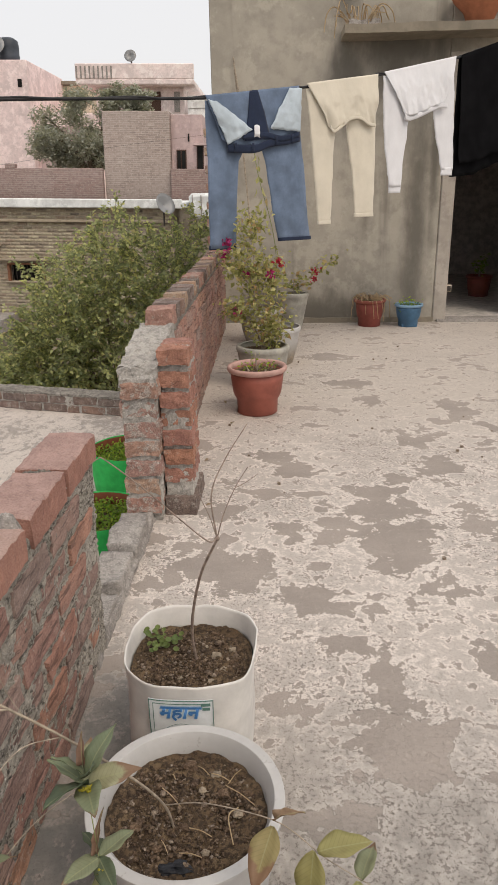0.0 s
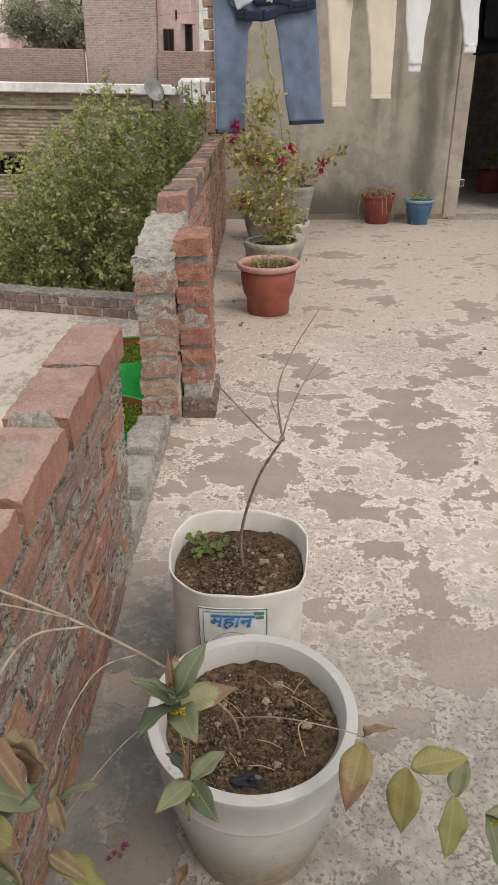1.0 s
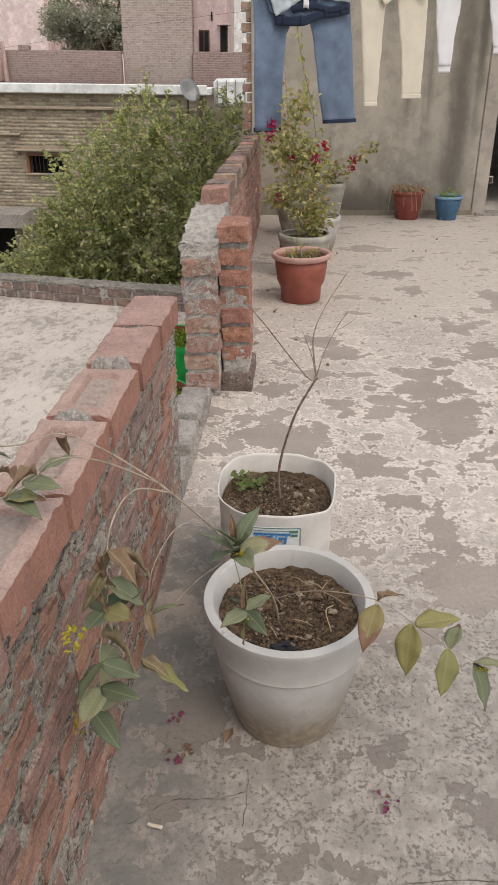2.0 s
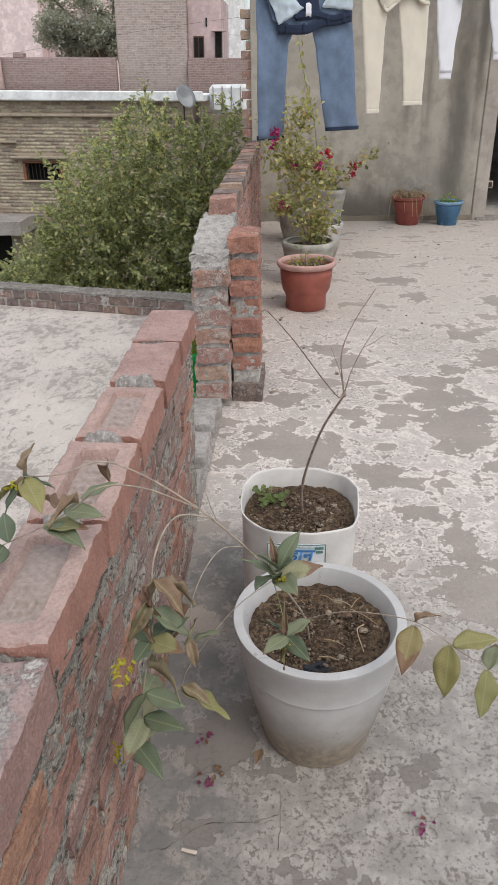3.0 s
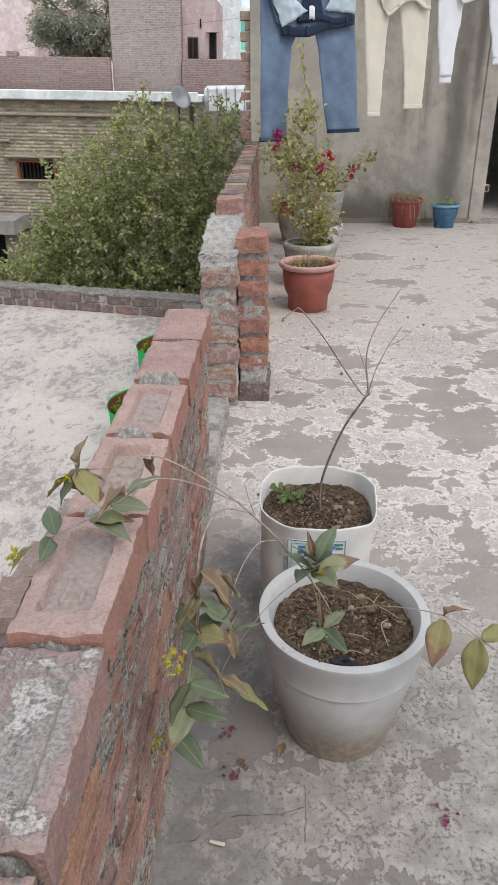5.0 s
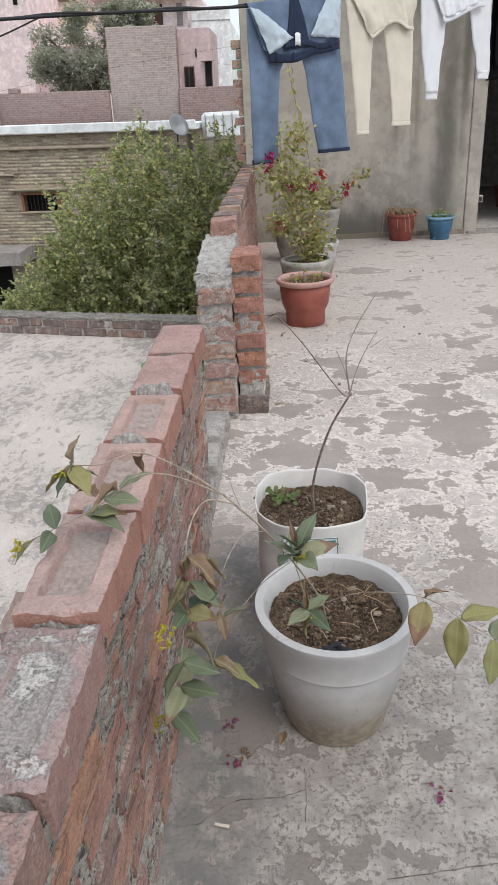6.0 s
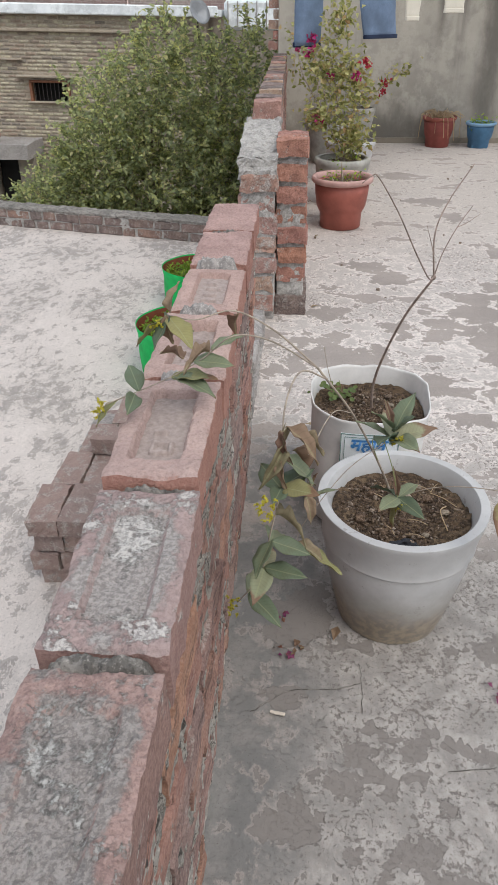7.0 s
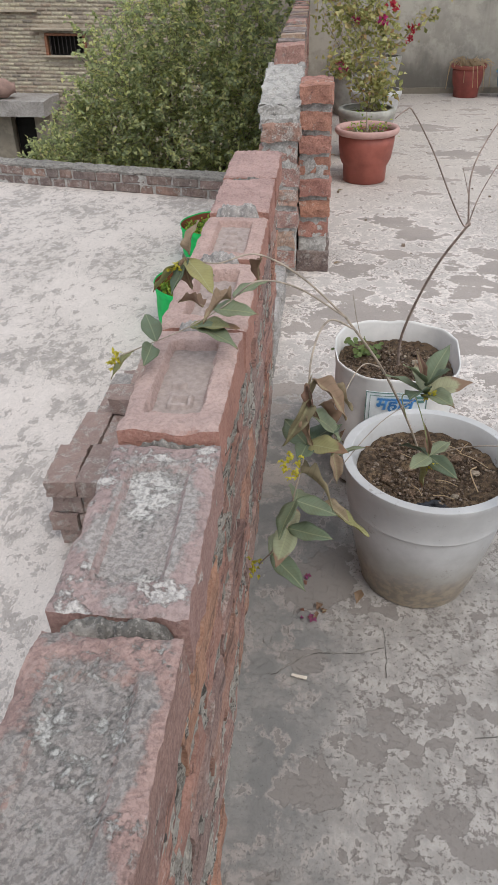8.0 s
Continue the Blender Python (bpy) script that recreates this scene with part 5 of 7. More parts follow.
st = curve(local([(-0.196, 1.903, 0.275), (-0.201, 1.885, 0.36), (-0.189, 1.842, 0.46), (-0.160, 1.780, 0.587), (-0.121, 1.728, 0.688)], o))
part("stem", tube(bmesh.new(), st, taper(st, 0.0036, 0.0026), 8), TWIG, sap, smooth=True)
v = bmesh.new()
bmesh.ops.create_icosphere(v, subdivisions=2, radius=0.0052, matrix=Matrix.Translation(Vector((-0.121, 1.727, 0.690)) - o))
part("knot", v, TWIG, sap, smooth=True)
for pts, r in (([(-0.121, 1.727, 0.69), (-0.129, 1.732, 0.775), (-0.106, 1.757, 0.832), (-0.064, 1.775, 0.897)], 0.0026),
               ([(-0.121, 1.727, 0.69), (-0.135, 1.705, 0.696), (-0.172, 1.660, 0.757), (-0.222, 1.595, 0.848), (-0.266, 1.548, 0.915), (-0.278, 1.545, 0.918), (-0.293, 1.548, 0.906)], 0.0024),
               ([(-0.121, 1.727, 0.69), (-0.108, 1.738, 0.735), (-0.086, 1.742, 0.786), (-0.062, 1.745, 0.826)], 0.0019),
               ([(-0.121, 1.727, 0.69), (-0.132, 1.71, 0.745), (-0.152, 1.70, 0.800)], 0.0016),
               ([(-0.086, 1.742, 0.786), (-0.068, 1.743, 0.795), (-0.044, 1.745, 0.812)], 0.0012)):
    c = curve(local(pts, o))
    part("branch", tube(bmesh.new(), c, taper(c, r * 0.7, r * 0.32), 6), TWIG, sap, smooth=True)
# small weed in the same soil
weed = thing("weed", sx0 - 0.075, sy0 + 0.05, 0.295, "tiny round-leaved green weed sprouting in soil", "plant")
bm = bmesh.new()
rngq = random.Random(3)
for _ in range(46):
    p = Vector((rngq.gauss(0, 0.021), rngq.gauss(0, 0.016), rngq.uniform(0.004, 0.035)))
    up = (rand_dir(rngq) * 0.45 + Vector((0, -0.2, 1))).normalized()
    side = up.orthogonal().normalized()
    rad = rngq.uniform(0.0045, 0.0085)
    rim = [bm.verts.new(p + rad * (side * math.cos(a * 0.785) + up.cross(side) * math.sin(a * 0.785))) for a in range(8)]
    heart = bm.verts.new(p - up * rad * 0.25)
    for a in range(8):
        bm.faces.new((heart, rim[a], rim[(a + 1) % 8]))
part("leaves", bm, LEAF_WEED, weed)
part("stem", tube(bmesh.new(), curve([(0, 0, -0.01), (0.005, -0.005, 0.03), (0.0, 0.0, 0.05)]), 0.001, 5), STEM_GREEN, weed)

# ---- the trailing shrub in the white pot ----
shrub = thing("trailing_shrub", -0.186, 1.476, 0.268, "trailing shrub with long half-withered leaves and yellow florets", "plant")
o = Vector((-0.186, 1.476, 0.268))
rngs = random.Random(21)
BR = {
    "main": ([(-0.186, 1.476, 0.255), (-0.198, 1.455, 0.34), (-0.240, 1.40, 0.46), (-0.300, 1.325, 0.60), (-0.360, 1.270, 0.705)], 0.0046, 0.0034),
    "arch": ([(-0.360, 1.270, 0.705), (-0.420, 1.235, 0.775), (-0.475, 1.215, 0.812), (-0.520, 1.175, 0.815), (-0.545, 1.125, 0.840)], 0.0030, 0.0014),
    "wall": ([(-0.360, 1.270, 0.705), (-0.425, 1.225, 0.765), (-0.475, 1.195, 0.785), (-0.515, 1.19, 0.755), (-0.565, 1.185, 0.725), (-0.640, 1.130, 0.712)], 0.0026, 0.0014),
    "drop": ([(-0.345, 1.285, 0.68), (-0.385, 1.215, 0.725), (-0.405, 1.150, 0.700), (-0.405, 1.105, 0.620), (-0.420, 1.085, 0.54), (-0.435, 1.10, 0.45), (-0.470, 1.120, 0.375)], 0.0030, 0.0014),
    "drop_small": ([(-0.300, 1.325, 0.60), (-0.335, 1.26, 0.635), (-0.365, 1.20, 0.60), (-0.37, 1.17, 0.53)], 0.0018, 0.0011),
    "side": ([(-0.240, 1.40, 0.46), (-0.262, 1.33, 0.545), (-0.255, 1.265, 0.592), (-0.243, 1.24, 0.612)], 0.0020, 0.0013),
    "side_low": ([(-0.255, 1.265, 0.592), (-0.240, 1.235, 0.555), (-0.230, 1.215, 0.512)], 0.0016, 0.0011),
    "twig": ([(-0.250, 1.27, 0.58), (-0.31, 1.22, 0.56), (-0.37, 1.17, 0.50), (-0.385, 1.16, 0.46)], 0.0015, 0.001),
    "right": ([(-0.196, 1.458, 0.335), (-0.130, 1.400, 0.405), (-0.060, 1.360, 0.435), (0.0, 1.340, 0.432), (0.060, 1.315, 0.400), (0.120, 1.305, 0.365), (0.160, 1.30, 0.340)], 0.0022, 0.0012),
    "dead": ([(-0.335, 1.295, 0.66), (-0.345, 1.285, 0.70), (-0.352, 1.28, 0.735)], 0.0013, 0.0007),
}
for name, (pts, r0, r1) in BR.items():
    c = curve(local(pts, o))
    part("stem" if name == "main" else "branch", tube(bmesh.new(), c, taper(c, r0 * 0.50, r1 * 0.52), 7), STEM if name in ("main", "arch", "drop", "wall", "dead", "right", "drop_small", "twig") else STEM_GREEN, shrub, smooth=True)
LM = {"g": [leaf_mesh("leaf", 0.072 + 0.004 * i, 0.0325 + 0.0018 * i, LEAF_LONG, 0.04 + 0.07 * i, i) for i in range(4)],
      "y": [leaf_mesh("leaf", 0.084, 0.042, LEAF_AGED, 0.06 + 0.08 * i, i + 5) for i in range(2)],
      "d": [leaf_mesh("leaf", 0.052, 0.023, LEAF_DRY, 0.35 + 0.3 * i, i + 8, 0.14 + 0.05 * i) for i in range(3)]}


def leaf_at(kind, p, d, size=1.0, roll=None):
    """Hangs one leaf at p, pointing along d."""
    d = Vector(d).normalized()
    side = d.cross(Vector((0, 0, 1)))
    side = side.normalized() if side.length > 0.05 else Vector((1, 0, 0))
    up = side.cross(d)
    m = Matrix((d, -side, up)).transposed().to_4x4()
    m = Matrix.Translation(Vector(p) - o) @ m @ pose(0, 0, 0, rngs.uniform(-35, 35) if roll is None else roll) @ Matrix.Scale(size, 4)
    piece("leaf", LM[kind][rngs.randrange(len(LM[kind]))], m, shrub)


def florets(p, n=14, spread=0.012):
    bm = bmesh.new()
    for _ in range(n):
        q = Vector(p) - o + Vector((rngs.gauss(0, 1), rngs.gauss(0, 1), rngs.gauss(0, 1))) * spread * 0.6
        for _ in range(3):
            small_leaf(bm, q, rand_dir(rngs), Vector((0, 0.1, 1)), 0.0065, 0.004)
        bmesh.ops.create_icosphere(bm, subdivisions=1, radius=0.0022, matrix=Matrix.Translation(q))
    tagged(part("flower_head", bm, YELLOW, shrub, "tiny yellow florets"), kind="stuff")


def whorl(p, n, tilt, kinds, size=1.0, phase=0.0, droop=0.0, wall=-2.0):
    for i in range(n):
        a = phase + 6.283 * i / n + rngs.uniform(-0.25, 0.25)
        if math.cos(a) < wall:
            continue
        leaf_at(rngs.choice(kinds), p, (math.cos(a), math.sin(a), tilt + rngs.uniform(-0.25, 0.25) - droop), size * rngs.uniform(0.85, 1.1))


# cluster that stands over the pot, and the one below it
whorl((-0.244, 1.243, 0.604), 5, 0.45, "ggg", 0.92, 0.3)
whorl((-0.243, 1.240, 0.620), 3, 1.3, "gg", 0.8, 1.2)
leaf_at("d", (-0.248, 1.25, 0.625), (-0.2, 0.3, 1.0), 0.75)
florets((-0.240, 1.225, 0.612), 9, 0.007)
whorl((-0.230, 1.215, 0.515), 4, 0.15, "gg", 0.85, 0.7)
leaf_at("y", (-0.229, 1.214, 0.515), (-0.15, -0.1, -1.0), 0.75)
leaf_at("d", (-0.232, 1.217, 0.52), (-0.1, 0.3, 1.0), 0.8)
florets((-0.222, 1.20, 0.51), 7, 0.006)
# right-hand branch with yellowing leaves
leaf_at("d", (-0.014, 1.342, 0.438), (0.7, 0.1, 0.6), 0.85)
leaf_at("y", (-0.016, 1.338, 0.432), (-0.28, -0.75, -0.35), 1.05, 0)
leaf_at("y", (0.042, 1.318, 0.41), (-0.1, -0.45, -0.9), 1.1, 10)
leaf_at("y", (0.048, 1.318, 0.408), (0.95, 0.2, 0.15), 1.0, 5)
leaf_at("y", (0.105, 1.305, 0.37), (-0.1, -0.6, -0.8), 1.0)
leaf_at("g", (0.110, 1.305, 0.37), (0.3, 0.9, 0.2), 0.85)
leaf_at("g", (0.150, 1.30, 0.345), (0.3, -0.7, -0.5), 0.95)
leaf_at("g", (0.150, 1.30, 0.345), (0.9, -0.2, 0.2), 0.9)
florets((0.165, 1.295, 0.335), 6, 0.006)
# hanging cluster beside the parapet
for p, n, kinds, tl in (((-0.405, 1.112, 0.690), 2, "ddd", -0.9), ((-0.404, 1.102, 0.655), 3, "ddg", -0.6), ((-0.406, 1.092, 0.615), 5, "gggy", 0.15), ((-0.412, 1.086, 0.575), 2, "gd", -0.1), ((-0.418, 1.085, 0.530), 4, "ggg", 0.0), ((-0.428, 1.094, 0.472), 4, "ggg", -0.1), ((-0.452, 1.110, 0.405), 3, "gg", -0.15)):
    whorl(p, n, tl, kinds, rngs.uniform(0.82, 0.97), rngs.uniform(0, 6), 0.0, -0.75)
leaf_at("d", (-0.385, 1.16, 0.465), (0.5, -0.2, -0.1), 1.1)
leaf_at("y", (-0.385, 1.158, 0.46), (0.9, -0.25, -0.35), 1.0)
leaf_at("g", (-0.37, 1.172, 0.535), (0.2, -0.1, 1.0), 0.8)
leaf_at("g", (-0.37, 1.172, 0.535), (0.8, 0.3, 0.4), 0.7)
florets((-0.423, 1.018, 0.640), 16, 0.012)
florets((-0.477, 1.115, 0.372), 14, 0.011)
# withered leaves drooping round the bend of the stem
leaf_at("d", (-0.402, 1.125, 0.690), (0.7, -0.5, -0.25), 1.25)
leaf_at("d", (-0.404, 1.110, 0.668), (-0.35, -0.8, -0.5), 1.2)
leaf_at("d", (-0.395, 1.130, 0.680), (0.9, 0.2, -0.35), 1.1)
leaf_at("d", (-0.390, 1.150, 0.640), (0.6, 0.1, -0.8), 1.2)
leaf_at("d", (-0.372, 1.172, 0.550), (0.3, -0.5, -0.8), 1.0)
leaf_at("d", (-0.470, 1.216, 0.808), (-0.3, 0.5, -0.6), 0.9)
# shoots lying over the wall's top
leaf_at("d", (-0.507, 1.19, 0.765), (-0.3, -0.4, 0.2), 1.0)
leaf_at("d", (-0.545, 1.20, 0.748), (-0.4, 0.5, 0.1), 1.0)
leaf_at("g", (-0.505, 1.195, 0.765), (0.85, 0.55, 0.25), 0.74)
leaf_at("g", (-0.530, 1.19, 0.750), (0.8, -0.15, 0.05), 0.78)
leaf_at("g", (-0.555, 1.185, 0.728), (0.9, -0.45, 0.02), 0.82, 0)
leaf_at("y", (-0.560, 1.185, 0.727), (0.95, -0.1, 0.1), 0.78, 0)
leaf_at("g", (-0.600, 1.160, 0.718), (-0.3, 0.6, 0.35), 0.70)
leaf_at("g", (-0.605, 1.155, 0.716), (0.1, -0.9, 0.1), 0.66)
leaf_at("y", (-0.625, 1.14, 0.714), (-0.5, -0.5, -0.35), 0.55)
florets((-0.645, 1.122, 0.712), 11, 0.009)
whorl((-0.545, 1.125, 0.838), 5, -0.5, "ggy", 0.72, 0.5)
leaf_at("d", (-0.548, 1.122, 0.842), (0.1, -0.2, -1.0), 0.8)
leaf_at("d", (-0.543, 1.126, 0.843), (0.05, 0.15, 1.0), 0.75)
florets((-0.560, 1.115, 0.832), 5, 0.005)


# ---- potted plants along the parapet ----
def ribbed_pot(name, x, y, r, h, mat, rim_mat, label, foot=0.72, group="potted plants on the terrace"):
    t = thing(name, x, y, 0, label, "pot", group)
    out = [(r * foot * 0.96, 0.0), (r * foot, 0.004), (r * foot * 1.03, h * 0.30), (r * foot * 1.12, h * 0.36), (r * 0.84, h * 0.44), (r * 0.90, h * 0.70), (r * 0.92, h * 0.88)]
    part("body", pot_body(out, 0.008, 40), mat, t, smooth=True)
    rim = bmesh.new()
    rings = lathe(rim, [(r * 0.90, h * 0.865), (r * 1.0, h * 0.89), (r * 1.035, h * 0.92), (r * 1.04, h * 0.965), (r * 1.015, h * 1.0), (r * 0.96, h * 1.0), (r * 0.90, h * 0.975), (r * 0.875, h * 0.80)], 44)
    for i in range(44):
        rim.faces.new((rings[-1][i], rings[-1][(i + 1) % 44], rings[0][(i + 1) % 44], rings[0][i]))
    part("rim", rim, rim_mat, t, smooth=True)
    part("soil", soil_disc(r * 0.87, r * 0.87, h * 0.84, 0.008, x * 7), SOIL, t, smooth=True)
    return t


def round_pot(name, x, y, r, h, mat, label, belly=0.0, group="potted plants on the terrace", foot=0.68):
    t = thing(name, x, y, 0, label, "pot", group)
    out = [(r * foot * 0.95, 0.0), (r * foot, 0.006), (r * (foot + 0.16 + belly), h * 0.40), (r * (0.93 + belly), h * 0.75), (r * 0.97, h * 0.85), (r * 1.0, h * 0.87), (r * 1.02, h * 0.93), (r * 1.0, h * 0.99), (r * 0.98, h)]
    part("body", pot_body(out, 0.028 if mat is GREY_POT else 0.012, 40, 0.01), mat, t, smooth=True)
    part("soil", soil_disc(r * 0.86, r * 0.86, h * 0.86, 0.008, x * 5 + 1), SOIL, t, smooth=True)
    return t


ribbed_pot("planter_pot", -0.148, 4.755, 0.179, 0.298, TERRACOTTA, TERRA_RIM, "terracotta-coloured plastic pot with a pale faded rim", 0.70)
round_pot("planter_pot", -0.125, 5.36, 0.185, 0.30, GREY_POT, "heavy grey cement pot with a thick rim", 0.02)
round_pot("planter_pot", -0.03, 6.10, 0.19, 0.30, WHITE_PLASTIC, "dull white plastic pot behind the cement pot")
round_pot("planter_pot", -0.18, 6.90, 0.20, 0.32, GREY_POT, "grey cement pot near the house wall", 0.02)
round_pot("planter_pot", 0.13, 7.62, 0.15, 0.36, GREY_POT, "tall grey cement pot against the house wall", 0.0, foot=0.6)
ribbed_pot("planter_pot", 0.915, 7.74, 0.156, 0.27, RED_POT, TERRACOTTA, "dark red plastic pot of dead stalks", 0.72)
blue_pot = ribbed_pot("planter_pot", 1.305, 7.70, 0.138, 0.225, BLUE_POT, BLUE_RIM, "blue plastic pot with a faded rim", 0.70)
for i in range(4):
    a = 0.785 + 1.571 * i
    part("foot", boxed(0.085 * math.cos(a) - 0.018, 0.085 * math.cos(a) + 0.018, 0.085 * math.sin(a) - 0.018, 0.085 * math.sin(a) + 0.018, -0.001, 0.03, bevel=0.004), BLUE_POT, blue_pot)
ribbed_pot("planter_pot", 2.56, 9.75, 0.163, 0.27, RED_POT, RED_POT, "red pot standing inside the dark doorway", 0.75)


def leafy(name, x, y, z, stems, n, leaf, width, mat, label, bracts=(), spread=0.06, seed=1, category="plant", group=""):
    """A potted shrub: stems as polylines from the soil, leaves strewn along their outer parts, and bract bunches."""
    t = thing(name, x, y, z, label, category, group)
    rng = random.Random(seed)
    at = []
    for pts in stems:
        c = curve(pts, 6)
        part("stem", tube(bmesh.new(), c, taper(c, 0.007, 0.002), 6), STEM, t, smooth=True)
        at += c[len(c) // 3:]
    bm = bmesh.new()
    for _ in range(n):
        p = rng.choice(at) + Vector((rng.gauss(0, spread), rng.gauss(0, spread), rng.gauss(0, spread * 0.8)))
        small_leaf(bm, p, rand_dir(rng, 0.6), rand_dir(rng) + Vector((0, 0, 0.8)), leaf * rng.uniform(0.7, 1.25), width * rng.uniform(0.8, 1.2))
    part("foliage", bm, mat, t)
    for bx, by, bz, r, bmat in bracts:
        bm = bmesh.new()
        for _ in range(22):
            p = Vector((bx, by, bz)) + Vector((rng.gauss(0, r), rng.gauss(0, r), rng.gauss(0, r))) * 0.5
            small_leaf(bm, p, rand_dir(rng), rand_dir(rng), 0.030, 0.026)
        tagged(part("bract_mass", bm, bmat, t, "bright papery bracts"), kind="stuff")
    return t


leafy("bougainvillea", -0.125, 5.36, 0.26, [[(0, 0, 0), (-0.02, 0.01, 0.2), (-0.06, 0, 0.42), (-0.10, 0, 0.62), (-0.07, 0, 0.80), (-0.05, 0, 0.88)], [(0, 0, 0), (0.05, 0, 0.2), (0.06, 0.02, 0.36), (0.10, 0.02, 0.50)], [(0, 0, 0), (-0.05, -0.03, 0.15), (-0.14, -0.04, 0.28), (-0.22, -0.03, 0.30)],
      [(-0.06, 0, 0.42), (-0.16, 0, 0.55), (-0.22, 0.02, 0.66)], [(0, 0, 0), (0.03, -0.05, 0.12), (0.02, -0.07, 0.26)], [(-0.06, 0, 0.42), (0.0, 0.0, 0.55), (0.03, 0.0, 0.64)], [(0, 0, 0), (0.08, 0, 0.1), (0.13, 0.0, 0.2)]],
      1350, 0.041, 0.027, LEAF_BOUG, "leggy bougainvillea with yellow-green leaves and magenta bracts",
      [(-0.17, -0.05, 0.28, 0.035, BRACT), (0.05, -0.03, 0.52, 0.026, BRACT), (-0.10, -0.02, 0.53, 0.02, BRACT), (-0.24, 0.0, 0.74, 0.035, BRACT), (-0.25, 0.0, 0.66, 0.022, BRACT), (0.12, 0, 0.60, 0.022, BRACT_RED)], 0.048, 3)
leafy("bougainvillea", -0.18, 6.90, 0.28, [[(0, 0, 0), (-0.05, 0, 0.3), (-0.12, 0, 0.6), (-0.20, -0.1, 0.85)], [(0, 0, 0), (0.05, 0, 0.25), (0.12, 0, 0.45)], [(0, 0, 0), (-0.1, -0.05, 0.2), (-0.25, -0.05, 0.45), (-0.30, -0.1, 0.78)]], 420, 0.042, 0.028, LEAF_BOUG, "second bougainvillea with sparse yellowish leaves", [(-0.28, -0.08, 0.62, 0.03, BRACT)], 0.07, 8)
leafy("flowering_shrub", 0.13, 7.62, 0.30, [[(0, 0, 0), (0.05, -0.02, 0.1), (0.15, -0.05, 0.2), (0.30, -0.06, 0.33), (0.40, -0.06, 0.40)], [(0, 0, 0), (0.0, -0.02, 0.12), (0.05, -0.03, 0.25)]], 110, 0.06, 0.034, LEAF_BOUG, "small shrub with crimson bracts in a tall pot", [(0.22, -0.06, 0.27, 0.045, BRACT_RED), (0.20, -0.06, 0.20, 0.03, BRACT_RED)], 0.045, 12)
leafy("low_seedlings", -0.148, 4.755, 0.258, [[(-0.05, 0, 0), (-0.07, 0, 0.04)], [(0.05, -0.02, 0), (0.06, -0.02, 0.05)], [(0.09, 0.03, 0), (0.10, 0.03, 0.05)], [(0.0, 0.0, 0), (-0.01, 0, 0.12)], [(0.0, 0.05, 0), (0.02, 0.05, 0.05)]], 70, 0.030, 0.014, LEAF_SEED, "patchy green seedlings in the terracotta pot", (), 0.035, 15)
leafy("pot_weeds", 1.305, 7.70, 0.198, [[(-0.05, 0, 0), (-0.06, 0, 0.03)], [(0.05, 0, 0), (0.06, 0, 0.03)], [(0, 0.04, 0), (0, 0.04, 0.03)]], 140, 0.03, 0.014, LEAF_SEED, "short green weeds in the blue pot", (), 0.035, 17)
leafy("room_plant", 2.56, 9.75, 0.24, [[(0, 0, 0), (0.02, 0, 0.15), (0.05, 0, 0.25)], [(0, 0, 0), (-0.03, 0, 0.12), (-0.06, 0, 0.2)]], 60, 0.05, 0.03, LEAF_SEED, "small green plant in the red pot indoors", (), 0.04, 19)


def dead_stalks(x, y, z, r, n, seed, label, droop=0.18, rise=0.06, thin=0.0030):
    t = thing("dead_plant", x, y, z, label, "plant")
    rng = random.Random(seed)
    for i in range(n):
        a = rng.uniform(0, 6.283)
        d = rng.uniform(0.5, 1.25) * r
        end = -droop * rng.random() if rng.random() < 0.35 else rng.uniform(0, rise)
        c = curve([(0.3 * d * math.cos(a), 0.3 * d * math.sin(a), 0), (0.7 * d * math.cos(a), 0.7 * d * math.sin(a), rise * rng.uniform(0.5, 1.3)), (d * math.cos(a + 0.2), d * math.sin(a + 0.2), rise * 0.6), (d * 1.12 * math.cos(a + 0.3), d * 1.12 * math.sin(a + 0.3), end)], 4)
        part("stalk", tube(bmesh.new(), c, taper(c, thin * 1.6, thin), 4), DRY_GRASS, t)
    return t


dead_stalks(0.915, 7.74, 0.243, 0.17, 60, 5, "tangle of dead straw-coloured stalks in a red pot")
dead_stalks(0.72, HY - 0.2, 2.705, 0.26, 22, 9, "dry spidery plant on the sunshade slab", 0.1, 0.16, 0.004)
clump = rough_box(-0.10, 0.16, -0.08, 0.08, 0.0, 0.055, 0.025, 0.02, 12, 6)
ob = part("debris_mound", clump, LUMP)
ob.matrix_basis = pose(0.72, HY - 0.2, 2.695)
tagged(ob, "mound of dry soil on the sunshade slab", "rubble")
clay = round_pot("planter_pot", 1.80, HY - 0.17, 0.26, 0.25, CLAY, "orange clay bowl pot on the sunshade slab", 0.0, foot=0.42)
clay.matrix_basis = pose(1.80, HY - 0.17, 2.70)

# a climbing vine on a cord by the wall, and a leaning stick
vine = thing("climbing_vine", -0.14, 6.75, 0.0, "thin climbing vine with drooping leaves on a cord", "plant")
vc = curve([(0.10, 0.30, 0.35), (0.10, 0.2, 0.8), (0.05, 0.1, 1.1), (-0.02, 0.0, 1.35), (-0.07, 0, 1.6), (-0.075, 0, 1.85)], 6)
part("stem", tube(bmesh.new(), vc, 0.0035, 5), STEM_GREEN, vine)
bm = bmesh.new()
rngv = random.Random(2)
for p in vc[14::2]:
    for _ in range(2):
        small_leaf(bm, p + Vector((rngv.gauss(0, 0.02), rngv.gauss(0, 0.02), 0)), Vector((rngv.uniform(-0.5, 0.5), rngv.uniform(-0.5, 0), -1)), rand_dir(rngv), 0.085 * rngv.uniform(0.6, 1.1), 0.032)
part("foliage", bm, LEAF_BOUG, vine)
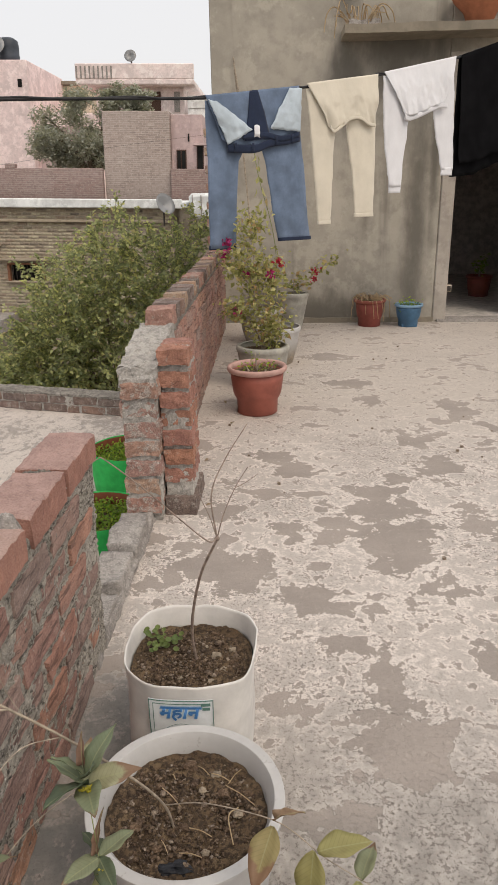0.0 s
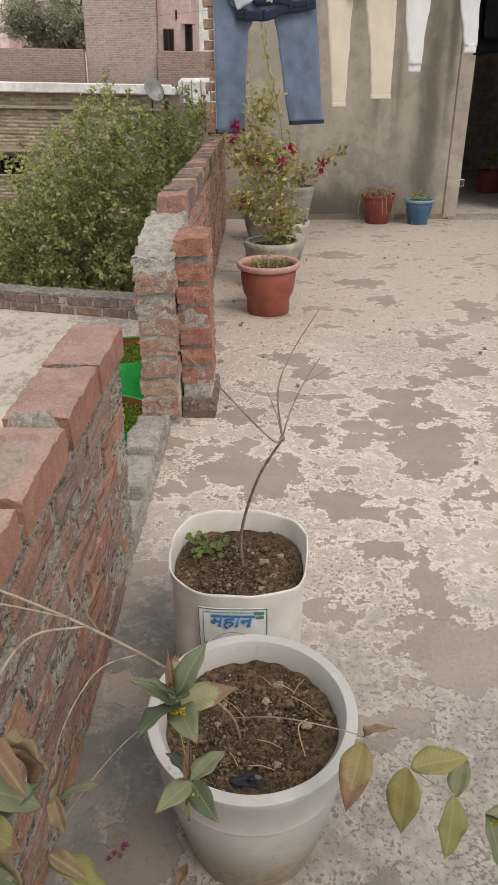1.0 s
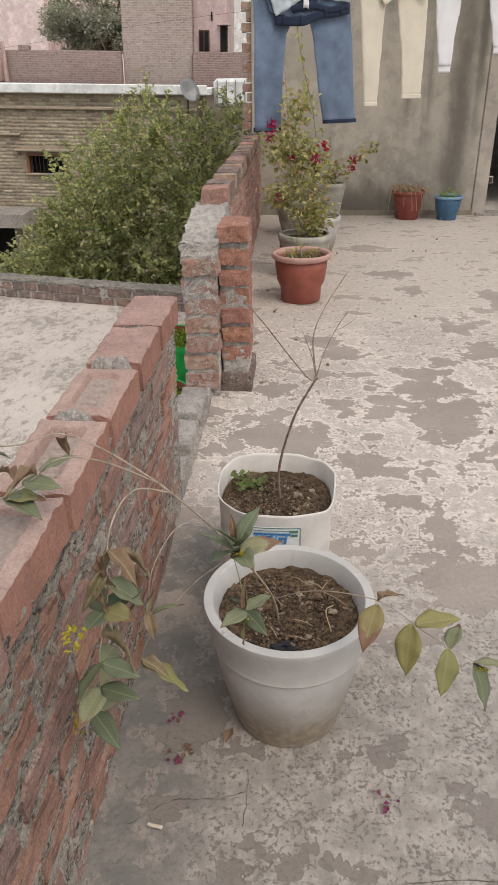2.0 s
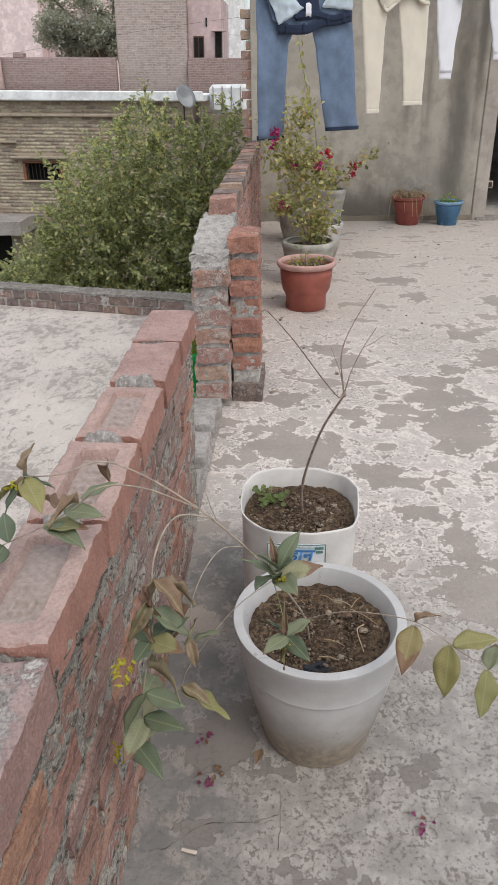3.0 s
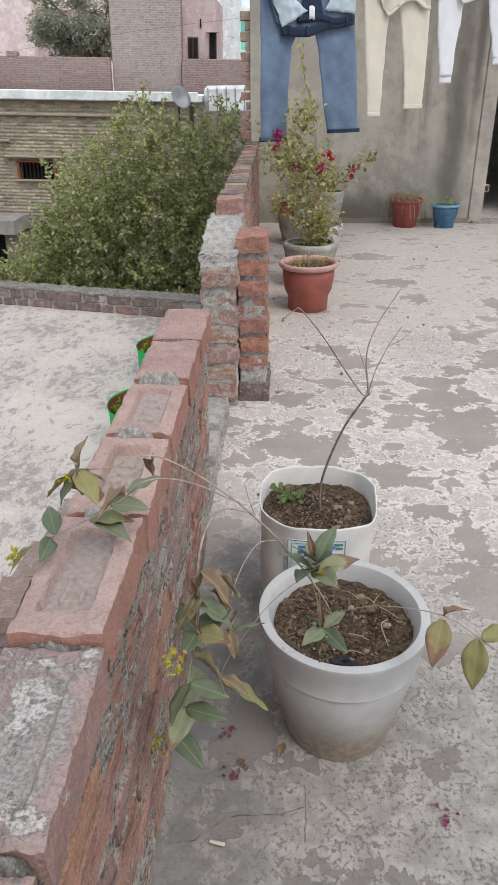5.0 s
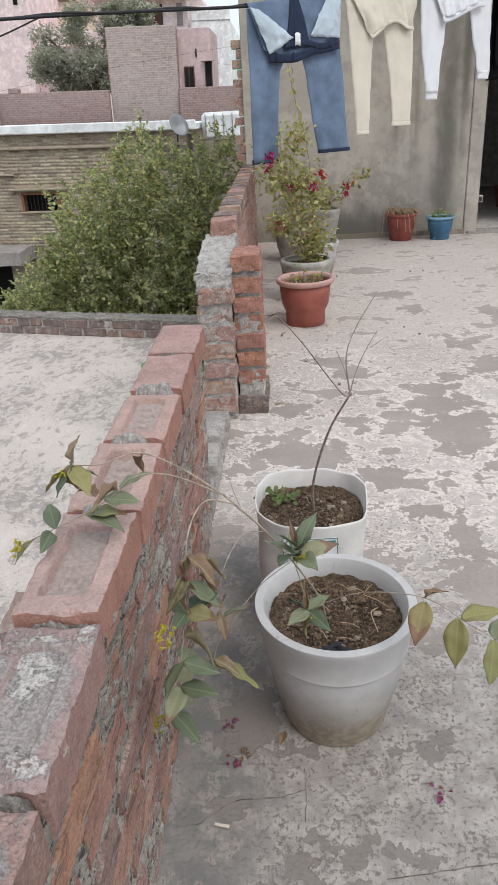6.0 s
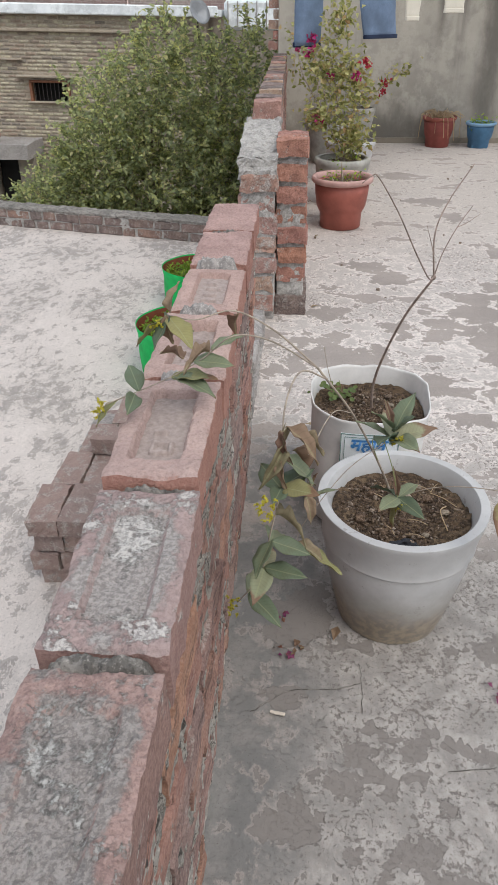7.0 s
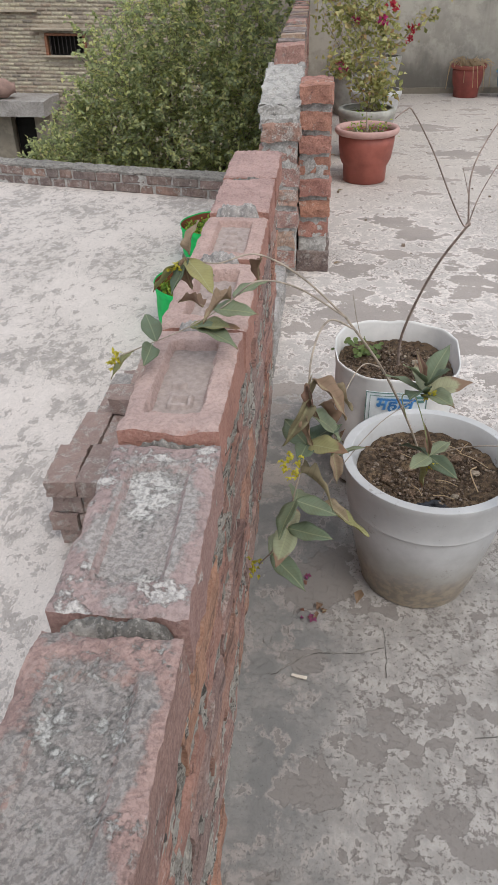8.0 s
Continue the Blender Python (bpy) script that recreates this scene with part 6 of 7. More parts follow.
stick = thing("leaning_stick", -0.42, HY - 0.03, 0.3, "thin pale stick leaning on the house wall", "stick")
part("stick", tube(bmesh.new(), curve([(0.20, -0.05, -0.3), (0.10, -0.03, 0.9), (-0.02, 0.0, 2.22)]), 0.008, 6), STEM, stick)
part("stick", tube(bmesh.new(), curve([(0.12, -0.05, 1.5), (0.03, -0.03, 1.9), (-0.02, 0.0, 2.22)]), 0.006, 6), STEM, stick)


# ---- on the lower roof ----
def grow_bag(x, y, label, seed, r=0.27, h=0.31):
    t = thing("grow_bag", x, y, LEFT_Z, label, "planter", "grow bags on the lower roof")
    out = [(r * 0.93, 0.0), (r * 0.97, 0.01), (r * 1.0, h * 0.4), (r * 1.0, h * 0.8), (r * 1.05, h)]
    part("bag", pot_body(out, 0.003, 40, 0.05, 0.0, 1, 1, h * 0.5), GREEN_BAG, t, smooth=True)
    bm = bmesh.new()
    lathe(bm, [(r * 1.04, h - 0.001), (r * 0.975, h * 0.8), (r * 0.96, h * 0.5)], 40, wobble=0.05)
    part("lining", bm, BAG_INSIDE, t, "brown inner lining", True)
    part("soil", soil_disc(r * 0.95, r * 0.95, h * 0.72, 0.006, seed), SOIL, t, smooth=True)
    s = thing("seedlings", x, y, LEFT_Z + h * 0.72, "dense bright green seedlings in a grow bag", "plant", kind="stuff")
    rng = random.Random(seed)
    bm = bmesh.new()
    for _ in range(1500):
        a, d = rng.uniform(0, 6.283), math.sqrt(rng.random()) * r * 0.92
        small_leaf(bm, Vector((d * math.cos(a), d * math.sin(a), rng.uniform(0.005, 0.06))), rand_dir(rng, 0.6) + Vector((0, 0, 0.4)), Vector((0, 0, 1)), 0.03 * rng.uniform(0.6, 1.2), 0.015)
    part("leaves", bm, LEAF_SEED, s)
    return t


grow_bag(-1.090, 4.22, "bright green fabric grow bag with brown lining", 2)
grow_bag(-1.125, 5.30, "bright green grow bag full of seedlings", 5)

BRICK_STACK = brick_material("cement_greyed_brick", [(0.30, 0.215, 0.185), (0.33, 0.235, 0.20), (0.27, 0.20, 0.175), (0.35, 0.245, 0.205)], 0.62, (0.40, 0.355, 0.315), wear=0.3)
ledge = thing("brick_stack", -1.375, 2.27, LEFT_Z, "low stack of old grey-red bricks bedded in cement", "bricks")
rngk = random.Random(8)
kb = [brick_mesh("brick", 0.232, 0.112, 0.074, s + 120, BRICK_STACK, 0.014, 0.0055) for s in range(4)]
part("mortar", rough_box(0.03, 0.55, 0.03, 0.92, -0.01, 0.250, 0.02, 0.007, 25, 4, 0.005, 80), LUMP, ledge)
STEP = [0.0, 0.03, 0.075, 0.16]
for row in range(4):
    for i in range(4):
        for j in range(4):
            inset = (0.022, 0.0, 0.016, 0.0)[row]
            x = 0.058 + inset + 0.118 * j + (STEP[i] if row == 3 else 0.012 * i) + rngk.uniform(-0.006, 0.006)
            piece("brick", kb[rngk.randrange(4)], pose(x, 0.118 + inset + 0.240 * i + rngk.uniform(-0.006, 0.006), 0.037 + 0.082 * row, rngk.uniform(-1.5, 1.5), rngk.uniform(-1.5, 1.5), rngk.uniform(-2, 2)), ledge)
piece("brick", kb[1], pose(0.26, 0.50, 0.365, 1, -2, 88), ledge)

# ---- washing on the line ----
LINE = [(0.0, 1.863), (0.70, 1.959), (0.768, 1.979), (1.395, 2.077), (1.4525, 2.095), (2.175, 2.253), (2.235, 2.265), (2.976, 2.494)]
LD = Vector((0.8115, 0.5843, 0))
LO = Vector((-0.529, 5.287, 0))
LROT = math.degrees(math.atan2(LD.y, LD.x))


def along(s):
    """Where on the line a garment's own measure falls."""
    return 0.07 + 1.03 * s


def line_z(s):
    for (a, za), (b, zb) in zip(LINE, LINE[1:]):
        if s <= b:
            return za + (zb - za) * (s - a) / (b - a)
    return LINE[-1][1]


line = thing("clothes_line", 0, 0, 0, "black twisted cable strung as a washing line", "cable")
pts = [LO + LD * along(s) + Vector((0, 0, line_z(s))) for s in (0, 0.35, 0.7, 1.1, 1.45, 1.8, 2.2, 2.976)]
pts = [Vector((-7.0, 1.6, 1.50)), Vector((-3.2, 3.55, 1.66)), Vector((-1.55, 4.62, 1.795))] + pts
c = curve(pts, 10)
part("cable", tube(bmesh.new(), c, 0.0095, 7), CABLE, line, smooth=True)
tw = [p + Vector((0, 0.007 * math.cos(i * 1.3), 0.007 * math.sin(i * 1.3) + 0.004)) for i, p in enumerate(c)]
part("cable", tube(bmesh.new(), tw, 0.007, 6), CABLE, line, smooth=True)


def garment(name, label, category="clothes"):
    return thing(name, LO.x, LO.y, 0, label, category, "washing on the line", rz=LROT)


def flat_tube(rows, n=26, nv=26, seed=0.0, fold=0.012):
    """A hanging sleeve of cloth: rows of (left, right, height, thickness, towards the viewer)."""
    bm = bmesh.new()
    rings = []
    for k in range(nv + 1):
        t = k / nv * (len(rows) - 1)
        i = min(int(t), len(rows) - 2)
        f = t - i
        l, r, z, th, yo = (a + (b - a) * f for a, b in zip(rows[i], rows[i + 1]))
        ring = []
        for j in range(n):
            a = 2 * math.pi * j / n
            ca, sa = math.cos(a), math.sin(a)
            s = (l + r) / 2 + (r - l) / 2 * math.copysign(abs(ca) ** 0.6, ca)
            y = th * math.copysign(abs(sa) ** 0.8, sa)
            y += fold * noise.noise(Vector((s * 13 + seed, z * 2.6, seed))) + 0.6 * fold * noise.noise(Vector((s * 34, z * 11, seed))) + 0.3 * fold * noise.noise(Vector((s * 22, z * 34, seed)))
            s += 0.004 * noise.noise(Vector((seed, z * 14, a)))
            ring.append(bm.verts.new((along(s), -yo + y, z)))
        rings.append(ring)
    for a, b in zip(rings, rings[1:]):
        for j in range(n):
            bm.faces.new((a[j], a[(j + 1) % n], b[(j + 1) % n], b[j]))
    bm.faces.new(rings[0])
    bm.faces.new(rings[-1])
    return bm


def flap(top_l, top_r, low, y0, y1, seed=0.0, fold=0.014, nu=40, nv=22, over=True, gather=0.0):
    """A double-turned flap over the line; low(u) gives the (s, z) of its lower edge."""
    bm = bmesh.new()

    def f(u, v):
        s0 = top_l + (top_r - top_l) * u
        z0 = line_z(s0) + 0.014
        s1, z1 = low(u)
        s, z = s0 + (s1 - s0) * v, z0 + (z1 - z0) * v
        y = -(y0 + (y1 - y0) * min(1.0, v * 2.2)) + fold * (0.12 + v) * noise.noise(Vector((s * 9 + seed, z * 3, seed))) - gather * v * math.sin(u * 44) + v * (0.6 * fold * noise.noise(Vector((s * 20 + z * 9, z * 8 - s * 5, seed))) + 0.25 * fold * noise.noise(Vector((s * 50, z * 30, seed))))
        z += 0.010 * v * noise.noise(Vector((s * 7, seed, 2.0)))
        return (along(s), y, z)

    grid_sheet(bm, nu, nv, f)
    thicken(bm, 0.004)
    return bm


def poly_edge(points):
    def low(u):
        t = u * (len(points) - 1)
        i = min(int(t), len(points) - 2)
        f = t - i
        return tuple(a + (b - a) * f for a, b in zip(points[i], points[i + 1]))
    return low


jeans = garment("jeans", "faded blue denim jeans folded over the line, pockets turned out")
part("leg", flat_tube([(0.0, 0.36, 1.850, 0.010, 0.0), (0.005, 0.30, 1.62, 0.016, 0), (0.01, 0.235, 1.50, 0.018, 0), (0.005, 0.215, 1.20, 0.018, 0), (0.0, 0.20, 0.955, 0.016, 0)], seed=1), DENIM, jeans, smooth=True)
part("leg", flat_tube([(0.34, 0.705, 1.895, 0.010, 0.0), (0.40, 0.73, 1.66, 0.016, 0), (0.445, 0.755, 1.50, 0.018, 0), (0.495, 0.79, 1.22, 0.018, 0), (0.545, 0.828, 0.985, 0.016, 0)], seed=3), DENIM, jeans, smooth=True)
part("hem", flat_tube([(-0.004, 0.204, 0.975, 0.019, 0), (-0.004, 0.204, 0.948, 0.019, 0)], nv=4, seed=1, fold=0.004), DENIM_DARK, jeans, smooth=True)
part("hem", flat_tube([(0.542, 0.832, 1.004, 0.019, 0), (0.546, 0.834, 0.980, 0.019, 0)], nv=4, seed=3, fold=0.004), DENIM_DARK, jeans, smooth=True)
part("seat", flap(0.0, 0.705, poly_edge([(0.10, 1.62), (0.22, 1.59), (0.35, 1.60), (0.50, 1.65), (0.69, 1.68)]), 0.014, 0.030, 2), DENIM, jeans, smooth=True)
part("fly", flap(0.315, 0.375, poly_edge([(0.26, 1.62), (0.36, 1.63), (0.46, 1.64)]), 0.022, 0.040, 4, 0.006, 12), DENIM_DARK, jeans, smooth=True)


def band(name, pts, w, y, mat, parent, r=0.006):
    """A strip of cloth along (s, z) points."""
    bm = bmesh.new()
    c = curve([(along(s), -y, z) for s, z in pts], 6)
    grid_sheet(bm, len(c) - 1, 3, lambda u, v: c[min(len(c) - 1, round(u * (len(c) - 1)))] + Vector((0, 0.004 * math.sin(v * 9), -w * v)))
    thicken(bm, r)
    return part(name, bm, mat, parent, smooth=True)


band("waistband", [(0.13, 1.600), (0.22, 1.598), (0.34, 1.602), (0.46, 1.640), (0.58, 1.655), (0.695, 1.678)], 0.05, 0.043, DENIM_DARK, jeans)
band("waistband", [(0.245, 1.665), (0.33, 1.675), (0.42, 1.68), (0.55, 1.66), (0.69, 1.695)], 0.035, 0.046, DENIM_DARK, jeans)


def pocket(pts, seed):
    """A turned-out pocket bag: a soft quadrilateral pouch."""
    bm = bmesh.new()
    (ax, az), (bx, bz), (cx, cz), (dx, dz) = pts

    def f(u, v):
        s = (ax * (1 - u) + bx * u) * (1 - v) + (dx * (1 - u) + cx * u) * v
        z = (az * (1 - u) + bz * u) * (1 - v) + (dz * (1 - u) + cz * u) * v
        puff = 0.016 * math.sin(math.pi * u) * math.sin(math.pi * v)
        return (along(s), -0.050 - puff + 0.012 * noise.noise(Vector((s * 26, z * 26, seed))), z + 0.006 * noise.noise(Vector((s * 30, seed, z * 30))))

    grid_sheet(bm, 16, 16, f)
    thicken(bm, 0.006)
    return part("pocket", bm, POCKET, jeans, "light blue turned-out pocket bag", True)


for s0, z0 in ((0.185, 1.607), (0.315, 1.61), (0.50, 1.655), (0.625, 1.67)):
    band("belt_loop", [(s0 - 0.008, z0), (s0, z0 + 0.001), (s0 + 0.008, z0)], 0.058, 0.052, DENIM_DARK, jeans, 0.005)
pocket([(0.0, 1.850), (0.06, 1.84), (0.315, 1.690), (0.13, 1.595)], 1)
pocket([(0.60, 1.945), (0.70, 1.955), (0.690, 1.690), (0.45, 1.700)], 4)
band("care_label", [(0.325, 1.715), (0.345, 1.72), (0.365, 1.712)], 0.07, 0.056, WHITE_KNIT, jeans, 0.004)

cream = garment("leggings", "cream cotton leggings folded over the washing line")
part("leg", flat_tube([(0.772, 1.08, 1.962, 0.010, 0), (0.80, 1.04, 1.80, 0.014, 0), (0.825, 1.02, 1.60, 0.015, 0), (0.86, 1.015, 1.35, 0.014, 0), (0.893, 1.003, 1.083, 0.013, 0)], seed=7), CREAM, cream, smooth=True)
part("leg", flat_tube([(1.07, 1.395, 2.015, 0.010, 0), (1.12, 1.40, 1.85, 0.014, 0), (1.15, 1.405, 1.65, 0.015, 0), (1.20, 1.41, 1.38, 0.014, 0), (1.233, 1.412, 1.126, 0.013, 0)], seed=9), CREAM, cream, smooth=True)
part("waist", flap(0.768, 1.395, poly_edge([(0.955, 1.735), (0.985, 1.70), (1.06, 1.745), (1.13, 1.79), (1.22, 1.80), (1.30, 1.765), (1.365, 1.757)]), 0.014, 0.034, 5, 0.034), CREAM, cream, smooth=True)
band("waistband", [(0.955, 1.742), (0.99, 1.712), (1.06, 1.752), (1.13, 1.797), (1.22, 1.807), (1.30, 1.772), (1.367, 1.762)], 0.022, 0.040, CREAM, cream)
part("hem", flat_tube([(0.889, 1.006, 1.105, 0.016, 0), (0.89, 1.006, 1.078, 0.016, 0)], nv=4, seed=7, fold=0.004), CREAM, cream, smooth=True)
part("hem", flat_tube([(1.228, 1.415, 1.148, 0.016, 0), (1.23, 1.416, 1.120, 0.016, 0)], nv=4, seed=9, fold=0.004), CREAM, cream, smooth=True)

knit = garment("thermal_trousers", "white knitted thermal trousers folded over the line")
part("leg", flat_tube([(1.455, 1.80, 2.085, 0.010, 0), (1.47, 1.74, 1.90, 0.015, 0), (1.49, 1.72, 1.70, 0.016, 0), (1.53, 1.69, 1.48, 0.014, 0), (1.556, 1.684, 1.33, 0.013, 0)], seed=11), WHITE_KNIT, knit, smooth=True)
part("leg", flat_tube([(1.84, 2.175, 2.165, 0.010, 0), (1.95, 2.20, 2.0, 0.015, 0), (2.0, 2.22, 1.80, 0.016, 0), (2.07, 2.235, 1.58, 0.014, 0), (2.108, 2.237, 1.455, 0.013, 0)], seed=13), WHITE_KNIT, knit, smooth=True)
part("cuff", flat_tube([(1.560, 1.682, 1.345, 0.014, 0), (1.562, 1.680, 1.285, 0.012, 0)], nv=4, seed=11, fold=0.003), WHITE_KNIT, knit, smooth=True)
part("cuff", flat_tube([(2.110, 2.236, 1.475, 0.014, 0), (2.112, 2.234, 1.412, 0.012, 0)], nv=4, seed=13, fold=0.003), WHITE_KNIT, knit, smooth=True)
part("waist", flap(1.4525, 2.175, poly_edge([(1.655, 1.835), (1.69, 1.825), (1.80, 1.855), (1.92, 1.90), (2.02, 1.93), (2.078, 1.93)]), 0.014, 0.036, 6, 0.030, 90, 24, True, 0.0035), WHITE_KNIT, knit, smooth=True)
band("waistband", [(1.650, 1.84), (1.69, 1.828), (1.80, 1.858), (1.92, 1.902), (2.02, 1.932), (2.082, 1.932)], 0.034, 0.042, WHITE_KNIT, knit)

black = garment("black_sheet", "black cloth hung over the washing line before the doorway", "cloth")
part("sheet", flap(2.235, 2.95, poly_edge([(2.26, 1.50), (2.5, 1.52), (2.75, 1.60), (2.93, 1.66)]), 0.012, 0.024, 9, 0.025, 50, 30), BLACK_CLOTH, black, smooth=True)
part("sheet", flap(2.235, 2.95, poly_edge([(2.25, 1.40), (2.5, 1.42), (2.75, 1.5), (2.93, 1.56)]), -0.012, -0.024, 12, 0.025, 50, 30), BLACK_CLOTH, black, smooth=True)


# ---- the bush behind the lower roof ----
bush = thing("bushy_tree", -2.35, 9.7, STREET_Z, "dense bushy tree with small yellow-green leaves", "tree")
rngt = random.Random(33)
c = curve([(0, 0, 0), (0.05, 0.02, 0.9), (-0.03, 0, 1.7), (0.02, 0, 2.3)], 6)
part("trunk", tube(bmesh.new(), c, taper(c, 0.13, 0.07), 10), BARK, bush, smooth=True)


def crown_top(x):
    """Height of the crown's outline above the ground, along its breadth."""
    return 4.60 + 0.12 * math.sin(x * 2.6 + 0.6) + 0.16 * math.sin(x * 6.3) + 0.08 * math.sin(x * 15 + 1) - 0.98 * max(0.0, -x - 0.1) ** 1.4 + 0.15 * max(0.0, x - 0.9)


for i in range(14):
    x = -1.5 + 3.0 * (i + rngt.random()) / 14
    end = Vector((x, rngt.uniform(-0.1, 0.6), rngt.uniform(2.9, crown_top(x) - 0.25)))
    st0 = Vector((0, 0, rngt.uniform(1.3, 2.2)))
    c = curve([st0, st0.lerp(end, 0.55) + Vector((0, 0, 0.2)), end], 5)
    part("limb", tube(bmesh.new(), c, taper(c, 0.035, 0.007), 6), BARK, bush, smooth=True)
bm = bmesh.new()
shoots = []
while len(shoots) < 3700:
    x, y = rngt.uniform(-1.75, 1.7), rngt.uniform(-0.75, 0.7)
    top = crown_top(x)
    z = rngt.uniform(1.9, top)
    if rngt.random() > 0.10 + (top - z) / 0.75 or noise.noise(Vector((x * 2.6, y * 2.6, z * 2.6))) < -0.10 - 0.12 * (top - z) or (abs(x) / 1.9) ** 4 + (abs(y) / 0.8) ** 3 > 1 + rngt.uniform(-0.25, 0.1):
        continue
    p0 = Vector((x, y, z))
    d = (Vector((x * 0.35, y * 0.8 - 0.25, 0.55)) + rand_dir(rngt) * 0.95).normalized()
    shoots.append((p0, p0 + d * rngt.uniform(0.12, 0.32)))
for i in range(120):
    x = rngt.uniform(-1.7, 1.65)
    p0 = Vector((x, rngt.uniform(-0.5, 0.4), crown_top(x) - rngt.uniform(0.05, 0.5)))
    shoots.append((p0, p0 + Vector((rngt.uniform(-0.22, 0.15), 0, rngt.uniform(0.12, 0.36)))))
twigs = bmesh.new()
for p0, p1 in shoots:
    tube(twigs, [p0, p0.lerp(p1, 0.6) + Vector((0, 0, 0.01)), p1], [0.0036, 0.0024, 0.0012], 3)
tagged(part("twig_mass", twigs, BARK, bush), kind="stuff")
g = np.random.default_rng(12)
count = np.array([int(6 + 42 * (b - a).length) for a, b in shoots])
A, B = (np.repeat(np.array([s[k] for s in shoots]), count, 0) for k in (0, 1))
n = len(A)
at = A + (B - A) * g.random((n, 1)) ** 0.8 * 1.04 + unit(g.normal(size=(n, 3))) * g.uniform(0, 0.05, (n, 1))
way = unit(g.normal(size=(n, 3)) * (1, 1, 0.6)) + unit(B - A) * 0.7
up = unit(g.normal(size=(n, 3))) * 0.6 + (0, -0.3, 1)
v, f = leaf_cloud(at, way, up, 0.062 * g.uniform(0.55, 1.3, n), 0.039 * g.uniform(0.8, 1.25, n))
fast_mesh("crown", v, f, LEAF_TREE, bush, "thick crown of small leaves")

# ---- the old brick house behind the bush ----
TILT_FAR = 1.4
old = thing("old_brick_house", -7.4, 18.0, 1.25, "old yellow-brick house with whitewashed roof edge and barred window", "house", ry=TILT_FAR)
bottom = STREET_Z - 1.25
part("wall", boxed(-6.0, 0.63, 0.06, 0.3, bottom, -0.1), FAR_BRICK_DARK, old)
part("wall", boxed(1.53, 4.75, 0.06, 0.3, bottom, -0.1), FAR_BRICK_DARK, old)
part("wall", boxed(0.63, 1.53, 0.06, 0.3, -1.45, -0.1), FAR_BRICK_DARK, old)
part("wall", boxed(0.63, 1.53, 0.06, 0.3, bottom, -1.88), FAR_BRICK_DARK, old)
part("side_wall", boxed(4.5, 4.75, 0.3, 7.0, bottom, -0.1), FAR_BRICK_DARK, old)
part("roof_edge", boxed(-6.2, 5.05, -0.14, 0.02, -0.105, 0.105, bevel=0.02), ROOF_WHITE, old, "whitewashed concrete roof edge")
part("roof", boxed(-6.2, 5.05, 0.02, 7.0, -0.10, 0.03), ROOF_WHITE, old)
part("cornice", boxed(-6.05, 4.8, -0.05, 0.07, -0.44, -0.38, bevel=0.01), FAR_BRICK_DARK, old)
part("cornice", boxed(-6.05, 0.5, -0.04, 0.07, -1.02, -0.97, bevel=0.01), FAR_BRICK_DARK, old)
# each brick of the old face has its own edges
rngo = random.Random(14)
V, F = [], []
row = 0
z = -0.125
while z > -3.1:
    z -= 0.079
    x = -6.0 + (0.12 if row % 2 else 0)
    while x < 4.6:
        if not (0.50 < x + 0.11 < 1.62 and -1.93 < z < -1.30):
            x0, x1, y0, z0, z1 = x + rngo.uniform(0, 0.022), x + 0.225, 0.048 + rngo.uniform(-0.006, 0.006), z + rngo.uniform(0, 0.014), z + 0.066
            k0 = len(V)
            e = 0.008
            V += [(x0, 0.064, z0), (x1, 0.064, z0), (x1, 0.064, z1), (x0, 0.064, z1), (x0 + e, y0, z0 + e), (x1 - e, y0, z0 + e), (x1 - e, y0, z1 - e), (x0 + e, y0, z1 - e)]
            F += [tuple(k0 + q for q in f) for f in ((4, 5, 6, 7), (0, 1, 5, 4), (1, 2, 6, 5), (2, 3, 7, 6), (3, 0, 4, 7))]
        x += 0.24
    row += 1
tagged(fast_mesh("face_bricks", V, F, BRICK_YELLOW, old, "worn yellow and brown bricks"), kind="stuff")
win = part("window", boxed(0.60, 1.56, -0.01, 0.1, -1.47, -1.42, bevel=0.01), FRAME_WOOD, old, "red-brown framed window with iron bars")
part("sill", boxed(0.55, 1.6, -0.06, 0.1, -1.90, -1.86, bevel=0.01), FAR_BRICK_DARK, win)
part("frame", boxed(0.60, 0.66, -0.01, 0.1, -1.88, -1.45), FRAME_WOOD, win)
part("frame", boxed(1.50, 1.56, -0.01, 0.1, -1.88, -1.45), FRAME_WOOD, win)
part("lintel", boxed(0.35, 1.8, -0.12, 0.06, -1.36, -1.31, bevel=0.01), FAR_BRICK_DARK, win)
part("hollow", boxed(0.63, 1.53, 0.32, 0.36, -1.9, -1.44), HOLLOW, win)
for i in range(9):
    part("bar", boxed(0.70 + 0.095 * i, 0.715 + 0.095 * i, 0.05, 0.065, -1.88, -1.45), IRON, win)
part("lean_to_roof", rough_box(-4.0, 0.75, -1.1, 0.03, -2.98, -2.66, 0.2, 0.03, 3, 3), LUMP, old, "grey cement lean-to roof")
part("lean_to_wall", boxed(-4.0, -0.22, -0.75, -0.55, bottom, -2.98), PLASTER_DARK, old)
part("lean_to_wall", boxed(0.35, 0.75, -0.75, -0.55, bottom, -2.98), PLASTER_DARK, old)
part("hollow", boxed(-0.2, 0.4, -0.5, -0.45, bottom, -2.98), HOLLOW, old)
jar = thing("clay_jar", -7.75, 17.2, -1.39, "round dusty clay jar lying on the lean-to roof", "jar", rz=20)
bm = bmesh.new()
rings = lathe(bm, [(0.05, -0.30), (0.17, -0.26), (0.21, -0.1), (0.20, 0.1), (0.12, 0.22), (0.10, 0.28), (0.13, 0.31)], 20)
close_ring(bm, rings[0])
bmesh.ops.rotate(bm, verts=bm.verts, matrix=Matrix.Rotation(radians(90), 3, "Y"))
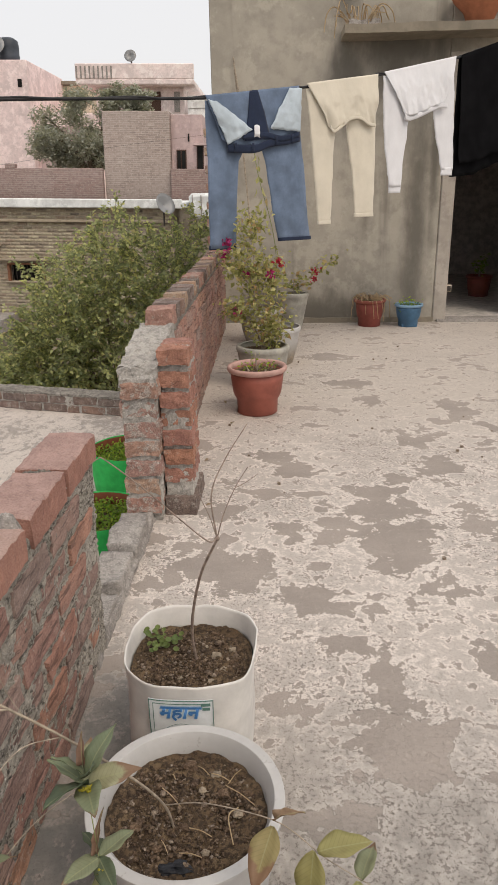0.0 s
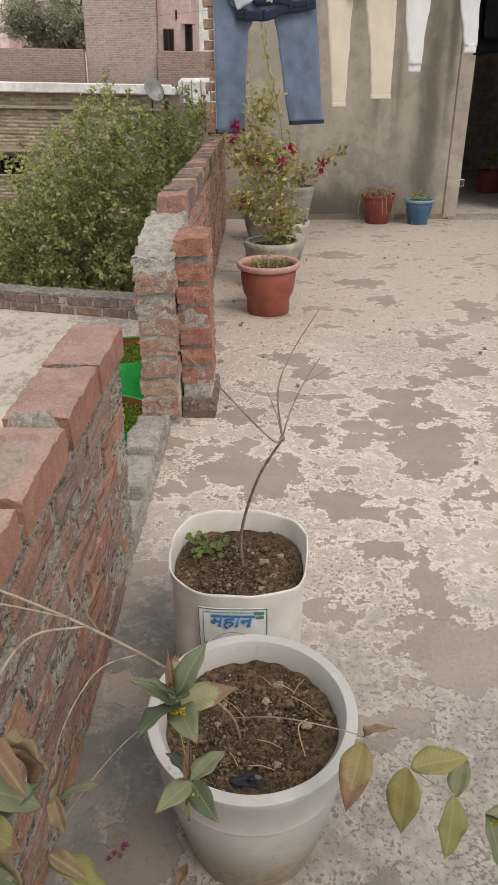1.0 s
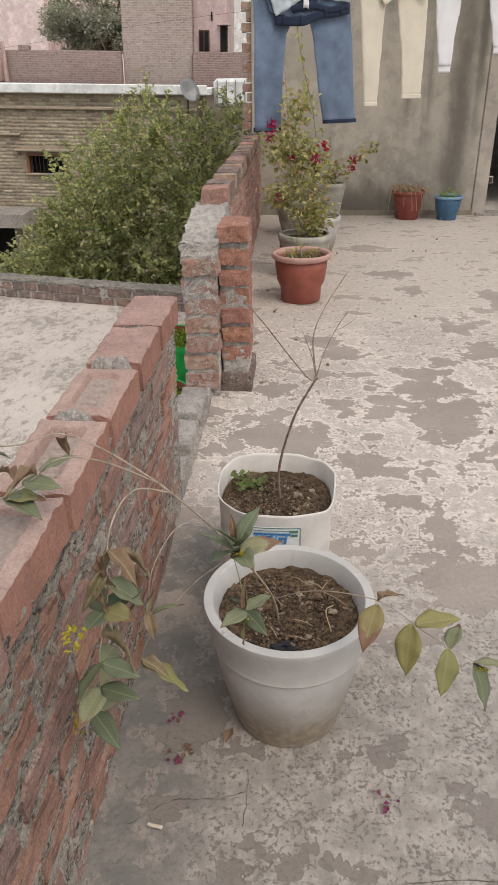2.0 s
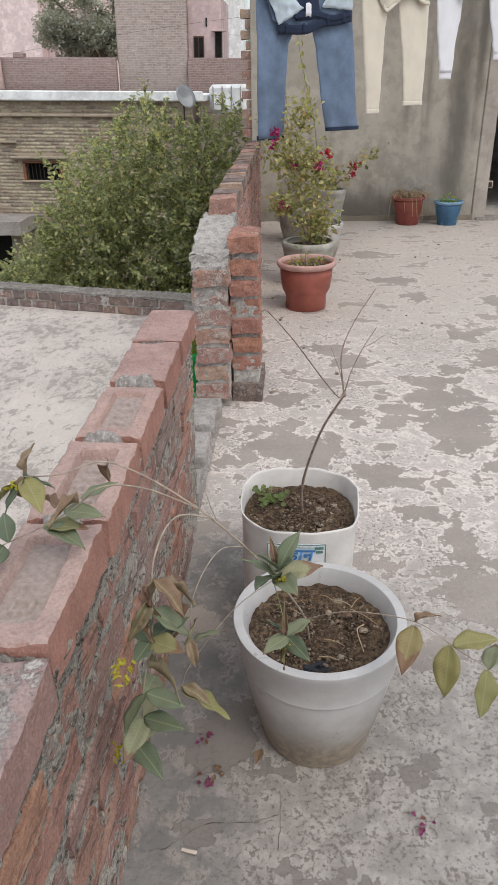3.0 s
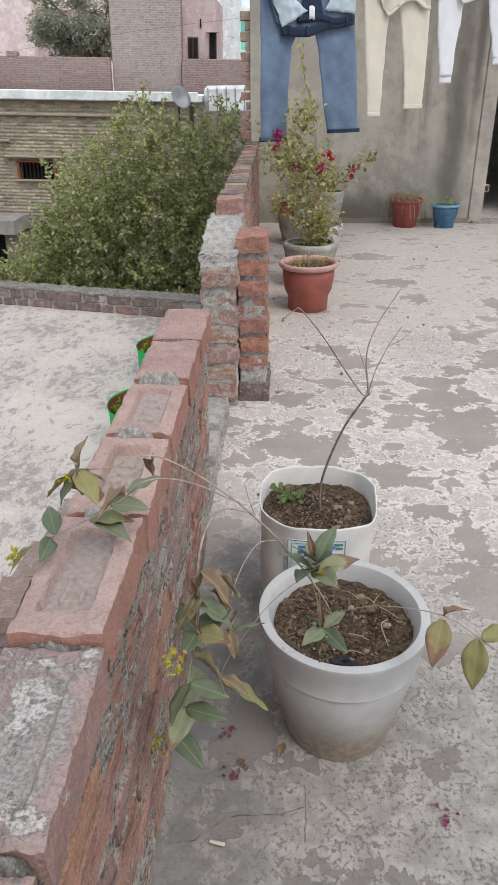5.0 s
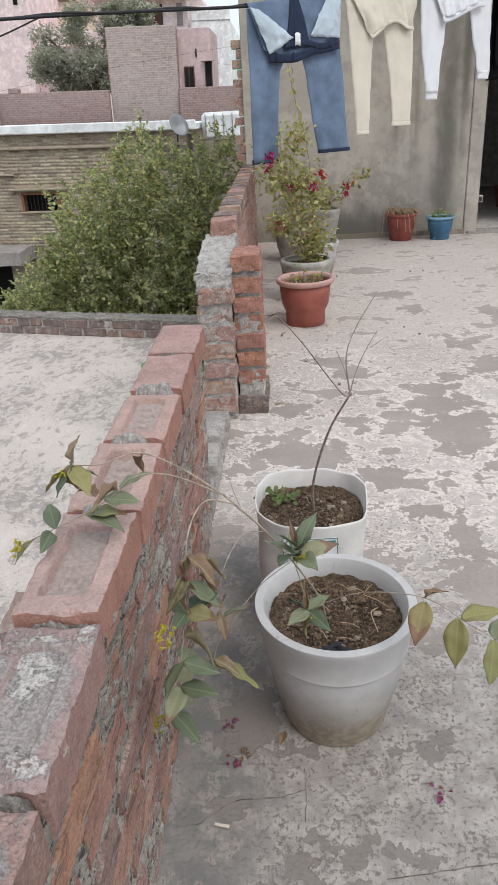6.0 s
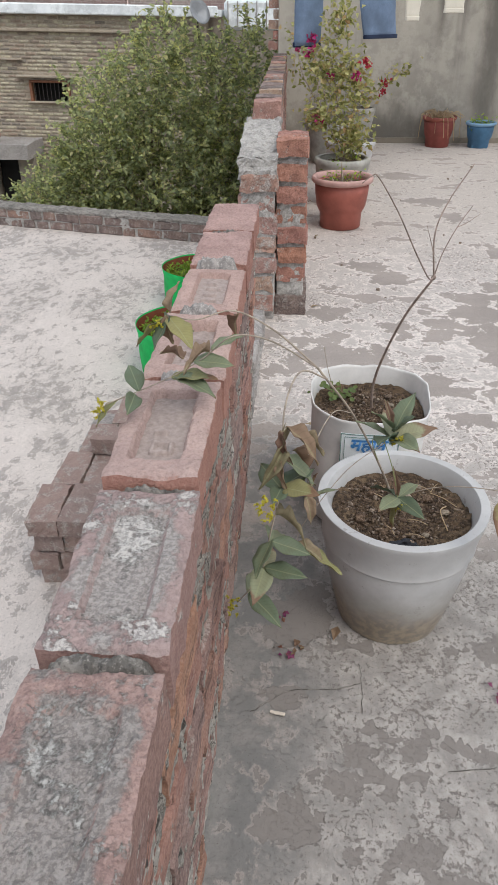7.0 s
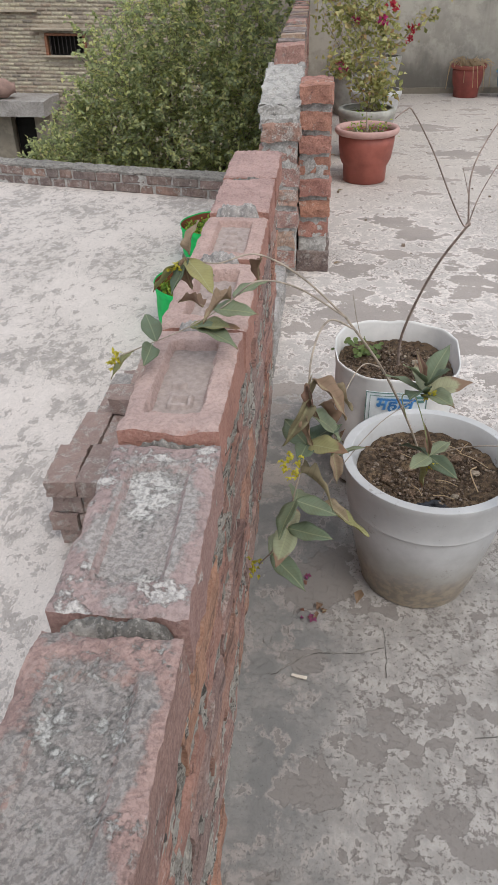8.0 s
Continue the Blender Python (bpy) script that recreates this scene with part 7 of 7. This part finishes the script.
bmesh.ops.translate(bm, verts=bm.verts, vec=(0, 0, 0.2))
part("jar", bm, CLAY_OLD, jar, smooth=True)
dish = thing("satellite_dish", -2.75, 17.6, 1.1, "grey satellite dish on the old house's roof edge", "dish")
bm = bmesh.new()
lathe(bm, [(0.01, 0.0), (0.10, 0.015), (0.19, 0.05), (0.26, 0.10), (0.262, 0.105), (0.19, 0.058), (0.01, 0.01)], 28)
bmesh.ops.rotate(bm, verts=bm.verts, matrix=Matrix.Rotation(radians(65), 3, "X"))
bmesh.ops.rotate(bm, verts=bm.verts, matrix=Matrix.Rotation(radians(48), 3, "Z"))
part("bowl", bm, DISH, dish, smooth=True)
part("arm", tube(bmesh.new(), [(0, 0, -0.45), (0, 0.02, -0.15), (0, 0.05, 0.0)], 0.02, 6), IRON, dish)
tank = thing("water_tank", -1.55, 19.2, 0.75, "white water tank with ribs on the roof beyond", "tank")
part("tank", boxed(-0.75, 0.55, -0.4, 0.4, 0.0, 0.62, bevel=0.08), ROOF_WHITE, tank)
for i in range(6):
    part("rib", boxed(-0.66 + 0.22 * i, -0.64 + 0.22 * i, -0.43, -0.39, 0.08, 0.58), LUMP, tank)
part("stand", boxed(-0.9, 0.7, -0.5, 0.5, -4.4, 0.0), PLASTER_DARK, tank)

# ---- the brick tower and the walls beyond ----
tower = thing("brick_tower_house", -6.1, 26.0, 1.3, "unplastered brick house with a mauve painted side", "house", ry=TILT_FAR)
part("tower_wall", boxed(0.0, 2.30, 0, 3.0, -5.0, 2.78, bevel=0.02), FAR_BRICK_GREY, tower)
side = part("side_block", boxed(2.30, 3.40, 0.25, 3.0, -5.0, 2.70, bevel=0.02), PINK_BROWN, tower)
for x0, x1, z0, z1 in ((2.52, 2.63, 0.98, 1.55), (2.68, 2.80, 0.98, 1.55), (3.22, 3.40, 0.98, 1.7)):
    w = part("window", boxed(x0 - 0.03, x1 + 0.03, 0.2, 0.28, z0 - 0.04, z1 + 0.04), DARK_WOOD, side)
    part("pane", boxed(x0, x1, 0.18, 0.21, z0, z1), HOLLOW, w)
part("window", boxed(2.90, 2.94, 0.2, 0.28, 1.85, 2.1), HOLLOW, side)
part("sunshade", boxed(3.10, 3.55, -0.1, 0.28, 1.72, 1.78), PINK_BROWN, side)
garden = thing("boundary_wall", -12.5, 25.8, 1.2, "dark red brick boundary wall on a rooftop", "wall", kind="structure", ry=TILT_FAR)
part("wall", boxed(-3.0, 6.35, 0, 0.25, -5.0, 1.22, bevel=0.02), FAR_BRICK, garden)
part("wall", boxed(8.72, 13.5, 0, 0.25, -5.0, 1.22, bevel=0.02), FAR_BRICK, garden)
part("post", boxed(2.95, 3.3, -0.02, 0.27, 1.2, 1.36, bevel=0.02), FAR_BRICK, garden)
cloth = thing("hung_cloth", -9.95, 25.75, 2.45, "faded pink cloth hung over the rooftop wall", "cloth")
bm = bmesh.new()
grid_sheet(bm, 30, 14, lambda u, v: (-0.95 + 1.0 * u + 0.08 * v * (0.5 - u), -0.05 - 0.11 * math.sin(u * 21 + v) * (0.3 + v), 0.15 - (1.1 + 0.15 * u) * v))
thicken(bm, 0.02)
part("cloth", bm, TOWEL, cloth, smooth=True)


def far_tree(x, y, z, r, h, n, seed, label):
    t = thing("far_tree", x, y, STREET_Z, label, "tree")
    rng = random.Random(seed)
    base = z - STREET_Z
    c = curve([(0, 0, 0), (0.1, 0, base * 0.5), (0, 0, base)], 5)
    part("trunk", tube(bmesh.new(), c, taper(c, 0.3, 0.15), 8), BARK, t)
    blobs = [Vector((rng.uniform(-r, r), rng.uniform(-r, r) * 0.6, base + rng.uniform(-0.2, 1) * h)) for _ in range(58)]
    blobs = [b for b in blobs if (b.x / r) ** 2 + ((b.z - base - 0.4 * h) / (0.65 * h)) ** 2 < 1.0]
    for b in blobs[::2]:
        c = curve([(0, 0, base * 0.85), (b.x * 0.5, b.y * 0.5, base + (b.z - base) * 0.4), b], 4)
        part("limb", tube(bmesh.new(), c, taper(c, 0.09, 0.02), 5), BARK, t)
    g = np.random.default_rng(seed)
    at = np.array(blobs)[g.integers(0, len(blobs), n)] + unit(g.normal(size=(n, 3))) * (1, 1, 0.7) * 0.26 * r * np.sqrt(g.random((n, 1)))
    v, f = leaf_cloud(at, g.normal(size=(n, 3)) * (1, 1, 0.5), g.normal(size=(n, 3)) * 0.4 + (0, 0, 1), 0.145 * g.uniform(0.6, 1.3, n), np.full(n, 0.085))
    fast_mesh("crown", v, f, LEAF_HAZED, t)


far_tree(-7.75, 31.0, 3.0, 2.45, 2.1, 17000, 4, "dark leafy tree behind the rooftop wall")
far_tree(-6.2, 31.5, 3.9, 1.2, 1.6, 5500, 6, "slender tree rising behind the brick tower")

# ---- painted houses in the distance ----
white_house = thing("flat_roofed_house", -7.3, 40.0, 7.22, "pale pink flat-roofed house with an overhanging roof parapet", "house", ry=TILT_FAR)
part("wall", boxed(-2.25, 2.35, 0, 6, -11, -0.5, bevel=0.03), PINK_PALE, white_house)
part("roof_slab", boxed(-3.0, 3.0, -1.0, 6.5, -0.55, -0.30, bevel=0.04), PINK_PALE, white_house)
part("roof_parapet", boxed(-3.0, 3.0, -1.0, -0.85, -0.30, 0.40, bevel=0.03), PINK_PALE, white_house)
for i in range(9):
    part("rail_post", boxed(-2.95 + 0.22 * i, -2.88 + 0.22 * i, -1.05, -0.99, -0.28, 0.28), LUMP, white_house)
part("door", boxed(0.58, 1.15, -0.05, 0.02, -2.0, -0.75), DARK_WOOD, white_house)
part("window", boxed(1.85, 2.15, -0.05, 0.02, -1.7, -0.75), LUMP, white_house)
part("window", boxed(-1.75, -1.2, -0.05, 0.02, -1.8, -0.8), LUMP, white_house)
for i, (x, s) in enumerate(((-0.25, 0.30),)):
    d2 = thing("satellite_dish", -7.2 + x, 39.2, 7.57, "round satellite dish on the flat roof", "dish")
    bm = bmesh.new()
    lathe(bm, [(0.01, 0.0), (s * 0.5, 0.03), (s, 0.14), (s, 0.16), (s * 0.5, 0.05), (0.01, 0.02)], 24)
    bmesh.ops.rotate(bm, verts=bm.verts, matrix=Matrix.Rotation(radians(70), 3, "X"))
    bmesh.ops.translate(bm, verts=bm.verts, vec=(0, 0, 0.35))
    part("bowl", bm, DISH, d2, smooth=True)
    part("pole", tube(bmesh.new(), [(0, 0.1, -0.4), (0, 0.1, 0.32)], 0.04, 6), IRON, d2)
pink_house = thing("pink_house", -14.6, 38.0, 7.8, "tall pink painted house with a small window", "house", ry=TILT_FAR)
part("wall", boxed(-4, 2.2, 0, 6, -11, 0.0, bevel=0.03), PINK, pink_house)
part("lower_block", boxed(2.2, 5.2, 0.6, 6, -11, -2.3, bevel=0.03), PINK, pink_house)
part("recess", boxed(2.35, 4.8, 0.5, 0.62, -5.6, -2.9, bevel=0.02), PINK_BROWN, pink_house)
part("window", boxed(1.7, 1.9, -0.03, 0.02, -1.2, -0.85), HOLLOW, pink_house)
tank2 = thing("water_tank", -13.55, 39.0, 7.78, "black plastic rooftop water tank", "tank")
bm = bmesh.new()
rings = lathe(bm, [(0.50, 0.0), (0.52, 0.3), (0.50, 0.33), (0.52, 0.65), (0.50, 0.95), (0.3, 1.1), (0.15, 1.12)], 24)
close_ring(bm, rings[0]), close_ring(bm, rings[-1])
part("tank", bm, TANK_BLACK, tank2, smooth=True)
d3 = thing("satellite_dish", -13.95, 38.4, 7.75, "round grey satellite dish beside the black tank", "dish")
bm = bmesh.new()
lathe(bm, [(0.01, 0.0), (0.25, 0.03), (0.48, 0.14), (0.48, 0.16), (0.25, 0.05), (0.01, 0.02)], 24)
bmesh.ops.rotate(bm, verts=bm.verts, matrix=Matrix.Rotation(radians(65), 3, "X"))
bmesh.ops.translate(bm, verts=bm.verts, vec=(0, 0, 0.65))
part("bowl", bm, DISH, d3, smooth=True)
part("pole", tube(bmesh.new(), [(0, 0.1, 0.0), (0, 0.1, 0.6)], 0.04, 6), IRON, d3)
cream_house = thing("cream_house", -11.6, 44.0, 7.6, "small cream rooftop room between the pink houses", "house", ry=TILT_FAR)
part("wall", boxed(-1.2, 1.2, 0, 4, -11, -0.2, bevel=0.03), CREAM_WALL, cream_house)
part("roof", boxed(-1.4, 1.4, -0.3, 4, -0.2, 0.0, bevel=0.03), PLASTER_DARK, cream_house)
right_house = thing("white_house", -3.6, 40.0, 5.6, "whitewashed house with plain upper wall", "house", ry=TILT_FAR)
part("wall", boxed(-1.2, 0.75, 0, 6, -9.5, 0.0, bevel=0.03), WHITE_WALL, right_house)
part("parapet", boxed(-1.2, 0.75, -0.05, 0.15, 0.0, 0.6, bevel=0.02), WHITE_WALL, right_house)
teal_house = thing("teal_house", -2.6, 44.0, 5.1, "teal and white house with a dark doorway", "house", ry=TILT_FAR)
part("wall", boxed(-0.9, 6.0, 0, 6, -9, 0.1, bevel=0.03), TEAL, teal_house)
part("band", boxed(-1.0, 6.1, -0.3, 0, -0.2, 0.15, bevel=0.02), WHITE_WALL, teal_house)
part("doorway", boxed(0.2, 0.7, -0.04, 0.02, -1.9, -0.5), DARK_WOOD, teal_house)
part("balcony", boxed(-0.9, 6.0, -0.9, 0, -2.4, -1.9, bevel=0.02), WHITE_WALL, teal_house)

wires = thing("overhead_wires", 0, 0, 0, "thin black overhead wires between the houses", "cable")
for pts in ([(-2.9, 0.4, 0.75), (-2.05, 3.1, 1.37), (-1.748, 4.2, 1.645), (-1.59, 4.70, 1.80)], [(-3.5, 30.0, 3.2), (-1.0, 30.0, 2.9), (3.0, 30, 3.0)], [(-9.5, 24.0, 2.3), (-4.5, 24.0, 2.9), (0, 24, 3.3)]):
    c = curve(pts, 8)
    part("wire", tube(bmesh.new(), c, 0.0045 if pts[0][1] < 9 else 0.003, 5), CABLE, wires)

# ---- small litter on the terrace ----
def litter(name, x, y, bm, mat, label, rz=0):
    ob = part(name, bm, mat)
    ob.matrix_basis = pose(x, y, 0.004, 0, 0, rz)
    return tagged(ob, label, "litter", "litter on the terrace")


rngx = random.Random(17)
for x, y, mat in ((-0.394, 1.338, PETAL), (-0.405, 1.45, PETAL), (0.03, 1.27, PETAL), (-0.37, 1.36, LEAF_DRY)):
    bm = bmesh.new()
    for _ in range(7):
        small_leaf(bm, Vector((rngx.gauss(0, 0.009), rngx.gauss(0, 0.009), 0.004)), rand_dir(rngx, 0.3), Vector((0, 0, 1)), 0.013, 0.010)
    litter("fallen_flower", x, y, bm, mat, "wilted magenta bract fallen on the cement")
crack = thing("floor_crack", 0, 0, 0.0, "hairline groove in the terrace cement", "crack", kind="structure")
for pts in ([(-0.243, 1.33, 0.001), (-0.240, 1.27, 0.001), (-0.243, 1.21, 0.001)], [(-0.46, 1.20, 0.002), (-0.38, 1.255, 0.002), (-0.30, 1.262, 0.002), (-0.243, 1.28, 0.002)], [(-0.10, 1.10, 0.002), (0.10, 1.13, 0.002), (0.34, 1.15, 0.002)]):
    c = curve(pts, 8)
    c = [p + Vector((0.004 * noise.noise(p * 60), 0.004 * noise.noise(p * 60 + Vector((9, 0, 0))), 0)) for p in c]
    part("groove", tube(bmesh.new(), c, 0.0009, 4), MORTAR, crack)
litter("chip", -0.407, 1.198, rough_box(-0.015, 0.015, -0.003, 0.003, 0, 0.003, 0.006, 0.002, 60, 1), CHIP, "pale broken chip lying on the cement", -12)
for i in range(26):
    x, y, r = rngx.uniform(-0.45, 1.4), rngx.uniform(2.6, 7.2), rngx.uniform(0.003, 0.008)
    litter("pebble", x, y, rough_box(-r, r, -r, r, -0.002, r, r * 0.8, r * 0.3, 60, i), CLOD, "small dark crumb of soil on the cement")
for i in range(9):
    bm = bmesh.new()
    small_leaf(bm, Vector((0, 0, 0.004)), rand_dir(rngx, 0.1), Vector((0, 0, 1)), 0.05, 0.022)
    litter("dry_leaf", rngx.uniform(-0.45, -0.25), rngx.uniform(1.25, 5.5), bm, LEAF_DRY, "withered brown leaf on the cement", rngx.uniform(0, 360))
